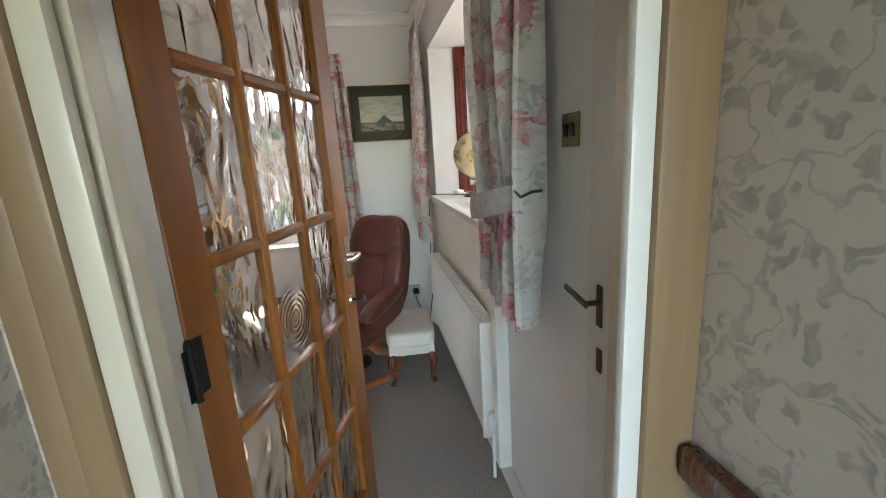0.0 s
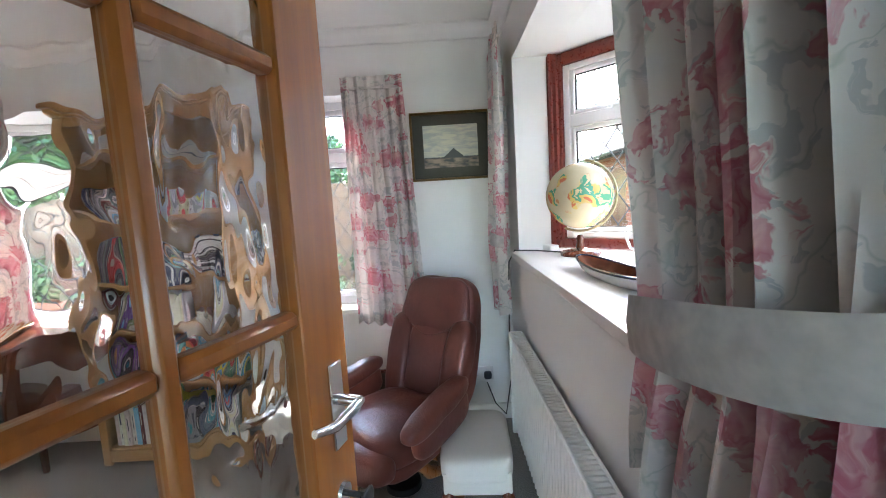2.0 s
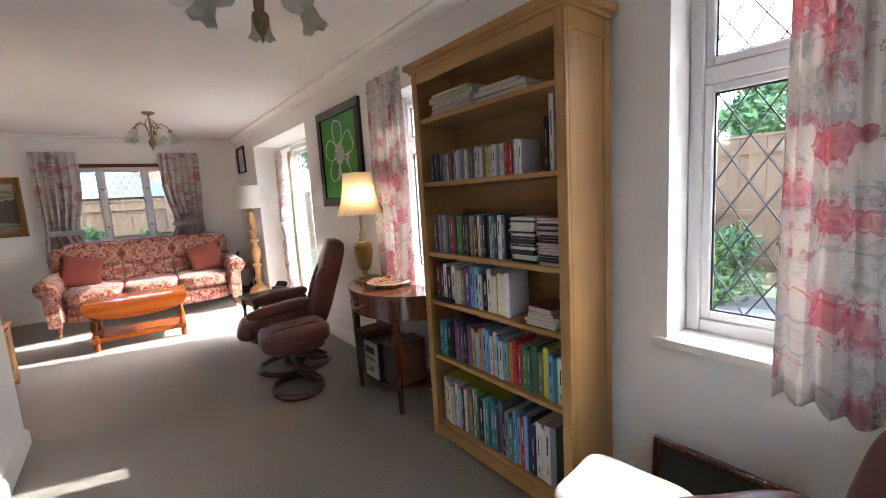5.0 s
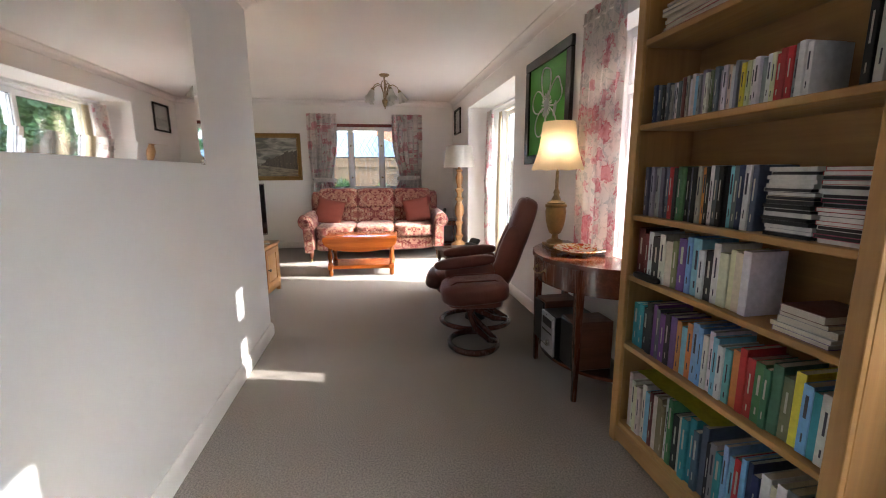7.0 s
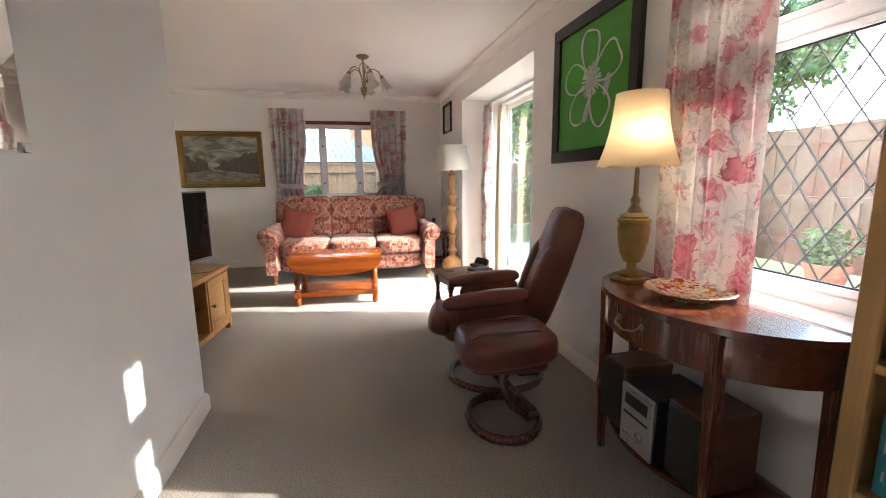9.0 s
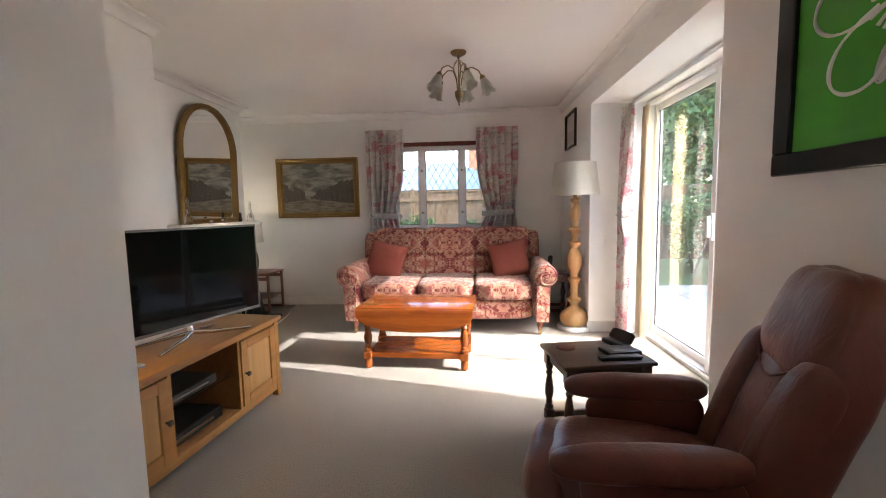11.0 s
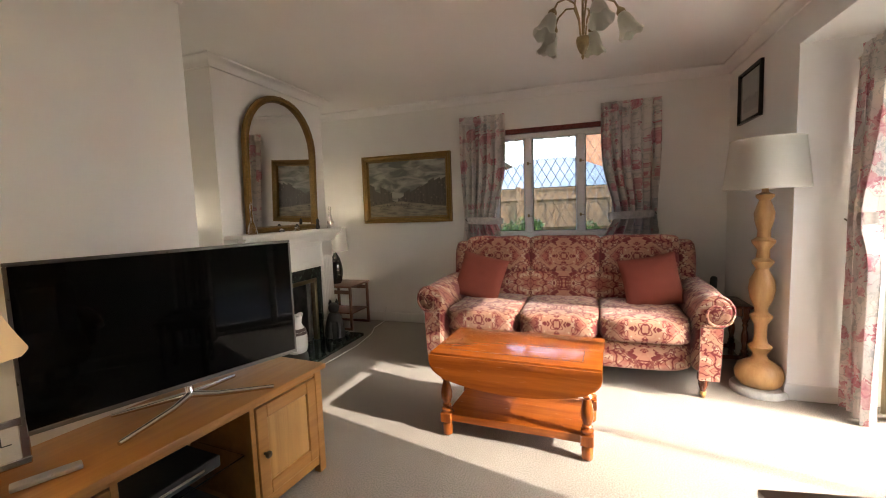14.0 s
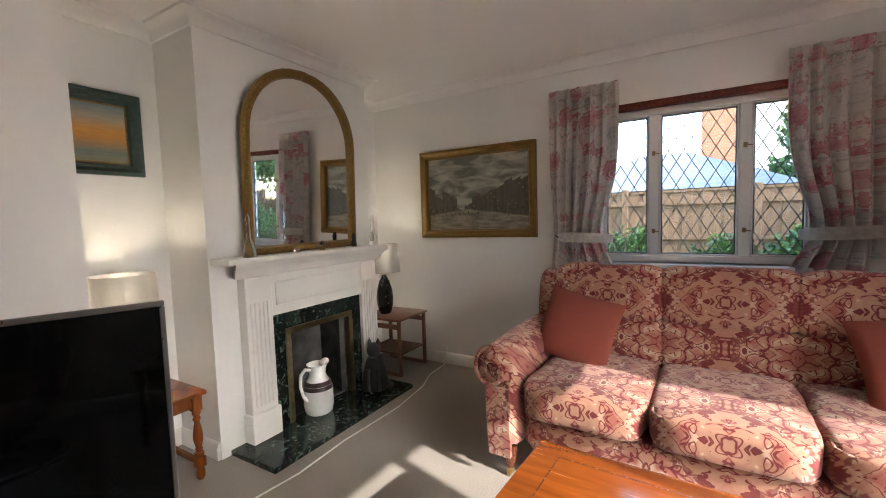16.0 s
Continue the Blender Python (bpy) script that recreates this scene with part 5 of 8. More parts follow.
_p = thing("telephone", "black cordless telephone on its charging base", "telephone", pose(-6.86, 3.08, 0.4805, 0, 0, 60))
part("base", cushion(0.05, 0.06, 0.02, 4, 6, (0, 0, 0.02)), M_BLACK, _p)
part("handset", turn(cushion(0.024, 0.016, 0.085, 5, 6, (0, 0, 0.085)), pose(0, 0.015, 0.02, -14)), M_BLACK, _p)


# ---- television corner ----
def tv_unit(m, L=1.32, D=0.42, H=0.525):
    """Low cabinet facing +y."""
    c = thing("tv_cabinet", "honey pine television cabinet with two panelled doors", "tv cabinet", m)
    part("worktop", box(-L / 2, L / 2, -D / 2, D / 2, H - 0.026, H, 0.006, 2), M_PINE, c, "pine top with a moulded edge")
    X, Y = L / 2 - 0.02, D / 2 - 0.015
    part("side_panel", box(-X, -X + 0.02, -Y, Y - 0.02, 0.06, H - 0.026), M_PINE, c)
    part("side_panel", box(X - 0.02, X, -Y, Y - 0.02, 0.06, H - 0.026), M_PINE, c)
    part("back_panel", box(-X + 0.02, X - 0.02, -Y, -Y + 0.01, 0.06, H - 0.026), M_PINE, c)
    part("floor_panel", box(-X + 0.02, X - 0.02, -Y + 0.01, Y - 0.02, 0.07, 0.088), M_PINE, c)
    for x in (-X + 0.40, X - 0.40):
        part("divider", box(x - 0.011, x + 0.011, -Y + 0.01, Y - 0.003, 0.088, H - 0.03, 0.002), M_PINE, c)
    part("plinth", box(-X + 0.045, X - 0.045, Y - 0.02, Y - 0.002, 0.045, 0.088, 0.003), M_PINE, c)
    part("top_rail", box(-X + 0.045, X - 0.045, Y - 0.02, Y - 0.003, H - 0.045, H - 0.026, 0.002), M_PINE, c)
    for x in (-X + 0.022, X - 0.022):
        part("corner_post", box(x - 0.022, x + 0.022, Y - 0.04, Y, 0, H - 0.026, 0.004), M_PINE, c)
        part("foot", box(x - 0.022, x + 0.022, -Y, -Y + 0.04, 0, 0.07, 0.004), M_PINE, c)
    part("glass_shelf", box(-X + 0.411, X - 0.411, -Y + 0.02, Y - 0.05, 0.285, 0.291), M_GLASS, c, "smoked glass shelf", smooth=False)
    for s in (-1, 1):
        x0, x1 = sorted((s * (X - 0.048), s * (X - 0.387)))
        z0, z1, f = 0.092, H - 0.05, 0.055
        d = part("door", join(box(x0, x0 + f, Y - 0.016, Y + 0.004, z0, z1, 0.003), box(x1 - f, x1, Y - 0.016, Y + 0.004, z0, z1, 0.003), box(x0 + f, x1 - f, Y - 0.016, Y + 0.004, z0, z0 + f, 0.003), box(x0 + f, x1 - f, Y - 0.016, Y + 0.004, z1 - f, z1, 0.003)), M_PINE, c, "panelled cupboard door")
        part("door_panel", box(x0 + f, x1 - f, Y - 0.014, Y - 0.0005, z0 + f, z1 - f, 0.012, 2), M_OAK, d, "raised knotty pine panel")
        kx = x0 + 0.028 if s > 0 else x1 - 0.028
        part("knob", turn(lathe([(0.006, 0), (0.006, 0.012), (0.014, 0.018), (0.015, 0.025), (0.009, 0.032)], 16), pose(kx, Y + 0.004, 0.28, -90)), M_BRONZE, d, "dark bronze knob")
    return c


TVU = pose(-4.295, 0.712, 0, 0, 0, -5.5)
tv_unit(TVU)
for z, w, h, d in ((0.2915, 0.33, 0.045, 0.24), (0.0885, 0.35, 0.06, 0.26)):
    b = thing("media_player", "black set-top box in the open cabinet bay", "media player", TVU @ pose(0.02, 0.0, z), "media boxes")
    part("case", box(-w / 2, w / 2, -d / 2, d / 2, 0, h, 0.004), M_BLACK, b)
    part("trim_strip", box(-w * 0.3, w * 0.46, d / 2, d / 2 + 0.003, h * 0.35, h * 0.6, 0.001), M_CHROME, b, "chrome front strip")


def television(m):
    c = thing("television", "large flat black television on a chrome cross stand", "television", m)
    w, z0, z1 = 0.91, 0.075, 0.60
    part("back_case", box(-w / 2 + 0.02, w / 2 - 0.02, -0.03, 0.0, z0 + 0.02, z1 - 0.02, 0.012, 2), M_BLACK, c)
    s = part("bezel", join(box(-w / 2, w / 2, 0, 0.012, z1 - 0.012, z1, 0.002), box(-w / 2, w / 2, 0, 0.012, z0, z0 + 0.016, 0.002), box(-w / 2, -w / 2 + 0.01, 0, 0.012, z0 + 0.016, z1 - 0.012, 0.002), box(w / 2 - 0.01, w / 2, 0, 0.012, z0 + 0.016, z1 - 0.012, 0.002)), M_GUNMETAL, c, "thin dark metal bezel")
    part("screen", box(-w / 2 + 0.010, w / 2 - 0.010, 0.001, 0.0105, z0 + 0.016, z1 - 0.012), M_SCREEN, s, "glossy black screen", smooth=False)
    part("neck", tube([(0, -0.02, 0.16), (0, -0.015, 0.08), (0, 0.0, 0.03)], [0.016, 0.014, 0.018], 12), M_CHROME, c)
    for x, y in ((-0.26, 0.14), (0.26, 0.14), (-0.22, -0.12), (0.22, -0.12)):
        part("leg", tube([(0, 0, 0.038), (x * 0.3, y * 0.4, 0.026), (x, y, 0.009)], [0.014, 0.011, 0.008], 10), M_CHROME, c, "splayed chrome foot")
    return c


television(pose(-4.425, 0.725, 0.5255, 0, 0, -20))
_r = thing("remote_control", "small silver remote control on the tv cabinet", "remote control", TVU @ pose(0.33, 0.06, 0.526, 0, 0, 70), "remote controls")
part("case", box(-0.02, 0.02, -0.075, 0.075, 0, 0.014, 0.004, 2), M_SILVER, _r)


# ---- lamps ----
def bell_shade(r0, r1, h, ribs=8, waist=0.12):
    """A scalloped bell: r0 at the foot, r1 at the top."""
    bm, seg, rows = bmesh.new(), 48, []
    for j in range(13):
        f = j / 12
        r = r0 + (r1 - r0) * f - waist * r0 * math.sin(math.pi * f) * (1 - 0.35 * f)
        row = []
        for k in range(seg):
            a = 2 * math.pi * k / seg
            s = 1 + 0.02 * abs(math.sin(a * ribs / 2)) * (1 - 0.3 * f)
            row.append(bm.verts.new((r * s * math.cos(a), r * s * math.sin(a), h * f + 0.008 * abs(math.sin(a * ribs / 2)) * (1 - f))))
        rows.append(row)
    for a, b in zip(rows, rows[1:]):
        for k in range(seg):
            bm.faces.new((a[k], a[(k + 1) % seg], b[(k + 1) % seg], b[k]))
    bmesh.ops.solidify(bm, geom=bm.faces[:], thickness=0.0015)
    return bm


def drum(r0, r1, h):
    bm = lathe([(r0, 0), (r1, h)], 48, cap=False)
    bmesh.ops.solidify(bm, geom=bm.faces[:], thickness=0.002)
    return bm


def console_lamp(x, y, z):
    c = thing("table_lamp", "lit table lamp with a gold urn base and cream bell shade", "table lamp", pose(x, y, z))
    part("base", join(box(-0.06, 0.06, -0.06, 0.06, 0, 0.02, 0.004), lathe([(0.052, 0.02), (0.05, 0.035), (0.02, 0.05), (0.018, 0.075), (0.035, 0.085), (0.05, 0.12), (0.06, 0.17), (0.064, 0.22), (0.06, 0.245), (0.066, 0.25), (0.066, 0.262), (0.03, 0.28)], 28)), M_URN, c, "antique gold urn")
    part("collar", lathe([(0.052, 0.262), (0.058, 0.275), (0.03, 0.29), (0.028, 0.30), (0.016, 0.32), (0.02, 0.34), (0.011, 0.36), (0.009, 0.47)], 20), M_OLDBRASS, c, "aged brass stem")
    s = part("shade", bell_shade(0.155, 0.095, 0.29, 8, 0.1), M_SHADE, c, "cream fabric bell shade", m=pose(0, 0, 0.47))
    part("shade_carrier", tube([(0, 0, 0.46), (0, 0, 0.70)], 0.004, 8), M_BRASS, c)
    part("bulb", lathe([(0.012, 0.50), (0.014, 0.52), (0.028, 0.56), (0.03, 0.58), (0.02, 0.605), (0.004, 0.612)], 18), M_FROST, c, "frosted bulb")
    bulb(x + 0.05, y - 0.02, z + 0.60, 0.09)


M_URN = plain("antique_gold_urn", (0.38, 0.24, 0.07), 0.4, 0.15, 14, 0.45)
console_lamp(-2.78, 3.12, 0.7555)


def stand_lamp(x, y, z):
    c = thing("table_lamp", "lit table lamp with a turned wooden base and cream bell shade", "table lamp", pose(x, y, z))
    part("base", lathe([(0.085, 0), (0.088, 0.02), (0.075, 0.03), (0.08, 0.05), (0.07, 0.075), (0.09, 0.085), (0.092, 0.10), (0.07, 0.112), (0.06, 0.13), (0.048, 0.24), (0.04, 0.31), (0.052, 0.325), (0.056, 0.34), (0.03, 0.35), (0.012, 0.365), (0.01, 0.44)], 30), M_BLEACH, c, "limed turned wood")
    part("shade", bell_shade(0.20, 0.12, 0.34, 8, 0.13), M_SHADE, c, "cream fabric bell shade", m=pose(0, 0, 0.37))
    part("shade_carrier", tube([(0, 0, 0.43), (0, 0, 0.67)], 0.004, 8), M_BRASS, c)
    part("bulb", lathe([(0.012, 0.44), (0.014, 0.46), (0.028, 0.50), (0.03, 0.52), (0.02, 0.545), (0.004, 0.552)], 18), M_FROST, c, "frosted bulb")
    bulb(x + 0.06, y, z + 0.52, 0.26)


M_BLEACH = wood("limed_wood", (0.50, 0.31, 0.19), (0.40, 0.235, 0.14), 0.5, (18, 18, 4))
stand_lamp(-3.775, 0.645, 0.5255)


def floor_lamp(x, y):
    c = thing("floor_lamp", "tall turned wooden floor lamp with a white drum shade", "floor lamp", pose(x, y, 0))
    part("base_disc", lathe([(0.155, 0), (0.158, 0.012), (0.158, 0.035), (0.15, 0.045)], 40), M_STONE, c, "round white stone base")
    prof = [(0.10, 0.045), (0.125, 0.07), (0.135, 0.12), (0.12, 0.17), (0.075, 0.20), (0.05, 0.215), (0.04, 0.23), (0.038, 0.25), (0.062, 0.285), (0.066, 0.30), (0.042, 0.32), (0.034, 0.36), (0.036, 0.44), (0.06, 0.485), (0.062, 0.50), (0.038, 0.52), (0.036, 0.55), (0.062, 0.61), (0.072, 0.67), (0.066, 0.73), (0.042, 0.78), (0.034, 0.80), (0.058, 0.835), (0.06, 0.85), (0.036, 0.87), (0.033, 0.92), (0.062, 0.965), (0.064, 0.98), (0.036, 1.0), (0.034, 1.04), (0.05, 1.10), (0.055, 1.15), (0.04, 1.20), (0.03, 1.23), (0.048, 1.25), (0.048, 1.265), (0.02, 1.28), (0.012, 1.34)]
    part("column", lathe(prof, 32), M_BEECH, c, "pale turned column")
    part("shade", drum(0.225, 0.19, 0.30), M_SHADEW, c, "white drum shade", m=pose(0, 0, 1.30))
    shade_trim(c, 0.224, 0.19, 0.30, M_WHITEF)
    part("shade_carrier", join(tube([(0, 0, 1.33), (0, 0, 1.56)], 0.004, 8), tube([(-0.19, 0, 1.58), (0, 0, 1.555), (0.19, 0, 1.58)], 0.003, 6)), M_BRASS, c)


def shade_trim(parent, r0, r1, h, mt):
    for r, z in ((r0, 0), (r1, h)):
        part("shade_ring", tube([(r * math.cos(a), r * math.sin(a), z) for a in (2 * math.pi * k / 40 for k in range(40))], 0.003, 6, True), mt, parent).matrix_basis = pose(0, 0, 1.30)


floor_lamp(-6.385, 3.235)


def glass_lamp(x, y, z, label):
    c = thing("table_lamp", label, "table lamp", pose(x, y, z), "silver shade lamps")
    part("base", lathe([(0.045, 0), (0.055, 0.02), (0.07, 0.08), (0.073, 0.14), (0.065, 0.21), (0.045, 0.28), (0.022, 0.32), (0.018, 0.335)], 28), M_DARKGLASS, c, "black patterned glass body")
    part("neck", lathe([(0.014, 0.335), (0.014, 0.37), (0.02, 0.375), (0.012, 0.40)], 16), M_CHROME, c, "chrome fitting")
    part("shade", drum(0.14, 0.132, 0.24), M_SHADES, c, "silver-grey drum shade", m=pose(0, 0, 0.36))
    part("bulb", lathe([(0.012, 0.40), (0.028, 0.45), (0.03, 0.47), (0.02, 0.50), (0.004, 0.507)], 16), M_FROST, c)
    bulb(x, y, z + 0.50, 0.32, 0.03, (1.0, 0.86, 0.66))


M_DARKGLASS = Mat("black_patterned_glass", 0.08)
_v = M_DARKGLASS.coords()
M_DARKGLASS.colour(M_DARKGLASS.mix(M_DARKGLASS.ramp(M_DARKGLASS.voronoi(_v, 22), (0.10, 0.0), (0.13, 1.0), (0.17, 1.0), (0.20, 0.0)), (0.008, 0.009, 0.009), (0.20, 0.19, 0.15)))
glass_lamp(-7.20, -0.42, 0.4805, "lit table lamp with a black glass body and silver shade")
glass_lamp(-5.32, -0.50, 0.4605, "lit alcove table lamp with a silver-grey drum shade")


def chandelier(x, y):
    c = thing("chandelier", "five-arm aged brass ceiling light with frosted tulip shades", "ceiling light", pose(x, y, CEIL), "tulip ceiling lights")
    part("ceiling_rose", lathe([(0.06, 0), (0.06, -0.012), (0.045, -0.024), (0.012, -0.03), (0.01, -0.05)], 24), M_OLDBRASS, c)
    part("stem", tube([(0, 0, -0.04), (0, 0, -0.33)], 0.006, 8), M_OLDBRASS, c)
    part("finial", lathe([(0.008, -0.28), (0.03, -0.29), (0.034, -0.305), (0.03, -0.33), (0.018, -0.36), (0.006, -0.375), (0.008, -0.385), (0.002, -0.40)], 18), M_OLDBRASS, c, "brass drop finial")
    for k in range(5):
        a = radians(72 * k + 20)
        pt = lambda r, z: (r * math.cos(a), r * math.sin(a), z)
        arm = part("arm", tube([pt(0.012, -0.30), pt(0.022, -0.20), pt(0.05, -0.13), pt(0.10, -0.115), pt(0.15, -0.14), pt(0.175, -0.185)], [0.004, 0.005, 0.005, 0.005, 0.005, 0.006], 8), M_OLDBRASS, c, "curved brass arm")
        part("tendril", tube([pt(0.01, -0.06), pt(0.04, -0.09), pt(0.05, -0.14), pt(0.03, -0.18), pt(0.015, -0.24)], 0.003, 6), M_OLDBRASS, arm)
        part("lamp_cup", turn(lathe([(0.008, 0.02), (0.022, 0.0), (0.022, -0.012)], 16), Matrix.Translation(pt(0.178, -0.19)) @ pose(0, 0, 0, 0, 0, 72 * k + 20) @ pose(0, 0, 0, 0, -24)), M_OLDBRASS, arm)
        tul = bmesh.new()
        rows = []
        for r, z in ((0.018, 0.0), (0.03, -0.02), (0.038, -0.05), (0.042, -0.08), (0.05, -0.105), (0.06, -0.118)):
            rows.append([tul.verts.new((r * (1 + 0.06 * math.cos(6 * q) * (z < -0.07)) * math.cos(q), r * (1 + 0.06 * math.cos(6 * q) * (z < -0.07)) * math.sin(q), z + 0.008 * math.cos(6 * q) * (z < -0.1))) for q in (2 * math.pi * j / 30 for j in range(30))])
        for p, q in zip(rows, rows[1:]):
            for j in range(30):
                tul.faces.new((p[j], p[(j + 1) % 30], q[(j + 1) % 30], q[j]))
        bmesh.ops.solidify(tul, geom=tul.faces[:], thickness=0.002)
        part("shade", turn(tul, Matrix.Translation(pt(0.182, -0.20)) @ pose(0, 0, 0, 0, 0, 72 * k + 20) @ pose(0, 0, 0, 0, -24)), M_FROST, arm, "frosted glass tulip shade")


chandelier(-5.612, 2.164)
chandelier(-1.93, 2.34)
_s = thing("smoke_alarm", "round white plastic smoke alarm on the ceiling", "smoke alarm", pose(-2.62, 2.16, CEIL))
part("body", lathe([(0.055, 0), (0.055, -0.02), (0.045, -0.032), (0.0, -0.034)], 28), M_WPLAST, _s)
part("vent_ring", lathe([(0.05, -0.012), (0.057, -0.014), (0.05, -0.017)], 28, cap=False), M_LEAD, _s)


# ---- bookcase ----
BX0, BX1, BY0, BY1 = -1.935, -1.015, 3.045, 3.325
SHELVES = [0.095, 0.48, 0.785, 1.04, 1.40, 1.715]


def bookcase():
    c = thing("bookcase", "tall oak bookcase with six filled shelves", "bookcase")
    part("side_panel", box(BX0, BX0 + 0.024, BY0 + 0.02, BY1, 0, 1.94, 0.002), M_OAK, c)
    s = part("side_panel", box(BX1 - 0.024, BX1 - 0.006, BY0 + 0.02, BY1, 0, 1.94, 0.002), M_OAK, c)
    part("side_frame", join(box(BX1 - 0.006, BX1, BY0 + 0.02, BY0 + 0.055, 0, 1.94, 0.002), box(BX1 - 0.006, BX1, BY1 - 0.045, BY1, 0, 1.94, 0.002), box(BX1 - 0.006, BX1, BY0 + 0.055, BY1 - 0.045, 1.87, 1.94, 0.002), box(BX1 - 0.006, BX1, BY0 + 0.055, BY1 - 0.045, 0.02, 0.12, 0.002)), M_OAK, s, "raised frame of the end panel")
    for x in (BX0, BX1 - 0.045):
        part("front_stile", box(x, x + 0.045, BY0, BY0 + 0.02, 0, 1.94, 0.003), M_OAK, c)
    part("back_panel", box(BX0 + 0.024, BX1 - 0.024, BY1 - 0.008, BY1, 0.06, 1.94), M_OAKX, c)
    part("top_rail", box(BX0 + 0.045, BX1 - 0.045, BY0, BY0 + 0.02, 1.885, 1.94, 0.003), M_OAKX, c)
    part("plinth", box(BX0 + 0.045, BX1 - 0.045, BY0, BY0 + 0.02, 0.02, 0.085, 0.003), M_OAKX, c)
    part("cornice", join(box(BX0 - 0.012, BX1 + 0.012, BY0 - 0.012, BY1, 1.94, 1.955, 0.004), box(BX0 - 0.03, BX1 + 0.03, BY0 - 0.03, BY1, 1.955, 1.985, 0.006, 2)), M_OAKX, c, "moulded oak top")
    for k, z in enumerate(SHELVES):
        part("shelf", box(BX0 + 0.024, BX1 - 0.024, BY0 + (0.021 if k == 0 else 0.012), BY1 - 0.008, z - 0.022, z, 0.003), M_OAKX, c, "oak shelf")


bookcase()
_covers = {}


def cover_mat(c, gloss=0.35):
    key = tuple(round(v, 3) for v in c)
    if key not in _covers:
        _covers[key] = plain("book_cloth", c, gloss, 0, 45, 0.22, 0.04)
    return _covers[key]


NAVY, TEAL, BLACK, CREAM, WHITE, RED, PINK = (0.03, 0.04, 0.11), (0.03, 0.25, 0.29), (0.015, 0.015, 0.018), (0.62, 0.56, 0.43), (0.68, 0.67, 0.63), (0.42, 0.03, 0.035), (0.55, 0.06, 0.16)
GREY, GREEN, PURPLE, ORANGE, SKYB, YELLOW, MAROON, SLATE, OLIVE = (0.28, 0.28, 0.29), (0.06, 0.19, 0.09), (0.15, 0.06, 0.22), (0.58, 0.22, 0.06), (0.18, 0.42, 0.58), (0.62, 0.50, 0.05), (0.14, 0.02, 0.022), (0.10, 0.12, 0.15), (0.20, 0.19, 0.10)


def upright(x, z, t, h, d, c, group, label, kind="book", rng=None, lean=0.0):
    """One volume standing on a shelf, its spine to the room; returns its thickness."""
    b = thing(kind, label, "book" if kind == "book" else "disc case", pose(x + t / 2, BY0 + 0.035 + (rng.uniform(0, 0.012) if rng else 0), z, 0, lean), group)
    part("cover", join(box(-t / 2, t / 2, 0, 0.003, 0, h, 0.001), box(-t / 2, -t / 2 + 0.0018, 0.003, d, 0, h), box(t / 2 - 0.0018, t / 2, 0.003, d, 0, h)), cover_mat(c), b, smooth=False)
    part("page_block", box(-t / 2 + 0.0019, t / 2 - 0.0019, 0.0032, d - 0.004, 0.003, h - 0.003), M_PAGES if kind == "book" else M_BLACK, b, smooth=False)
    lum = sum(c) / 3
    ink = cover_mat((0.62, 0.60, 0.52) if lum < 0.28 else (0.05, 0.05, 0.08))
    if t > 0.011 and int(x * 1e4) % 3:
        a = (int(x * 3e4) % 7) / 7
        part("title_bar", box(-t * (0.08 + 0.1 * a), t * (0.08 + 0.1 * a), -0.0006, 0.0002, h * (0.38 + 0.2 * a), h * (0.72 + 0.18 * a)), ink, b, smooth=False)
        part("author_bar", box(-t * 0.08, t * 0.08, -0.0006, 0.0002, h * (0.10 + 0.1 * a), h * (0.2 + 0.14 * a)), ink, b, smooth=False)


def fill(z, x0, x1, colours, thick, high, deep, seed, group, label, kind="book"):
    rng = random.Random(seed)
    x, k = x0, 0
    while k < len(colours) and x < x1:
        t = rng.uniform(*thick)
        h = rng.uniform(*high)
        if x + t > x1:
            break
        c = colours[k]
        upright(x, z, t, h, rng.uniform(*deep), tuple(max(0.008, min(0.8, v * rng.uniform(1.05, 1.45))) for v in c), group, label, kind, rng)
        x += t + rng.uniform(0.0006, 0.002)
        k += 1
    return x


def flat_pile(x, y, z, items, group, label, kind="book", seed=0):
    """Volumes or cases lying flat on one another; items are (width, depth, thickness, colour)."""
    rng = random.Random(seed)
    for w, d, t, c in items:
        b = thing(kind, label, "magazine" if kind == "magazine" else "disc case" if kind == "disc_case" else "book", pose(x + rng.uniform(-0.006, 0.006), y + rng.uniform(-0.004, 0.008), z, 0, 0, rng.uniform(-4, 4) if kind != "disc_case" else rng.uniform(-1, 1)), group)
        part("cover", join(box(-w / 2, w / 2, 0, d, 0, 0.0012), box(-w / 2, w / 2, 0, d, t - 0.0012, t), box(-w / 2, -w / 2 + 0.0015, 0, d, 0.0012, t - 0.0012)), cover_mat(c), b, smooth=False)
        part("page_block", box(-w / 2 + 0.0016, w / 2 - 0.002, 0.001, d - 0.002, 0.0013, t - 0.0013), M_PAGES if kind != "disc_case" else cover_mat(WHITE if rng.random() < 0.5 else BLACK), b, smooth=False)
        z += t + 0.0004


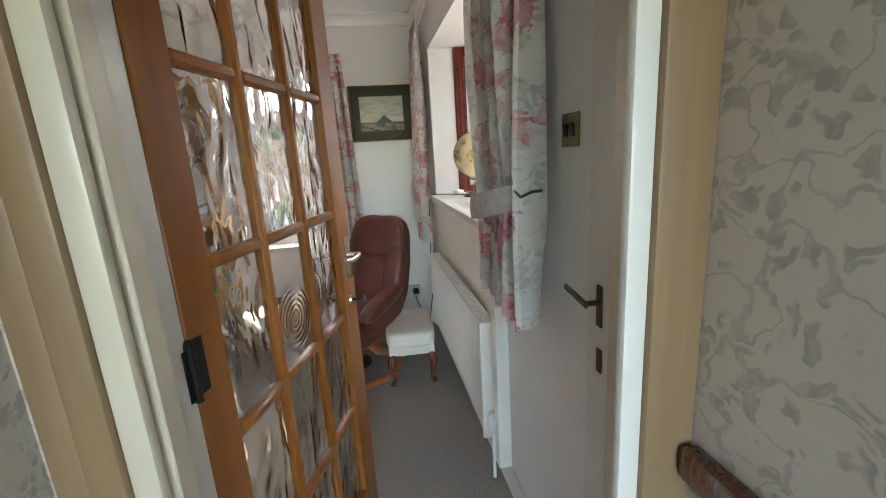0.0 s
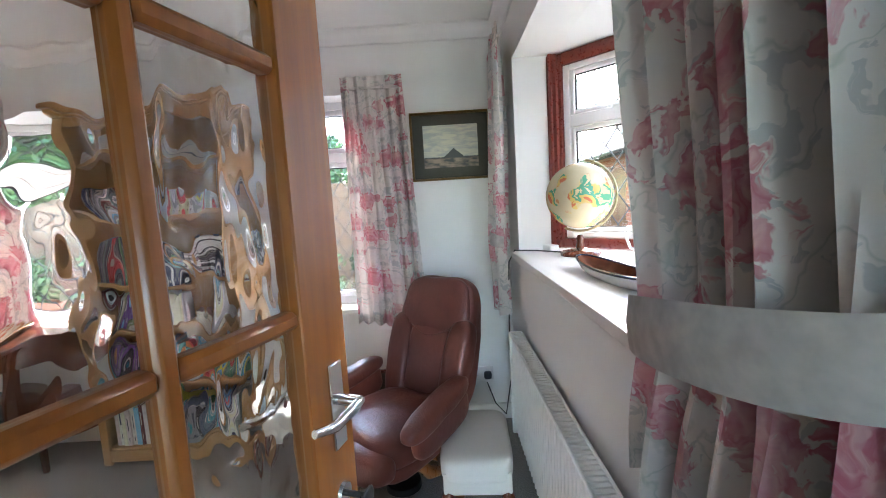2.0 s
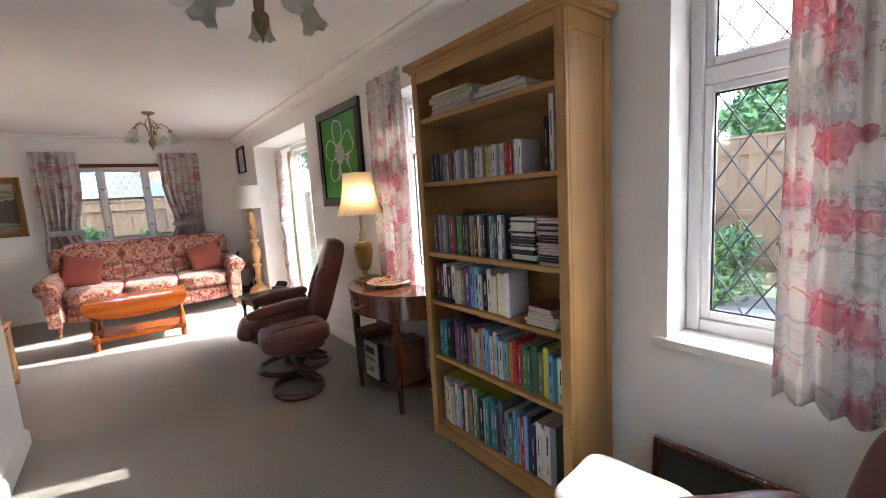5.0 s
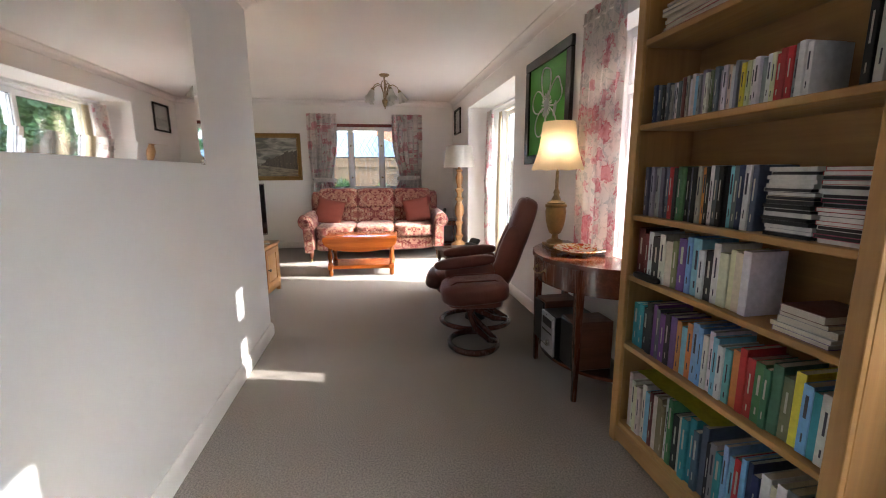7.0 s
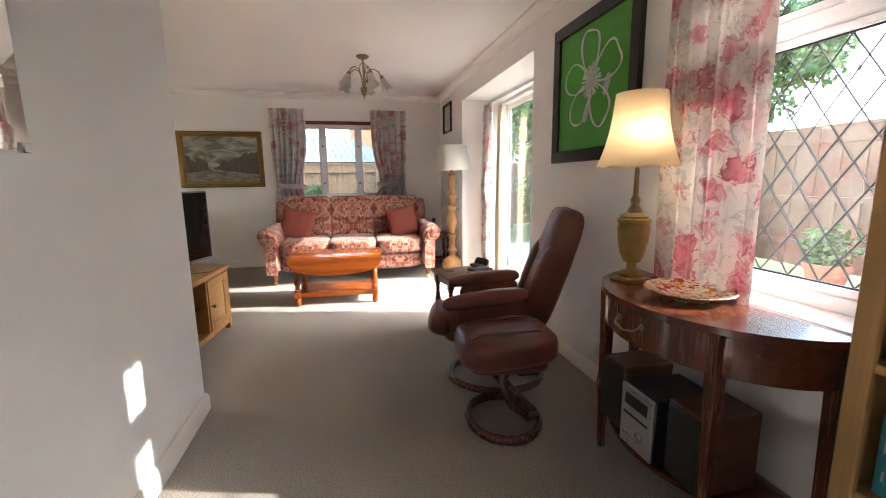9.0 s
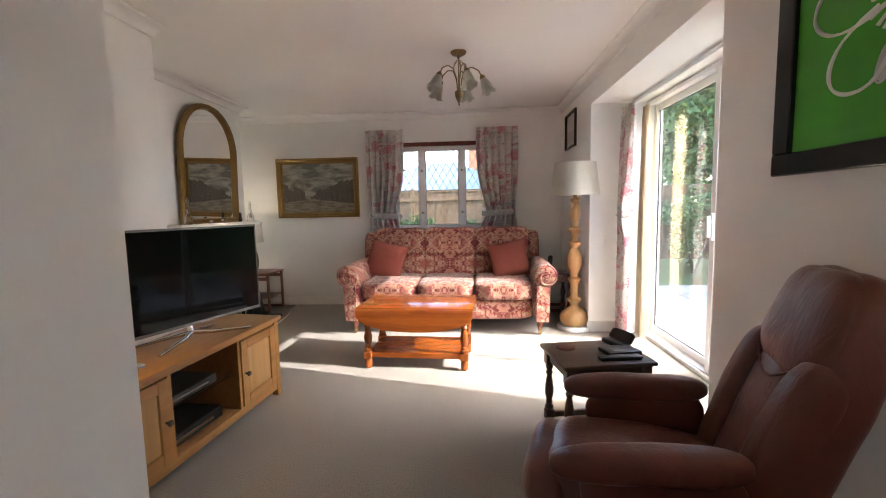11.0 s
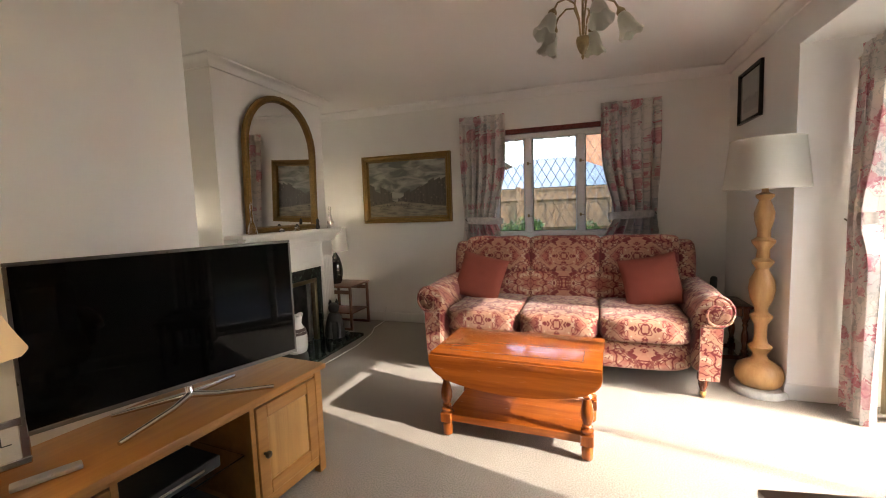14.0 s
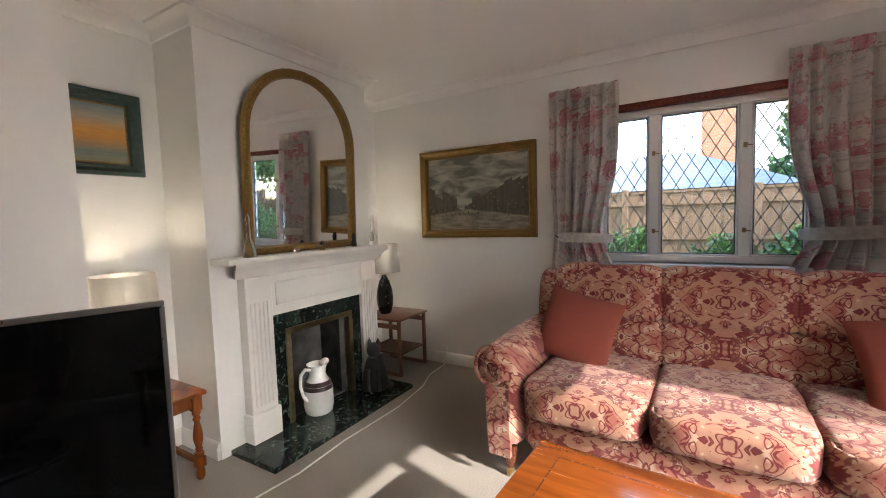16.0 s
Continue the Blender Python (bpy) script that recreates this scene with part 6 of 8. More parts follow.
IN0, IN1 = BX0 + 0.05, BX1 - 0.05
S0, S1, S2, S3, S4, S5 = (z + 0.0005 for z in SHELVES)
fill(S0, IN0 + 0.01, IN1, [CREAM, WHITE, CREAM, CREAM, WHITE, SKYB, MAROON, WHITE, OLIVE, OLIVE, WHITE, GREEN, BLACK, CREAM, TEAL, TEAL, SLATE, SLATE, BLACK, GREY, TEAL, SKYB, SKYB, RED, SKYB, NAVY, NAVY, WHITE, CREAM, WHITE, GREY], (0.016, 0.032), (0.21, 0.27), (0.15, 0.19), 21, "books on the lowest shelf", "hardback book standing on the lowest bookcase shelf")
fill(S1, IN0 + 0.005, IN1, [TEAL, TEAL, BLACK, BLACK, PURPLE, SLATE, PURPLE, BLACK, PURPLE, ORANGE, SKYB, ORANGE, SKYB, SKYB, WHITE, WHITE, SKYB, WHITE, SKYB, ORANGE, RED, RED, GREEN, GREEN, GREEN, OLIVE, YELLOW, SKYB, TEAL, WHITE, PINK, PINK], (0.018, 0.031), (0.18, 0.225), (0.13, 0.16), 22, "paperbacks on the fifth shelf", "colourful paperback standing on a bookcase shelf")
fill(S2, IN0 + 0.0, IN0 + 0.55, [MAROON, MAROON, WHITE, BLACK, WHITE, CREAM, OLIVE, PURPLE, SKYB, SKYB, WHITE, BLACK, WHITE, CREAM, CREAM, CREAM, WHITE, MAROON], (0.018, 0.042), (0.165, 0.205), (0.12, 0.16), 23, "books on the middle shelf", "mixed hardback standing on the middle shelf")
flat_pile(IN1 - 0.11, BY0 + 0.03, S2, [(0.15, 0.20, 0.014, PURPLE), (0.16, 0.20, 0.012, WHITE), (0.15, 0.19, 0.018, WHITE), (0.13, 0.18, 0.012, GREY), (0.12, 0.16, 0.022, MAROON)], "papers on the middle shelf", "notebook lying in a small pile on the shelf", seed=4)
fill(S3, IN0 + 0.02, IN0 + 0.52, [SLATE, SLATE, GREY, GREY, GREY, SLATE, SLATE, RED, RED, BLACK, GREEN, GREEN, BLACK, SLATE, BLACK, GREY, ORANGE, BLACK, WHITE, SLATE, BLACK, BLACK, SKYB, SLATE, NAVY, WHITE, SLATE, GREY, BLACK, SKYB, BLACK], (0.0145, 0.019), (0.188, 0.194), (0.135, 0.137), 24, "film cases", "dark film case standing on the shelf", "disc_case")
_r = random.Random(8)
flat_pile(IN1 - 0.195, BY0 + 0.03, S3, [(0.13, 0.125, 0.0105, _r.choice((WHITE, BLACK, GREY, WHITE, CREAM))) for _ in range(17)], "music cases", "music disc case in a flat stack", "disc_case", 5)
flat_pile(IN1 - 0.055, BY0 + 0.03, S3, [(0.12, 0.125, 0.0105, _r.choice((RED, BLACK, GREY, WHITE, PINK))) for _ in range(17)], "music cases", "music disc case in a flat stack", "disc_case", 6)
fill(S4, IN0 + 0.03, IN0 + 0.63, [NAVY, SLATE, SLATE, BLACK, GREY, SLATE, GREY, GREY, WHITE, SLATE, GREY, MAROON, GREY, WHITE, CREAM, SKYB, GREY, GREY, WHITE, OLIVE, GREY, SLATE, GREY, WHITE, CREAM, WHITE, GREY, GREY, YELLOW, CREAM, WHITE, WHITE, GREY, WHITE, CREAM, RED, RED, RED, GREY, WHITE, WHITE, BLACK, BLACK, GREY, WHITE, GREY, GREY, PINK, WHITE], (0.0105, 0.016), (0.125, 0.142), (0.12, 0.124), 25, "music cases", "slim music disc case standing on the shelf", "disc_case")
upright(IN1 - 0.075, S4, 0.018, 0.20, 0.15, BLACK, "tall books", "tall black book at the end of the shelf")
upright(IN1 - 0.05, S4, 0.02, 0.275, 0.18, WHITE, "tall books", "tall white book at the end of the shelf")
flat_pile(IN0 + 0.20, BY0 + 0.04, S5, [(0.30, 0.21, 0.012, _r.choice((WHITE, GREY, CREAM, RED, WHITE))) for _ in range(7)] + [(0.28, 0.21, 0.008, YELLOW), (0.27, 0.2, 0.008, WHITE)], "magazines", "magazine in an untidy pile on the top shelf", "magazine", 7)
flat_pile(IN0 + 0.50, BY0 + 0.05, S5, [(0.34, 0.22, 0.026, BLACK), (0.30, 0.22, 0.022, SLATE), (0.22, 0.21, 0.016, WHITE)], "folders", "flat folder on the top shelf", "book", 9)
_d = thing("razor_case", "slim black plastic case lying in front of the books", "plastic case", pose(IN0 + 0.10, BY0 + 0.018, S2))
part("case", cushion(0.075, 0.015, 0.013, 4, 6, (0, 0, 0.013)), M_BLACK, _d)
_y = thing("paper_folder", "bent yellow and clear plastic folder lying on the books", "folder", pose(IN0 + 0.25, BY0 + 0.045, S0 + 0.272))
_b = bmesh.new()
_rows = [[_b.verts.new((-0.20 + 0.045 * i, 0.035 * j, 0.004 * math.sin(i * 1.3) - 0.003 * j * (i > 5) + 0.005)) for i in range(10)] for j in range(4)]
for _p, _q in zip(_rows, _rows[1:]):
    for _i in range(9):
        _b.faces.new((_p[_i], _p[_i + 1], _q[_i + 1], _q[_i]))
bmesh.ops.solidify(_b, geom=_b.faces[:], thickness=0.002)
part("sheet", _b, cover_mat((0.62, 0.60, 0.04)), _y)


# ---- pictures and mirrors ----
def framed(name, m, w, h, frame_w, frame_mat, canvas, label, category="picture", mount=None, mount_w=0.0, deep=0.022, glass=False, slip=None):
    """A picture hung in the plane y = 0 facing -y, centred."""
    c = thing(name, label, category, m)
    x, z = w / 2, h / 2
    prof = [(0.0, 0.0), (0.0, deep), (frame_w * 0.3, deep * 1.15), (frame_w * 0.6, deep * 0.75), (frame_w * 0.85, deep * 0.85), (frame_w, deep * 0.45), (frame_w, 0.0)]
    bm, rows = bmesh.new(), []
    for sx, sz in ((-1, -1), (1, -1), (1, 1), (-1, 1)):
        rows.append([bm.verts.new((sx * (x - a), -b, sz * (z - a))) for a, b in prof])
    for k in range(4):
        p, q = rows[k], rows[(k + 1) % 4]
        for j in range(len(prof)):
            bm.faces.new((p[j], p[(j + 1) % len(prof)], q[(j + 1) % len(prof)], q[j]))
    part("frame", bm, frame_mat, c, "moulded frame")
    fx, fz = x - frame_w, z - frame_w
    if mount:
        part("mount", join(box(-fx, fx, -0.006, -0.003, fz - mount_w, fz), box(-fx, fx, -0.006, -0.003, -fz, -fz + mount_w), box(-fx, -fx + mount_w, -0.006, -0.003, -fz + mount_w, fz - mount_w), box(fx - mount_w, fx, -0.006, -0.003, -fz + mount_w, fz - mount_w)), mount, c, "card mount", smooth=False)
        fx, fz = fx - mount_w, fz - mount_w
    if slip:
        part("slip", join(box(-fx, fx, -0.008, -0.004, fz - 0.008, fz), box(-fx, fx, -0.008, -0.004, -fz, -fz + 0.008), box(-fx, -fx + 0.008, -0.008, -0.004, -fz + 0.008, fz - 0.008), box(fx - 0.008, fx, -0.008, -0.004, -fz + 0.008, fz - 0.008)), slip, c, smooth=False)
    part("canvas", box(-fx - 0.002, fx + 0.002, -0.003, -0.0005, -fz - 0.002, fz + 0.002), canvas, c, "painted view", smooth=False)
    if glass:
        g = part("glass", box(-x + frame_w, x - frame_w, -0.0095, -0.0075, -z + frame_w, z - frame_w), M_GLASS, c, "picture glass", smooth=False)
        g.visible_shadow = False
    return c


M_SEA = landscape("moorland_view", (0.56, 0.55, 0.42), (0.38, 0.40, 0.37), (0.055, 0.06, 0.055), (0.28, 0.21, 0.15), 0.28, 9, 0.2)
M_STREET = Mat("grey_street_view", 0.4)


def paint_street(m):
    """Clouded sky, a row of tall houses that step down to a far point, a pale road."""
    x, y, z = m.split(m.coords(kind="Generated"))
    h = m.math("ADD", x, 0.0)
    c = m.mix(m.ramp(m.noise(m.join(h, m.math("MULTIPLY", z, 2.0)), 4.0, 5, 0.8), (0.4, 0.0), (0.62, 1.0)), (0.13, 0.135, 0.12), (0.40, 0.39, 0.33))
    far = m.math("ABSOLUTE", m.math("SUBTRACT", h, 0.40))
    block = m.n.new("ShaderNodeTexWhiteNoise")
    block.noise_dimensions = "1D"
    m.put(block, "W", m.math("FLOOR", m.math("MULTIPLY", h, 13.0)))
    roof = m.math("ADD", m.math("ADD", 0.33, m.math("MULTIPLY", far, 0.70)), m.math("MULTIPLY", m.math("SUBTRACT", block.outputs[0], 0.5), 0.16))
    house = m.ramp(m.math("SUBTRACT", roof, z), (0.0, 0.0), (0.012, 1.0))
    tone = m.mix(m.noise(m.join(m.math("MULTIPLY", h, 13.0), z), 2.2, 4), (0.035, 0.032, 0.026), (0.15, 0.135, 0.105))
    panes = m.ramp(m.math("MULTIPLY", m.math("SINE", m.math("MULTIPLY", h, 95.0)), m.math("SINE", m.math("MULTIPLY", z, 62.0))), (0.5, 0.0), (0.75, 0.55))
    panes = m.math("MULTIPLY", panes, m.ramp(m.noise(m.join(h, z), 5, 2), (0.5, 0.0), (0.56, 1.0)))
    tone = m.mix(panes, tone, (0.24, 0.22, 0.17))
    c = m.mix(house, c, tone)
    road_top = m.math("SUBTRACT", 0.30, m.math("MULTIPLY", far, 0.20))
    road = m.mix(m.ramp(m.noise(m.join(h, m.math("MULTIPLY", z, 3.0)), 7, 5), (0.40, 0.0), (0.66, 1.0)), (0.30, 0.265, 0.20), (0.13, 0.115, 0.088))
    c = m.mix(m.ramp(m.math("SUBTRACT", road_top, z), (0.0, 0.0), (0.02, 1.0)), c, road)
    crowd = m.ramp(m.noise(m.join(m.math("MULTIPLY", h, 3.0), z), 20, 3), (0.6, 0.0), (0.64, 1.0))
    belt = m.math("MULTIPLY", crowd, m.ramp(m.math("ABSOLUTE", m.math("SUBTRACT", z, 0.25)), (0.05, 1.0), (0.1, 0.0)))
    m.colour(m.mix(belt, c, (0.03, 0.025, 0.02))).bump(m.noise(m.join(h, z), 70, 3), 0.3, 0.001)


paint_street(M_STREET)
M_SUNSET = Mat("sunset_view", 0.4)
_z = M_SUNSET.split(M_SUNSET.coords(kind="Generated"))[2]
_n = M_SUNSET.noise(M_SUNSET.coords((1, 1, 6), kind="Generated"), 4, 4)
M_SUNSET.colour(M_SUNSET.mix(0.25, M_SUNSET.ramp(_z, (0.0, (0.25, 0.22, 0.12)), (0.2, (0.16, 0.19, 0.16)), (0.42, (0.55, 0.25, 0.05)), (0.55, (0.62, 0.30, 0.05)), (0.75, (0.40, 0.34, 0.25)), (1.0, (0.14, 0.22, 0.27))), _n, "OVERLAY"))
M_SKETCH = landscape("grey_sketch", (0.55, 0.55, 0.52), (0.48, 0.48, 0.46), (0.25, 0.25, 0.25), (0.42, 0.42, 0.40), 0.42, 30)
M_MOUNTD = plain("olive_mount", (0.075, 0.072, 0.055), 0.8, 0, 200, 0.1)
M_MOUNTW = plain("cream_mount", (0.62, 0.60, 0.55), 0.8, 0, 200, 0.06)
M_GREENF = plain("green_frame_paint", (0.05, 0.085, 0.075), 0.4, 0, 40, 0.3)
M_FBLACK = plain("black_gloss_frame", (0.012, 0.012, 0.013), 0.2, 0, 30, 0.2)
framed("picture", pose(0.14, 3.348, 1.705), 0.47, 0.395, 0.014, M_GILT, M_SEA, "moorland landscape in a thin gilt frame with dark mount", mount=M_MOUNTD, mount_w=0.06)
framed("painting", pose(-7.512, 0.33, 1.49, 0, 0, 90), 1.04, 0.738, 0.06, M_GILT, M_STREET, "grey city street oil painting in a wide gilt frame", "painting", slip=M_GILT, deep=0.04)
framed("picture", pose(-7.02, 3.348, 2.015), 0.44, 0.385, 0.028, M_FBLACK, M_SKETCH, "small grey sketch in a black frame", mount=M_MOUNTW, mount_w=0.045, glass=True)
framed("painting", pose(-5.33, -0.727, 1.772, 0, 0, 180), 0.42, 0.425, 0.06, M_GREENF, M_SUNSET, "sunset seascape in a dark green frame in the alcove", "painting", slip=M_GILT, deep=0.03)
framed("picture", pose(-4.933, -0.03, 1.74, 0, 0, -90), 0.36, 0.66, 0.03, M_FBLACK, M_SKETCH, "dark framed picture on the alcove side wall", deep=0.026)
_f = framed("picture", pose(-0.50, 3.30, 0.19, -6), 0.66, 0.37, 0.022, M_MAHOG, M_MOUNTD, "dark framed picture leaning on the floor behind the chair")


def flower_picture():
    """Bright green panel with a white outlined flower in a wide black frame."""
    c = thing("picture", "bright green panel with white outlined flower in a black frame", "picture", pose(-3.50, 3.348, 1.70))
    w, h, f = 0.845, 0.83, 0.075
    part("frame", join(box(-w / 2, w / 2, -0.03, 0, h / 2 - f, h / 2, 0.004), box(-w / 2, w / 2, -0.03, 0, -h / 2, -h / 2 + f, 0.004), box(-w / 2, -w / 2 + f, -0.0295, 0, -h / 2 + f, h / 2 - f, 0.004), box(w / 2 - f, w / 2, -0.0295, 0, -h / 2 + f, h / 2 - f, 0.004)), M_FBLACK, c, "wide glossy black frame")
    part("panel", box(-w / 2 + f, w / 2 - f, -0.012, -0.002, -h / 2 + f, h / 2 - f), M_LIME, c, "flat lime green panel", smooth=False)
    rng = random.Random(2)
    for k in range(5):
        a = radians(90 + 72 * k + rng.uniform(-6, 6))
        pts = []
        for j in range(25):
            t = -0.62 + 1.24 * j / 24
            r = (0.07 + 0.205 * (1 - abs(t / 0.62) ** 3.2)) * (1 + 0.035 * math.sin(9 * t + k))
            q = a + t
            pts.append((r * math.cos(q), -0.014, 0.03 + r * math.sin(q)))
        part("petal_line", tube(pts, [0.004 + 0.0025 * abs(math.sin(j * 0.4 + k)) for j in range(25)], 6), M_WPLAST, c, "white raised petal outline")
    for k in range(26):
        a = radians(k * 360 / 26 + rng.uniform(-5, 5))
        r0, r1 = 0.035, rng.uniform(0.075, 0.105)
        part("stamen", tube([(r0 * math.cos(a), -0.0135, 0.03 + r0 * math.sin(a)), (r1 * math.cos(a), -0.0135, 0.03 + r1 * math.sin(a))], [0.003, 0.006], 5), M_WPLAST, c)
    part("flower_centre", turn(cushion(0.05, 0.006, 0.05, 2.4, 8, (0, 0, 0), 0.004, 3), pose(0, -0.014, 0.03)), M_SILVER, c, "silver grey flower centre")
    for x, z in ((0.15, -0.02), (-0.04, -0.14)):
        part("smudge", turn(cushion(0.028, 0.002, 0.06, 2.2, 6, (0, 0, 0), 0.006, 5), pose(x, -0.0125, z, 0, 20)), M_SILVER, c, "silver grey dab")


M_LIME = plain("lime_green", (0.055, 0.36, 0.012), 0.35, 0, 6, 0.15)
flower_picture()


def bevelled_mirror():
    c = thing("wall_mirror", "large frameless mirror with a cut-glass border on white wall", "mirror", pose(-1.93, 1.182, 1.61, 0, 0, 180))
    w, h = 1.24, 0.68
    part("backing", box(-w / 2 + 0.02, w / 2 - 0.02, -0.008, -0.001, -h / 2 + 0.02, h / 2 - 0.02), M_BLACK, c, smooth=False)
    bm = bmesh.new()
    out, inn = [(-w / 2, -h / 2), (w / 2, -h / 2), (w / 2, h / 2), (-w / 2, h / 2)], []
    a = [bm.verts.new((x, -0.009, z)) for x, z in out]
    b = [bm.verts.new((x * (1 - 0.12 / w), -0.0145, z * (1 - 0.12 / h))) for x, z in out]
    bm.faces.new(b)
    for k in range(4):
        bm.faces.new((a[k], a[(k + 1) % 4], b[(k + 1) % 4], b[k]))
    bm.faces.new(a[::-1])
    part("glass", bm, M_MIRROR, c, "silvered glass with a bevelled border", smooth=False)
    for x in (-w / 2 + 0.02, w / 2 - 0.02):
        part("clip", box(x - 0.014, x + 0.014, -0.018, -0.002, -h / 2 - 0.006, -h / 2 + 0.02, 0.003), M_CHROME, c, "chrome mirror clip")


bevelled_mirror()


# ---- fireplace ----
def fireplace():
    c = thing("fireplace", "white painted fireplace surround with green marble and brass trim", "fireplace", pose(-6.345, -0.333, 0))
    for s in (-1, 1):
        p = part("pilaster", join(box(s * 0.385, s * 0.555, 0.001, 0.075, 0.035, 0.98, 0.004) if s > 0 else box(-0.555, -0.385, 0.001, 0.075, 0.035, 0.98, 0.004)), M_TRIM, c, "fluted white pilaster")
        part("plinth_block", box(min(s * 0.375, s * 0.567), max(s * 0.375, s * 0.567), 0.001, 0.09, 0.031, 0.20, 0.005), M_TRIM, p)
        for k in range(5):
            x = s * (0.416 + 0.027 * k)
            part("reed", box(x - 0.009, x + 0.009, 0.075, 0.083, 0.24, 0.84, 0.004, 2), M_TRIM, p)
    part("frieze", box(-0.551, 0.551, 0.002, 0.07, 0.74, 0.985, 0.003), M_TRIM, c, "plain white frieze")
    part("frieze_panel", box(-0.36, 0.36, 0.07, 0.078, 0.80, 0.94, 0.006, 2), M_TRIM, c)
    part("moulding", run_profile(1.14, [(0.0, 0.985), (0.075, 0.985), (0.085, 1.0), (0.09, 1.02), (0.115, 1.045), (0.14, 1.06), (0.145, 1.075), (0.0, 1.075)]), M_TRIM, c, "stepped cornice moulding")
    part("mantel_shelf", box(-0.60, 0.70, 0.001, 0.175, 1.075, 1.105, 0.006, 2), M_TRIM, c, "white mantel shelf")
    part("marble_slip", join(box(-0.385, -0.29, 0.004, 0.05, 0.035, 0.74, 0.002), box(0.29, 0.385, 0.004, 0.05, 0.035, 0.74, 0.002), box(-0.29, 0.29, 0.004, 0.05, 0.63, 0.74, 0.002)), M_MARBLE, c, "dark green marble inset")
    part("brass_trim", join(box(-0.292, -0.255, 0.01, 0.062, 0.035, 0.63, 0.004), box(0.255, 0.292, 0.01, 0.062, 0.035, 0.63, 0.004), box(-0.292, 0.292, 0.01, 0.062, 0.60, 0.637, 0.004)), M_OLDBRASS, c, "aged brass fire trim")
    part("fireback", join(box(-0.30, 0.30, -0.33, -0.28, 0.0, 0.66), turn(box(-0.02, 0.02, -0.15, 0.15, 0, 0.65), pose(-0.275, -0.15, 0.0, 0, 0, -14)), turn(box(-0.02, 0.02, -0.15, 0.15, 0, 0.65), pose(0.275, -0.15, 0.0, 0, 0, 14))), M_SOOT, c, "soot-stained firebrick", smooth=False)
    part("fire_floor", box(-0.30, 0.30, -0.30, 0.0, 0.001, 0.034), M_SOOT, c, smooth=False)


def run_profile(w, rows):
    bm = bmesh.new()
    a = [bm.verts.new((-w / 2 - y * 0.5, y, z)) for y, z in rows]
    b = [bm.verts.new((w / 2 + y * 0.5, y, z)) for y, z in rows]
    n = len(rows)
    for k in range(n):
        bm.faces.new((a[k], a[(k + 1) % n], b[(k + 1) % n], b[k]))
    bm.faces.new(a)
    bm.faces.new(b[::-1])
    return bm


fireplace()
solid("hearth", box(-6.92, -5.69, -0.332, 0.045, 0.0, 0.031, 0.004), M_MARBLE, "dark green marble hearth slab", "hearth", kind="structure")


def arched_mirror():
    c = thing("wall_mirror", "arched overmantel mirror with a wide gilt frame", "mirror", pose(-6.285, -0.317, 1.1055, -1.5, 0, 0))
    w, h, r = 0.89, 1.13, 0.41
    def outline(d):
        x, top = w / 2 - d, h - d
        rr = r - d * 0.6
        right = [(x - rr + rr * math.cos(radians(a)), top - rr * 1.05 + rr * 1.05 * math.sin(radians(a))) for a in range(0, 91, 9)]
        mid = [(x - rr - (2 * (x - rr)) * k / 6, top + 0.004 * math.sin(math.pi * k / 6)) for k in range(1, 6)]
        return [(-x, d), (x, d)] + right + mid + [(-a, b) for a, b in right[::-1]]
    prof = [(0.0, 0.004), (0.0, 0.03), (0.014, 0.042), (0.03, 0.036), (0.040, 0.04), (0.048, 0.024), (0.052, 0.008)]
    bm = bmesh.new()
    rows = [[bm.verts.new((x, b, z)) for x, z in outline(a)] for a, b in prof]
    n = len(rows[0])
    for p, q in zip(rows, rows[1:]):
        for k in range(n):
            bm.faces.new((p[k], p[(k + 1) % n], q[(k + 1) % n], q[k]))
    part("frame", bm, M_GILT, c, "arched gilt moulding")
    part("backing", turn(slab(outline(0.004), -0.002, 0.004), pose(0, 0.004, 0, 90)), M_BLACK, c, smooth=False)
    part("glass", turn(slab(outline(0.048), -0.003, 0.0), pose(0, 0.008, 0, 90)), M_MIRROR, c, "silvered arched glass", smooth=False)


arched_mirror()
for x, hgt, kind in ((-5.80, 0.24, 0), (-6.12, 0.03, 1), (-6.32, 0.06, 1), (-6.62, 0.10, 2), (-6.83, 0.22, 0)):
    if kind == 0:
        v = thing("glass_bottle", "slender clear glass bottle on the mantel shelf", "ornament", pose(x, -0.21, 1.1055), "mantel glass")
        part("bottle", lathe([(0.034, 0), (0.036, 0.01), (0.03, 0.06), (0.014, 0.10), (0.011, hgt * 0.8), (0.015, hgt * 0.82), (0.012, hgt * 0.9), (0.003, hgt)], 20), M_GLASS, v)
    elif kind == 1:
        v = thing("glass_ornament", "small clear glass ornament on the mantel shelf", "ornament", pose(x, -0.21, 1.1055), "mantel glass")
        part("body", lathe([(0.02, 0), (0.026, hgt * 0.4), (0.012, hgt * 0.8), (0.004, hgt)], 16), M_GLASS, v)
    else:
        v = thing("figurine", "small dark upright figurine on the mantel shelf", "ornament", pose(x, -0.21, 1.1055))
        part("body", lathe([(0.018, 0), (0.02, 0.02), (0.013, 0.05), (0.016, 0.07), (0.011, 0.09), (0.004, hgt)], 16), M_CATGREY, v)


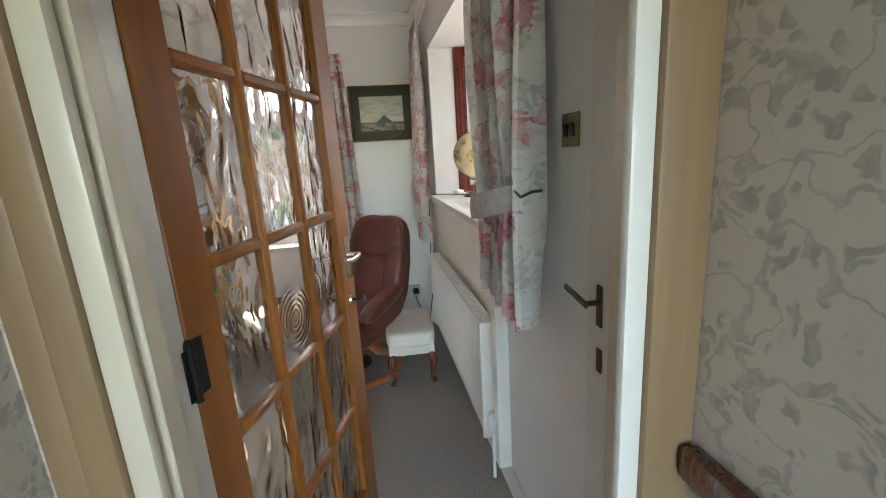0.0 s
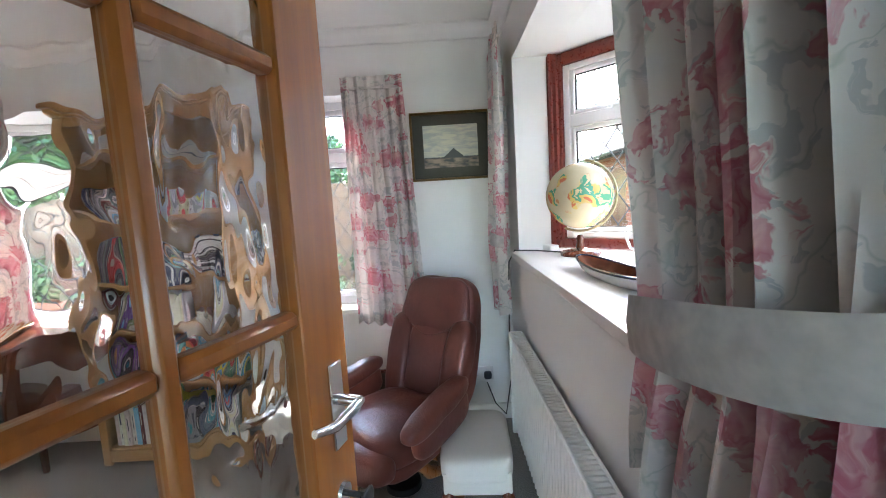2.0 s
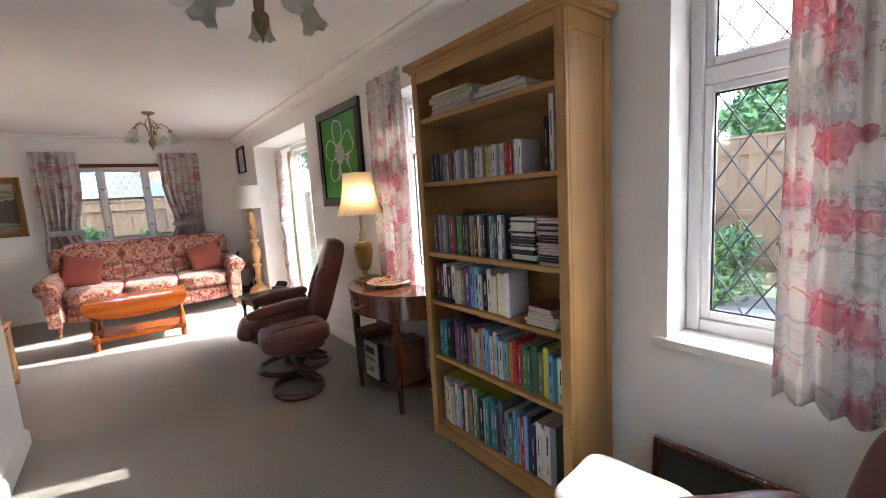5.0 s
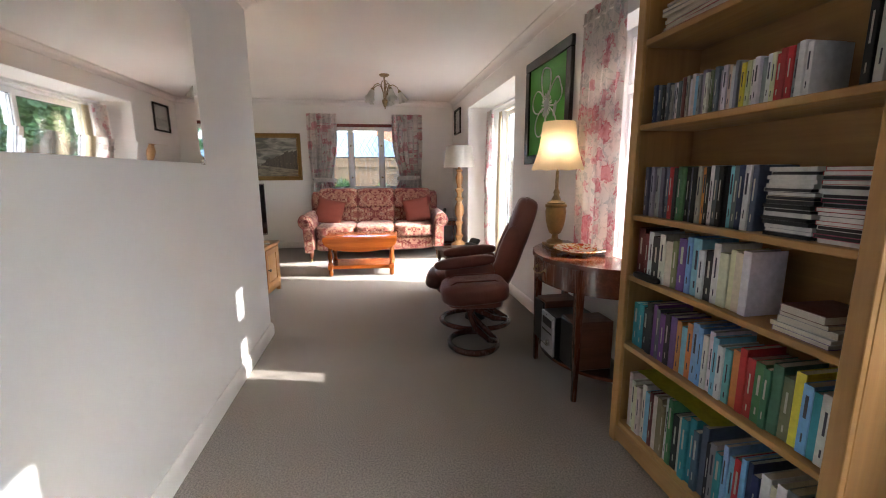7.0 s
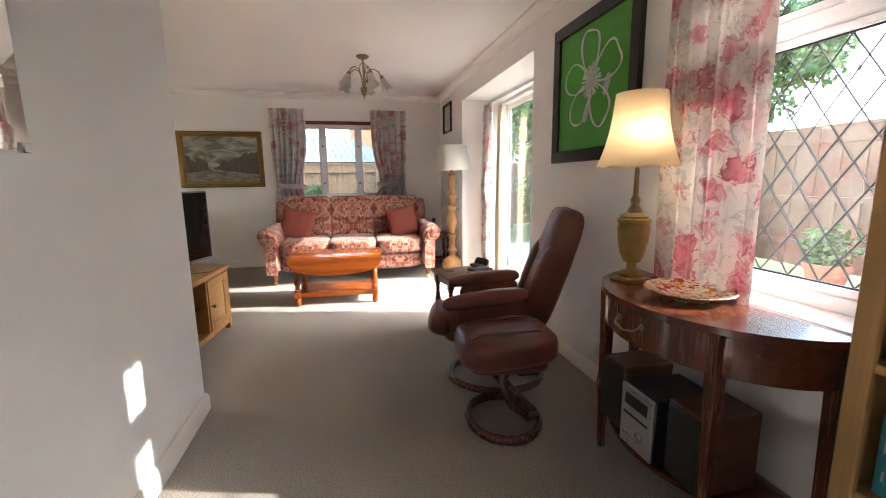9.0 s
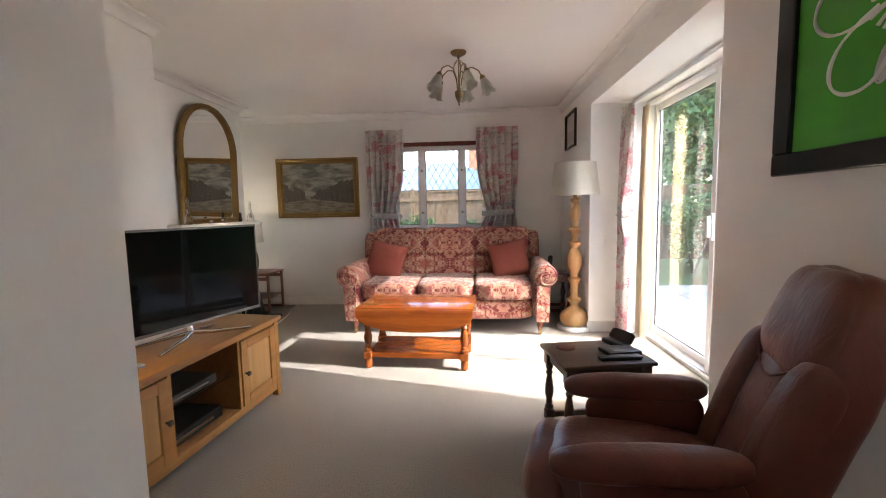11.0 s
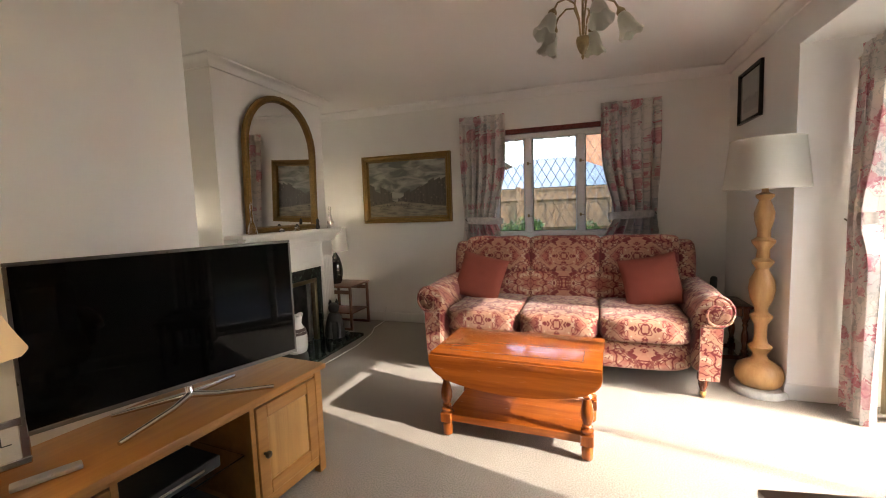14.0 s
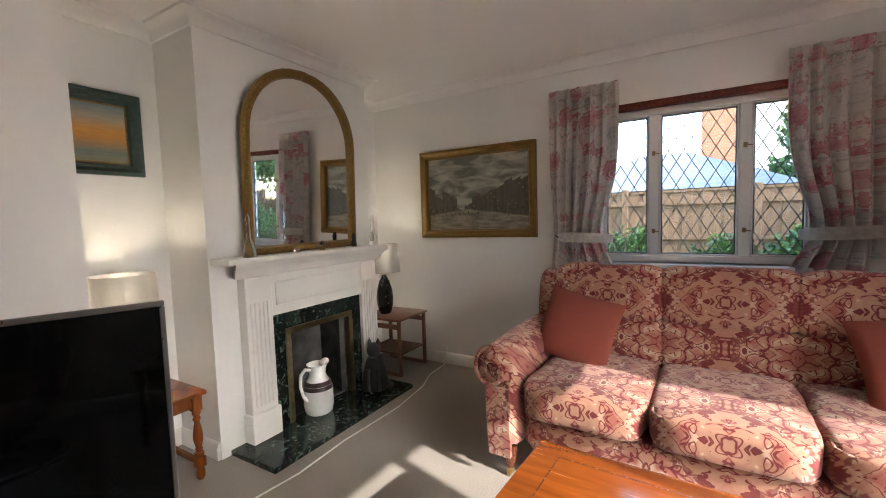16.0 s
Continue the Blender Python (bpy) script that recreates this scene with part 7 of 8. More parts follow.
def water_jug():
    c = thing("jug", "large white enamel jug with a dark band on the hearth", "jug", pose(-6.26, -0.25, 0.0315, 0, 0, 90))
    part("body", lathe([(0.075, 0), (0.088, 0.012), (0.097, 0.06), (0.095, 0.15), (0.088, 0.19), (0.062, 0.235), (0.052, 0.26), (0.055, 0.29), (0.068, 0.325), (0.062, 0.322), (0.048, 0.285), (0.046, 0.26)], 36), M_PORC, c, "glazed white body")
    part("band", lathe([(0.096, 0.165), (0.0935, 0.172), (0.081, 0.212), (0.0755, 0.2185)], 36, cap=False), M_DARKBAND, c, "dark decorated band")
    part("spout", turn(cushion(0.028, 0.035, 0.02, 2.5, 6), pose(0, 0.06, 0.318, 20)), M_PORC, c)
    part("handle", tube([(0, -0.062, 0.30), (0, -0.10, 0.315), (0, -0.135, 0.29), (0, -0.142, 0.22), (0, -0.125, 0.15), (0, -0.094, 0.11)], [0.010, 0.011, 0.011, 0.010, 0.010, 0.012], 10), M_PORC, c, "looped handle")


M_DARKBAND = plain("dark_band", (0.05, 0.025, 0.02), 0.3, 0, 40, 0.6)
water_jug()


def cat_statue():
    bms = [lathe([(0.075, 0), (0.08, 0.03), (0.07, 0.10), (0.055, 0.16), (0.04, 0.19)], 20), cushion(0.042, 0.046, 0.042, 2.2, 6, (0, -0.01, 0.235))]
    for s in (-1, 1):
        bms.append(lathe([(0.016, 0.262), (0.010, 0.285), (0.001, 0.305)], 8, s * 0.025, 0.0))
        bms.append(tube([(s * 0.03, -0.05, 0.13), (s * 0.032, -0.07, 0.06), (s * 0.032, -0.085, 0.01)], [0.018, 0.015, 0.018], 8))
    bms.append(tube([(0.06, 0.04, 0.02), (0.10, 0.0, 0.018), (0.09, -0.05, 0.016)], [0.016, 0.014, 0.010], 8))
    solid("cat_statue", join(*bms), M_CATGREY, "dark grey stoneware seated cat statue on the hearth", "statue", m=pose(-6.74, -0.17, 0.0315, 0, 0, 120) @ Matrix.Scale(1.25, 4))


cat_statue()

# ---- east end: radiator, globe, sill things ----
def radiator():
    c = thing("radiator", "white panel radiator below the deep window sill", "radiator", pose(0.44, 2.86, 0.185, 0, 0, -90))
    L, H = 1.30, 0.53
    bm = bmesh.new()
    n = 34
    prof = []
    for k in range(n):
        x = 0.02 + (L - 0.04) * k / n
        w = (L - 0.04) / n
        prof += [(x, -0.062), (x + w * 0.3, -0.062), (x + w * 0.42, -0.056), (x + w * 0.88, -0.056)]
    prof += [(L - 0.02, -0.062), (L - 0.02, -0.050), (0.02, -0.050)]
    slab(prof, 0.03, H - 0.03, bm=bm)
    part("front_panel", bm, M_TRIM, c, "ribbed white steel panel", smooth=False)
    part("back_panel", box(0.02, L - 0.02, -0.018, -0.008, 0.03, H - 0.03, 0.003), M_TRIM, c)
    part("end_cap", box(0, 0.02, -0.075, -0.008, 0, H, 0.006, 2), M_TRIM, c)
    part("end_cap", box(L - 0.02, L, -0.075, -0.008, 0, H, 0.006, 2), M_TRIM, c)
    part("top_grille", join(box(0.02, L - 0.02, -0.075, -0.066, H - 0.012, H, 0.002), box(0.02, L - 0.02, -0.018, -0.008, H - 0.012, H, 0.002), *(box(0.03 + k * 0.0205, 0.042 + k * 0.0205, -0.066, -0.018, H - 0.008, H - 0.003) for k in range(61))), M_TRIM, c, "slotted top grille", smooth=False)
    v = part("valve", lathe([(0.018, 0), (0.022, 0.01), (0.022, 0.06), (0.018, 0.07), (0.006, 0.075)], 16, L + 0.03, -0.04, 0.06), M_WPLAST, c, "white thermostatic valve")
    part("pipe", tube([(L + 0.03, -0.04, 0.06), (L + 0.03, -0.04, -0.17)], 0.0075, 8), M_TRIM, v)
    part("hook_bracket", box(0.25, 0.29, -0.008, 0.021, 0.1, 0.4), M_TRIM, c)
    part("hook_bracket", box(L - 0.29, L - 0.25, -0.008, 0.021, 0.1, 0.4), M_TRIM, c)


radiator()
_t = thing("pipe_cover", "white boxed pipe cover running down the wall", "pipe cover", pose(0.455, 1.50, 0))
part("cover", box(-0.05, 0.004, -0.028, 0.028, 0.10, 1.03, 0.003), M_TRIM, _t)


def globe():
    c = thing("globe", "antique-style world globe on a dark wooden stand", "globe", pose(0.675, 2.675, 1.1055, 0, 0, -28))
    part("base", lathe([(0.085, 0), (0.087, 0.008), (0.078, 0.02), (0.05, 0.026), (0.02, 0.034), (0.014, 0.06), (0.018, 0.075), (0.01, 0.09)], 32), M_MAHOG, c, "dark turned wooden base")
    R, cz = 0.142, 0.262
    g = bmesh.new()
    bmesh.ops.create_uvsphere(g, u_segments=48, v_segments=28, radius=R)
    part("sphere", g, M_GLOBE, c, "cream printed world map", m=pose(0, 0, cz, 0, 23))
    ring = [((R + 0.012) * math.sin(radians(a)), 0, cz + (R + 0.012) * math.cos(radians(a))) for a in range(10, 206, 5)]
    mer = part("meridian", tube(ring, 0.0055, 8), M_OLDBRASS, c, "aged brass meridian arc")
    part("pivot", tube([(R * math.sin(radians(23)), 0, cz + R * math.cos(radians(23))), ((R + 0.02) * math.sin(radians(23)), 0, cz + (R + 0.02) * math.cos(radians(23)))], 0.006, 8), M_OLDBRASS, mer)


M_GLOBE = Mat("globe_map", 0.25)
_v = M_GLOBE.coords()
_land = M_GLOBE.ramp(M_GLOBE.noise(_v, 6.5, 6, 0.3), (0.51, 0.0), (0.53, 1.0))
_nat = M_GLOBE.voronoi(_v, 26, out="Color")
_h = M_GLOBE.ramp(M_GLOBE.noise(_v, 15, 3, 0.6), (0.3, 0.0), (0.7, 1.0))
_lc = M_GLOBE.ramp(_h, (0.0, (0.55, 0.16, 0.07)), (0.25, (0.60, 0.42, 0.12)), (0.5, (0.10, 0.30, 0.17)), (0.7, (0.62, 0.48, 0.26)), (0.88, (0.50, 0.24, 0.10)), sharp=True)
M_GLOBE.colour(M_GLOBE.mix(_land, M_GLOBE.mix(M_GLOBE.noise(_v, 18, 4), (0.62, 0.53, 0.34), (0.50, 0.40, 0.22)), _lc))
globe()


def sill_jug():
    c = thing("jug", "small white porcelain jug with blue and green pattern", "jug", pose(0.82, 2.33, 1.1055, 0, 0, -30))
    part("body", lathe([(0.03, 0), (0.034, 0.01), (0.045, 0.04), (0.05, 0.07), (0.046, 0.10), (0.043, 0.125), (0.05, 0.15), (0.046, 0.15), (0.039, 0.125)], 28), M_CHINA, c, "printed porcelain body")
    part("handle", tube([(-0.045, 0, 0.14), (-0.075, 0, 0.135), (-0.085, 0, 0.10), (-0.07, 0, 0.06), (-0.047, 0, 0.05)], 0.006, 8), M_PORC, c)
    part("spout", turn(cushion(0.02, 0.016, 0.014, 2.4, 6), pose(0.048, 0, 0.145, 0, -25)), M_PORC, c)


M_CHINA = Mat("printed_china", 0.15)
_v = M_CHINA.coords()
_m = M_CHINA.ramp(M_CHINA.noise(_v, 42, 4, 1.0), (0.50, 0.0), (0.57, 0.8))
M_CHINA.colour(M_CHINA.mix(_m, (0.62, 0.63, 0.52), M_CHINA.ramp(M_CHINA.noise(_v, 14, 2), (0.4, (0.16, 0.22, 0.32)), (0.55, (0.12, 0.22, 0.16)), (0.66, (0.40, 0.36, 0.20)))))
sill_jug()


def boat_dish():
    c = thing("dish", "long oval white dish with a brown painted inside", "dish", pose(0.59, 2.10, 1.1055, 0, 0, 93))
    def oval(n=40, k=1.0):
        return [(0.27 * k * math.cos(a), 0.062 * k * math.sin(a)) for a in (2 * math.pi * j / n for j in range(n))]
    bm, rows = bmesh.new(), []
    for k, z in ((0.72, 0.0), (0.86, 0.012), (1.0, 0.034), (0.97, 0.034)):
        rows.append([bm.verts.new((x, y, z + 0.010 * (x / 0.27) ** 2 * (z > 0.02))) for x, y in oval(40, k)])
    for p, q in zip(rows, rows[1:]):
        for j in range(40):
            bm.faces.new((p[j], p[(j + 1) % 40], q[(j + 1) % 40], q[j]))
    bm.faces.new(rows[0][::-1])
    part("shell", bm, M_PORC, c, "white glazed outside")
    bm, rows = bmesh.new(), []
    for k, z in ((0.97, 0.0335), (0.85, 0.016), (0.7, 0.006)):
        rows.append([bm.verts.new((x, y, z + 0.010 * (x / 0.27) ** 2 * (z > 0.02))) for x, y in oval(40, k)])
    for p, q in zip(rows, rows[1:]):
        for j in range(40):
            bm.faces.new((p[j], p[(j + 1) % 40], q[(j + 1) % 40], q[j]))
    bm.faces.new(rows[-1])
    part("rim", tube([(x, y, 0.0345 + 0.010 * (x / 0.27) ** 2) for x, y in oval(40, 0.985)], 0.004, 6, True), M_RIM, c, "dark blue glazed rim")
    part("inside", bm, M_DISHIN, c, "red-brown glazed inside")


M_RIM = plain("navy_glaze", (0.015, 0.02, 0.05), 0.15, 0, 40, 0.1)
M_DISHIN = plain("brown_glaze", (0.24, 0.075, 0.035), 0.15, 0, 18, 0.5)
boat_dish()


def plate(x, y, z):
    c = thing("plate", "painted ceramic plate with red pattern on the console table", "plate", pose(x, y, z))
    part("dish", lathe([(0.075, 0), (0.08, 0.006), (0.115, 0.02), (0.15, 0.034), (0.148, 0.037), (0.11, 0.026), (0.075, 0.012), (0.0, 0.011)], 40), M_PLATE, c)


M_PLATE = Mat("painted_plate", 0.18)
_v = M_PLATE.coords()
M_PLATE.colour(M_PLATE.mix(M_PLATE.ramp(M_PLATE.noise(_v, 26, 3, 2.0), (0.50, 0.0), (0.54, 1.0)), (0.68, 0.62, 0.50), M_PLATE.ramp(M_PLATE.noise(_v, 18, 2), (0.45, (0.45, 0.06, 0.04)), (0.6, (0.55, 0.28, 0.05)))))
plate(-2.50, 3.15, 0.7555)
_k = thing("photo_frame", "small silver clock frame beside the lamp", "photo frame", pose(-3.945, 0.575, 0.526, -10, 0, 160))
part("frame", join(box(-0.06, 0.06, -0.008, 0.008, 0, 0.022, 0.003), box(-0.06, 0.06, -0.008, 0.008, 0.118, 0.14, 0.003), box(-0.06, -0.038, -0.008, 0.008, 0.022, 0.118, 0.003), box(0.038, 0.06, -0.008, 0.008, 0.022, 0.118, 0.003)), M_CHROME, _k, "bevelled silver border")
part("dial", box(-0.038, 0.038, -0.004, 0.004, 0.022, 0.118), M_MOUNTW, _k, "pale clock dial", smooth=False)
part("clock_hand", join(box(-0.0015, 0.0015, -0.006, -0.004, 0.07, 0.105), box(0, 0.022, -0.006, -0.004, 0.0685, 0.0715)), M_BLACK, _k, smooth=False)


# ---- wall fittings ----
def light_switch():
    c = thing("light_switch", "antique brass double light switch on the wall", "light switch", pose(0.4595, 0.985, 1.419, 0, 0, -90) @ Matrix.Scale(0.85, 4))
    part("plate", box(-0.048, 0.048, -0.006, 0, -0.045, 0.045, 0.002, 2), M_OLDBRASS, c, "rope-edged brass plate")
    for x in (-0.018, 0.018):
        part("rocker", turn(box(-0.011, 0.011, -0.006, 0.004, -0.018, 0.018, 0.002), pose(x, -0.006, 0, 12)), M_BLACK, c, "dark rocker")
    for x in (-0.038, 0.038):
        part("screw", turn(lathe([(0.004, 0), (0.003, 0.002)], 10), pose(x, -0.006, 0, 90)), M_BRASS, c)


light_switch()


def socket(m, plug):
    c = thing("wall_socket", "white plastic double wall socket above the skirting", "wall socket", m, "wall sockets")
    part("plate", box(-0.073, 0.073, -0.010, 0, -0.043, 0.043, 0.003, 2), M_WPLAST, c)
    for x in (-0.036, 0.036):
        part("rocker", turn(box(-0.007, 0.007, -0.004, 0.003, -0.01, 0.01, 0.001), pose(x, -0.010, 0.026, 8)), M_WPLAST, c)
        part("pin_hole", join(box(x - 0.002, x + 0.002, -0.0105, -0.0095, 0.002, 0.010), box(x - 0.011, x - 0.006, -0.0105, -0.0095, -0.016, -0.013), box(x + 0.006, x + 0.011, -0.0105, -0.0095, -0.016, -0.013)), M_BLACK, c, smooth=False)
    if plug:
        part("plug", join(cushion(0.024, 0.016, 0.024, 4, 5, (0.036, -0.026, -0.006))), M_BLACK if plug == "black" else M_WPLAST, c, "fitted plug")


socket(pose(0.255, 3.349, 0.30), "black")
socket(pose(-3.28, 3.349, 0.20), "white")
for label, mt, pts, r in (
    ("white flex trailing over the carpet to the corner lamp", M_WPLAST, [(-7.495, 0.02, 0.16), (-7.42, 0.03, 0.02), (-7.2, 0.02, 0.006), (-6.98, 0.10, 0.006), (-6.6, 0.15, 0.006), (-6.1, 0.13, 0.006), (-5.75, 0.15, 0.006), (-5.5, 0.12, 0.006), (-5.3, 0.2, 0.006), (-5.05, 0.33, 0.006)], 0.0045),
    ("black flex hanging from the window sill to the socket", M_BLACK, [(0.62, 2.78, 1.11), (0.52, 2.90, 1.11), (0.425, 2.935, 1.112), (0.397, 2.96, 1.05), (0.40, 3.06, 0.7), (0.41, 3.1, 0.4), (0.38, 3.2, 0.1), (0.33, 3.3, 0.12), (0.285, 3.32, 0.25)], 0.0035),
    ("black flex running along the skirting", M_BLACK, [(-3.24, 3.32, 0.19), (-3.2, 3.27, 0.06), (-3.1, 3.22, 0.006), (-2.95, 3.18, 0.006), (-2.85, 3.26, 0.006), (-2.80, 3.32, 0.10), (-2.80, 3.335, 0.5), (-2.80, 3.335, 0.74), (-2.80, 3.2, 0.76)], 0.0035),
):
    solid("cable", tube(pts, r, 8), mt, label, "cable", "flexes")
_i = thing("flex_switch", "small black inline switch on the hanging flex", "flex switch", pose(0.405, 3.08, 0.56))
part("case", cushion(0.010, 0.012, 0.03, 4, 5), M_BLACK, _i)
_a = thing("adaptor", "white plastic power adaptor lying on the sill", "adaptor", pose(0.60, 2.90, 1.1055, 0, 0, 20))
part("case", box(-0.025, 0.025, -0.035, 0.035, 0, 0.028, 0.005, 2), M_WPLAST, _a)


# ---- outdoors ----
M_GRASS = Mat("lawn", 0.9)
_v = M_GRASS.coords()
M_GRASS.colour(M_GRASS.mix(M_GRASS.noise(_v, 3, 5), (0.05, 0.10, 0.025), (0.10, 0.15, 0.045))).bump(M_GRASS.noise(_v, 90, 3), 0.6, 0.02)
M_FENCE = wood("weathered_fence", (0.22, 0.135, 0.07), (0.14, 0.08, 0.04), 0.8, (12, 12, 2), 0, 0.5)
M_SLAB = plain("paving_stone", (0.36, 0.33, 0.29), 0.85, 0, 8, 0.3, 0.3)
M_LEAF = Mat("shrub_leaves", 0.55)
M_LEAF.colour(M_LEAF.ramp(M_LEAF.n.new("ShaderNodeNewGeometry").outputs["Random Per Island"], (0.0, (0.025, 0.065, 0.018)), (0.5, (0.06, 0.13, 0.03)), (1.0, (0.13, 0.22, 0.05))))
M_BARK = plain("bark", (0.10, 0.075, 0.055), 0.9, 0, 20, 0.5, 0.6)
M_BRICK = plain("red_brick", (0.34, 0.125, 0.07), 0.85, 0, 14, 0.35, 0.3)
_mix = M_BRICK.mix(M_BRICK.math("MULTIPLY", M_BRICK.random(), 0.7), (0.36, 0.14, 0.075), (0.44, 0.26, 0.15))
M_BRICK.colour(M_BRICK.mix(M_BRICK.noise(M_BRICK.coords(), 40, 4), _mix, (0.24, 0.085, 0.05)))
M_MORTAR = plain("mortar", (0.42, 0.38, 0.33), 0.95, 0, 60, 0.25, 0.4)
M_SLATE = plain("slate_roof", (0.12, 0.14, 0.16), 0.7, 0, 12, 0.35, 0.3)
M_TILE = plain("mossy_roof_tile", (0.055, 0.058, 0.045), 0.85, 0, 10, 0.4, 0.4)
M_GDOOR = paint("weathered_white_door", (0.52, 0.52, 0.51), 0.5, 0.1, 0.2)
M_RENDER = paint("white_render", (0.74, 0.73, 0.70), 0.85, 0.1, 0.5)
M_GAZEBO = plain("blue_grey_felt_roof", (0.20, 0.24, 0.27), 0.8, 0, 14, 0.3, 0.2)
M_DARKPANE = Mat("dark_window", 0.08).colour((0.05, 0.06, 0.08))
M_TERRA = plain("terracotta", (0.42, 0.17, 0.08), 0.8, 0, 25, 0.3)

solid("ground", box(-300, 300, -300, 300, -0.4, -0.16), M_GRASS, "rough lawn reaching the distance", "ground", kind="structure", smooth=False)
solid("patio", box(-9.2, 1.7, 3.96, 7.7, -0.17, -0.115), M_MORTAR, "paved patio outside the sliding door", "patio", kind="structure", smooth=False)


def fence(name, m, n, label, height=1.75):
    """Closeboard fence along +x in bays of 1.8 m."""
    c = thing(name, label, "fence", m)
    rng = random.Random(3)
    boards = [box(-0.0, 0.14, 0, 0.016, 0.12, height), ]
    me = mesh_of(boards[0], "board", M_FENCE)
    post = mesh_of(box(-0.05, 0.05, -0.04, 0.06, 0, height + 0.08, 0.008), "post", M_FENCE)
    rail = mesh_of(box(0, 1.8, -0.045, -0.002, 0, 0.07), "rail", M_FENCE)
    for k in range(n):
        for j in range(13):
            b = new("board", me)
            b.parent = c
            b.matrix_basis = pose(k * 1.8 + j * 0.1385, (j % 2) * 0.012, rng.uniform(-0.012, 0.012))
        for z in (0.4, 1.0, height - 0.2):
            b = new("rail", rail)
            b.parent = c
            b.matrix_basis = pose(k * 1.8, 0, z)
        b = new("post", post)
        b.parent = c
        b.matrix_basis = pose(k * 1.8, 0, 0)
        part("capping_rail", box(k * 1.8, k * 1.8 + 1.8, -0.02, 0.045, height + 0.001, height + 0.035), M_FENCE, c, smooth=False)
    return c


fence("fence", pose(-12.0, -4.5, -0.16, 0, 0, 90), 9, "pale weathered closeboard fence beyond the west window")
fence("fence", pose(-12.0, 8.0, -0.16), 9, "weathered closeboard fence along the end of the garden", 1.95)


def leaves(bm, rng, centre, radius, count, size):
    """Small folded leaf quads scattered through an uneven clump."""
    for _ in range(count):
        d = Vector((rng.gauss(0, 1), rng.gauss(0, 1), rng.gauss(0, 1))).normalized()
        p = Vector(centre) + d * radius * (rng.random() ** 0.45) * (0.75 + 0.5 * noise.noise(d * 2.3 + Vector(centre)))
        a = Vector((rng.gauss(0, 1), rng.gauss(0, 1), rng.gauss(0, 1))).normalized()
        b = a.orthogonal().normalized()
        s = size * rng.uniform(0.6, 1.3)
        vs = [bm.verts.new(p + q) for q in (-a * s, b * s * 0.45, a * s, -b * s * 0.45)]
        bm.faces.new(vs)
    return bm


def shrub(x, y, h, r, seed, label, flowers=False):
    rng = random.Random(seed)
    c = thing("shrub", label, "shrub", pose(x, y, -0.16), "garden shrubs")
    stems = [tube([(0, 0, 0), (0.3 * r * math.cos(a), 0.3 * r * math.sin(a), h * 0.4), (0.6 * r * math.cos(a), 0.6 * r * math.sin(a), h * 0.75)], [0.02, 0.014, 0.006], 6) for a in (rng.uniform(0, 6.28) for _ in range(6))]
    part("stems", join(*stems), M_BARK, c)
    bm = bmesh.new()
    for _ in range(9):
        a, q = rng.uniform(0, 6.28), rng.uniform(0.1, 0.75)
        leaves(bm, rng, (q * r * math.cos(a), q * r * math.sin(a), h * rng.uniform(0.3, 0.85)), r * rng.uniform(0.35, 0.6), 260, 0.045)
    part("crown", bm, M_LEAF, c, "loose green leaves", smooth=False)


def tree(x, y, h, r, seed, label, count=700):
    rng = random.Random(seed)
    c = thing("tree", label, "tree", pose(x, y, -0.16), "garden trees")
    limbs = [tube([(0, 0, 0), (0.04, 0.02, h * 0.3), (0, 0.05, h * 0.7)], [0.16, 0.12, 0.06], 10)]
    tips = []
    for _ in range(9):
        a, f = rng.uniform(0, 6.28), rng.uniform(0.3, 0.65)
        tip = (r * 0.75 * math.cos(a), r * 0.75 * math.sin(a), h * f + r * rng.uniform(0.3, 0.9))
        limbs.append(tube([(0, 0.02, h * f), (tip[0] * 0.5, tip[1] * 0.5, (h * f + tip[2]) / 2 + 0.1), tip], [0.06, 0.04, 0.012], 6))
        tips.append(tip)
    part("trunk", join(*limbs), M_BARK, c)
    bm = bmesh.new()
    for tip in tips + [(0, 0, h * 0.85), (0.2, 0.1, h), (0.35 * r, -0.3 * r, h * 0.42), (-0.4 * r, -0.2 * r, h * 0.5), (0.1 * r, -0.4 * r, h * 0.6)]:
        leaves(bm, rng, tip, r * rng.uniform(0.45, 0.65), count, 0.085)
    part("crown", bm, M_LEAF, c, "dense green leaves", smooth=False)


for k, (x, y, h, r) in enumerate(((-10.6, 1.2, 1.35, 0.55), (-10.9, 2.3, 1.15, 0.6), (-11.1, 3.3, 1.4, 0.6), (-11.2, 0.0, 0.95, 0.5), (-10.9, 4.6, 1.0, 0.6), (-9.6, 7.2, 1.5, 0.75), (-8.2, 7.5, 1.9, 0.8), (-6.6, 7.5, 1.1, 0.7), (-3.0, 7.5, 1.3, 0.7), (-1.0, 7.45, 1.0, 0.6), (0.6, 7.4, 1.2, 0.7), (-10.7, 6.6, 1.7, 0.8), (-1.9, 7.0, 0.9, 0.5))):
    shrub(x, y, h, r, 40 + k, "leafy green garden shrub in front of the fence")
tree(-16.5, 4.2, 3.6, 1.25, 71, "dense round evergreen tree behind the west fence")
tree(-19.0, -4.5, 4.2, 1.6, 72, "garden tree behind the fence")
tree(-0.6, 13.5, 3.6, 1.3, 73, "garden tree behind the end fence")
tree(-3.0, 11.5, 3.0, 1.2, 77, "garden tree behind the end fence")
tree(-14.6, 8.6, 5.6, 2.0, 74, "tall dark evergreen tree behind the fence", 1500)
tree(-12.0, 9.6, 6.0, 2.0, 75, "tall dark evergreen tree behind the fence", 1500)
tree(-9.4, 10.2, 5.4, 1.8, 76, "tall leafy tree behind the end fence", 1500)


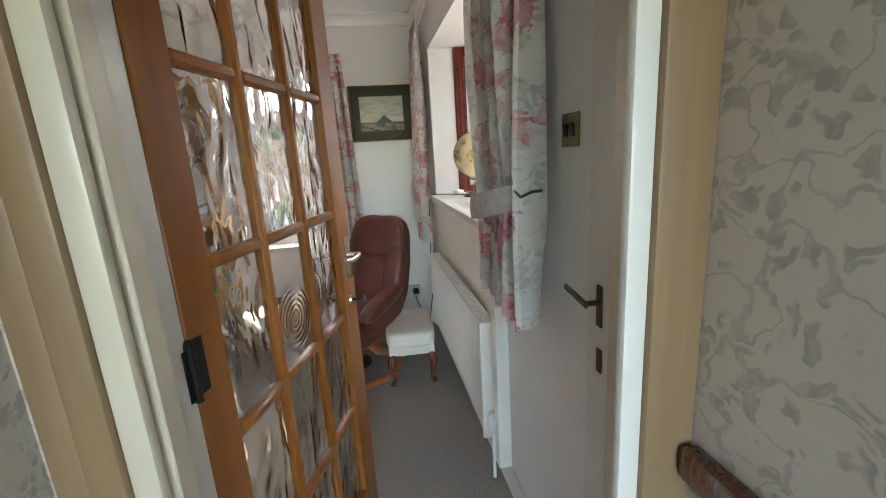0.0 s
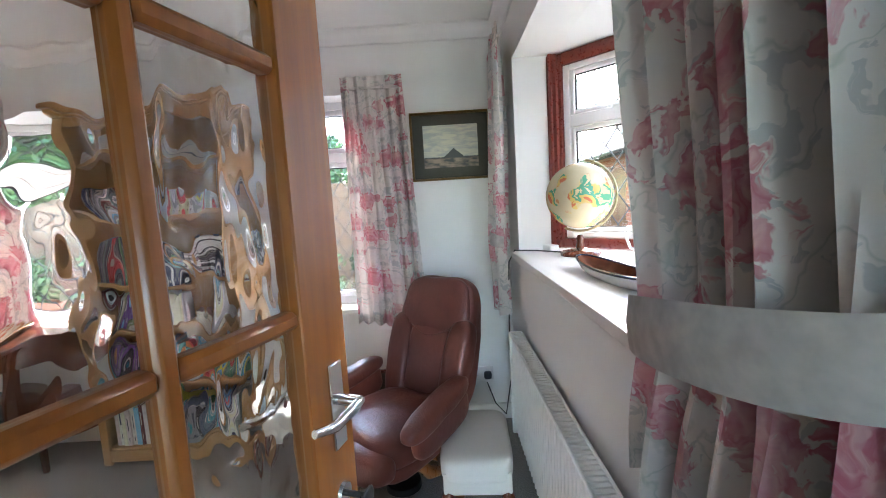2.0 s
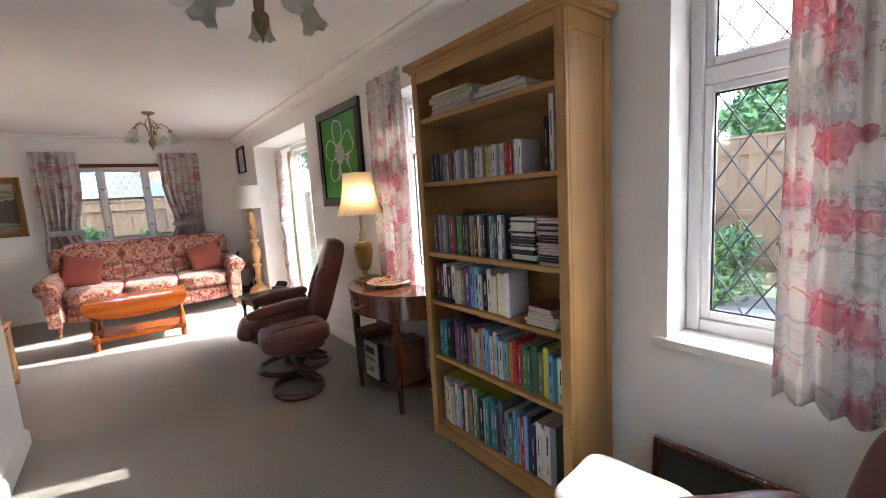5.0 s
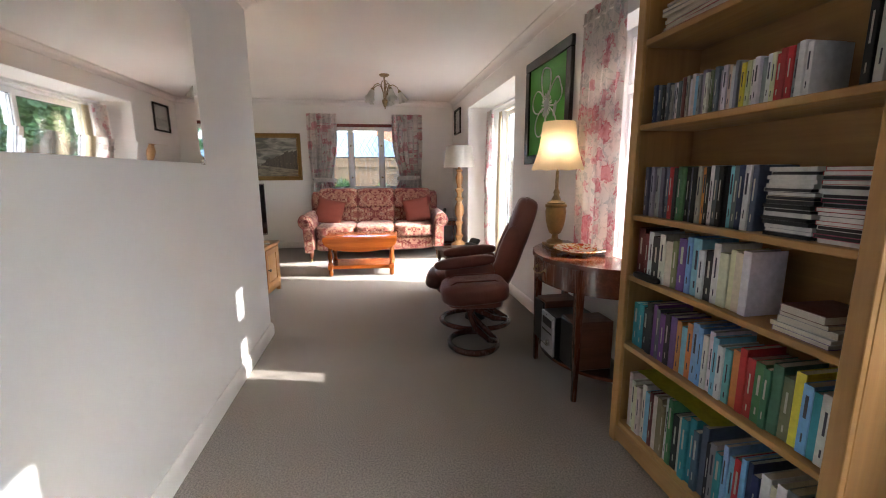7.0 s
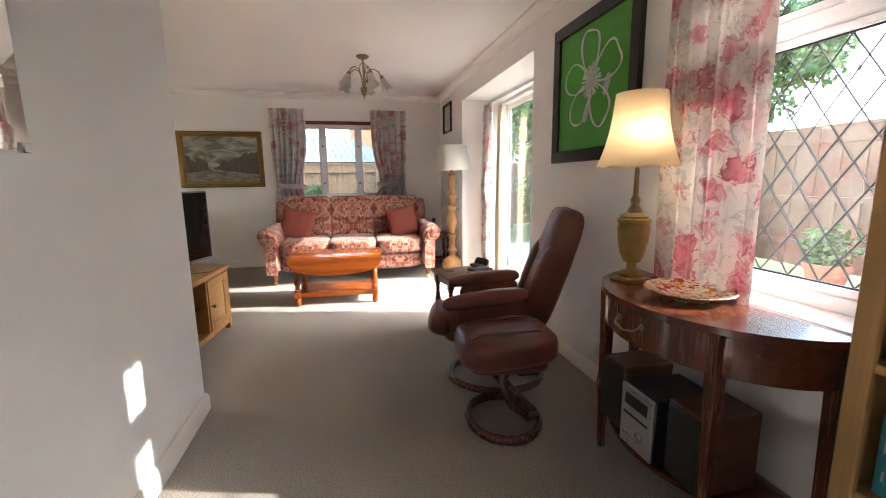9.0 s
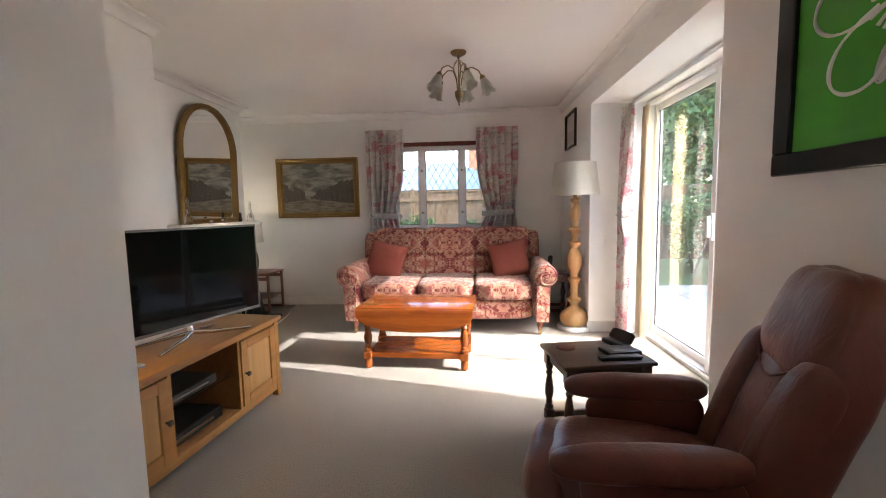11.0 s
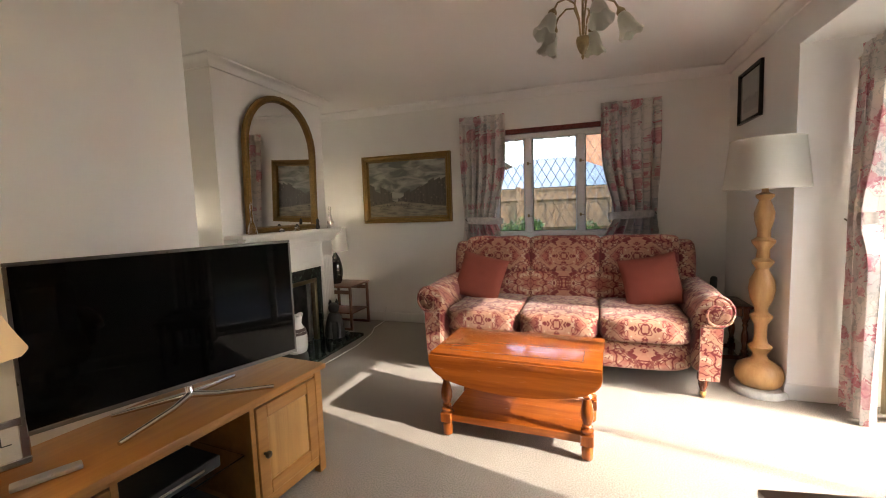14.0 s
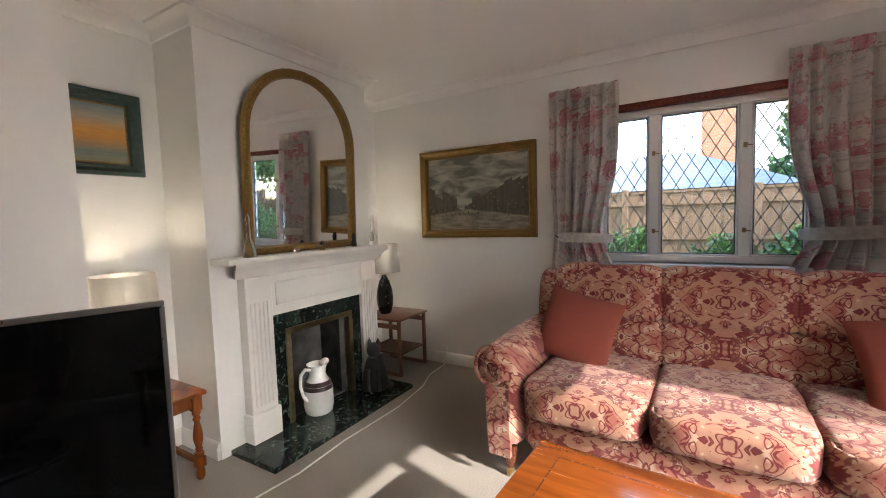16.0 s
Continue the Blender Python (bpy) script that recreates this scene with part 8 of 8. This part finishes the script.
def hip_roof(x0, x1, y0, y1, z0, z1, inset):
    bm = bmesh.new()
    a = [bm.verts.new(p) for p in ((x0, y0, z0), (x1, y0, z0), (x1, y1, z0), (x0, y1, z0))]
    mx, my = (x0 + x1) / 2, (y0 + y1) / 2
    if y1 - y0 > x1 - x0:
        b, d = bm.verts.new((mx, y0 + inset, z1)), bm.verts.new((mx, y1 - inset, z1))
        faces = ((a[0], a[1], b), (a[1], a[2], d, b), (a[2], a[3], d), (a[3], a[0], b, d))
    else:
        b, d = bm.verts.new((x0 + inset, my, z1)), bm.verts.new((x1 - inset, my, z1))
        faces = ((a[0], a[1], d, b), (a[1], a[2], d), (a[2], a[3], b, d), (a[3], a[0], b))
    for f in faces:
        bm.faces.new(f)
    bm.faces.new(a[::-1])
    return bm


def outbuilding():
    c = thing("summerhouse", "garden building with a blue-grey hipped roof beyond the fence", "garden building")
    part("wall", box(-18.6, -14.6, -0.9, 3.4, -0.16, 1.75), M_FENCE, c, smooth=False)
    part("roof", hip_roof(-18.9, -14.3, -1.2, 3.7, 1.75, 2.75, 1.9), M_GAZEBO, c, "blue-grey felt hipped roof", smooth=False)


outbuilding()


def neighbour_house():
    c = thing("house", "white rendered house with a red brick chimney wall", "house")
    part("wall", box(-33, -26, 3.2, 15, -0.16, 6.2), M_RENDER, c, "white rendered wall", smooth=False)
    part("roof", hip_roof(-33.4, -25.6, 2.8, 15.4, 6.2, 8.6, 3.5), M_SLATE, c, "dark tiled roof", smooth=False)
    part("chimney", box(-26.2, -25.4, 2.2, 3.5, -0.16, 7.4), M_BRICK, c, "red brick chimney stack", smooth=False)
    for y in (5.2, 8.6, 11.8):
        for z in (1.0, 3.6):
            w = part("window", box(-26.02, -25.94, y, y + 1.5, z, z + 1.2, 0.01), M_UPVC, c, "white framed window", smooth=False)
            for k in (0, 1):
                part("pane", box(-25.94, -25.93, y + 0.1 + k * 0.68, y + 0.7 + k * 0.68, z + 0.1, z + 1.1), M_DARKPANE, w, smooth=False)
    d = thing("house", "distant red brick house with a tiled roof", "house")
    part("wall", box(-40, -30, -12, -3, -0.16, 4.2), M_BRICK, d, smooth=False)
    part("roof", hip_roof(-40.5, -29.5, -12.5, -2.5, 4.2, 6.8, 3.5), M_SLATE, d, smooth=False)


neighbour_house()


def brick_garage():
    """The neighbour's brick outbuilding close beyond the east window."""
    c = thing("garage", "red and buff brick garage with a dark slate roof", "garage", pose(3.2, 0, -0.16))
    part("wall_core", box(0.012, 3.0, -3.0, 10.2, 0, 2.35), M_MORTAR, c, "mortar bedding", smooth=False)
    r = part("roof", turn(box(-0.35, 3.4, -3.3, 10.5, 0, 0.09), pose(0, 0, 2.33, 0, -33)), M_TILE, c, "dark tiled roof", smooth=False)
    part("gutter", tube([(-0.36, -3.3, 2.22), (-0.36, 10.5, 2.22)], 0.05, 10), M_BLACK, c, "black gutter")
    for k in range(9):
        part("slate_course", turn(box(0.34 * k - 0.33, 0.34 * k + 0.03, -3.3, 10.5, 0.091, 0.103), pose(0, 0, 2.33, 0, -33)), M_TILE, r, smooth=False)
    part("garage_door", join(*(box(-0.02, 0.012, 3.55 + 0.42 * j, 3.93 + 0.42 * j, 0.02, 2.08, 0.01) for j in range(8))), M_GDOOR, c, "white panelled garage door")
    part("downpipe", tube([(-0.06, 7.2, 0), (-0.06, 7.2, 2.2)], 0.035, 10), M_WPLAST, c, "white plastic downpipe")
    me = mesh_of(box(-0.002, 0.10, 0.0, 0.215, 0.0, 0.065, 0.003), "brick", M_BRICK)
    n = 0
    rest = bmesh.new()
    for row in range(31):
        for col in range(59):
            y, z = -3.0 + col * 0.225 + (row % 2) * 0.1125, row * 0.075 + 0.005
            if y + 0.215 > 10.2 or (3.3 < y < 6.9 and row < 28):
                continue
            if 6.9 < y < 9.6 and 10 <= row < 31 and n < 290:
                b = new("brick", me)
                b.parent = c
                b.matrix_basis = pose(0, y, z)
                n += 1
            else:
                box(-0.002, 0.10, y, y + 0.215, z, z + 0.065, bm=rest)
    o = part("brickwork", rest, M_BRICK, c, "courses of red brick", smooth=False)
    o["kind"] = "stuff"


brick_garage()
_h = thing("house", "red tiled roof of a house beyond the garage", "house")
part("wall", box(9, 16, -2, 9, -0.16, 3.6), M_BRICK, _h, smooth=False)
part("roof", hip_roof(8.5, 16.5, -2.5, 9.5, 3.6, 6.2, 3), M_TERRA, _h, "red tiled roof", smooth=False)

# patio pots and paving slabs
for k, (x, y, r) in enumerate(((-6.5, 5.4, 0.2), (-5.6, 6.6, 0.24), (-4.6, 6.9, 0.2), (-6.9, 6.4, 0.26))):
    _p = thing("plant_pot", "terracotta pot with a leafy plant on the patio", "plant pot", pose(x, y, -0.10), "patio pots")
    part("pot", lathe([(r * 0.65, 0), (r * 0.95, r * 1.5), (r * 1.05, r * 1.52), (r * 1.05, r * 1.8), (r * 0.9, r * 1.8), (r * 0.85, r * 1.6)], 24), M_TERRA, _p)
    _g = random.Random(90 + k)
    part("plant", leaves(bmesh.new(), _g, (0, 0, r * 2.6), r * 1.5, 420, 0.05), M_LEAF, _p, "green leaves", smooth=False)
_patio = bpy.data.objects["patio"]
_me = mesh_of(box(0.004, 0.596, 0.004, 0.596, 0, 0.03, 0.006), "paving_slab", M_SLAB)
for i in range(17):
    for j in range(6):
        s = new("paving_slab", _me)
        s.parent = _patio
        s.matrix_basis = pose(-8.5 + i * 0.6, 4.0 + j * 0.6, -0.116 + 0.002 * ((i * 7 + j * 3) % 3))
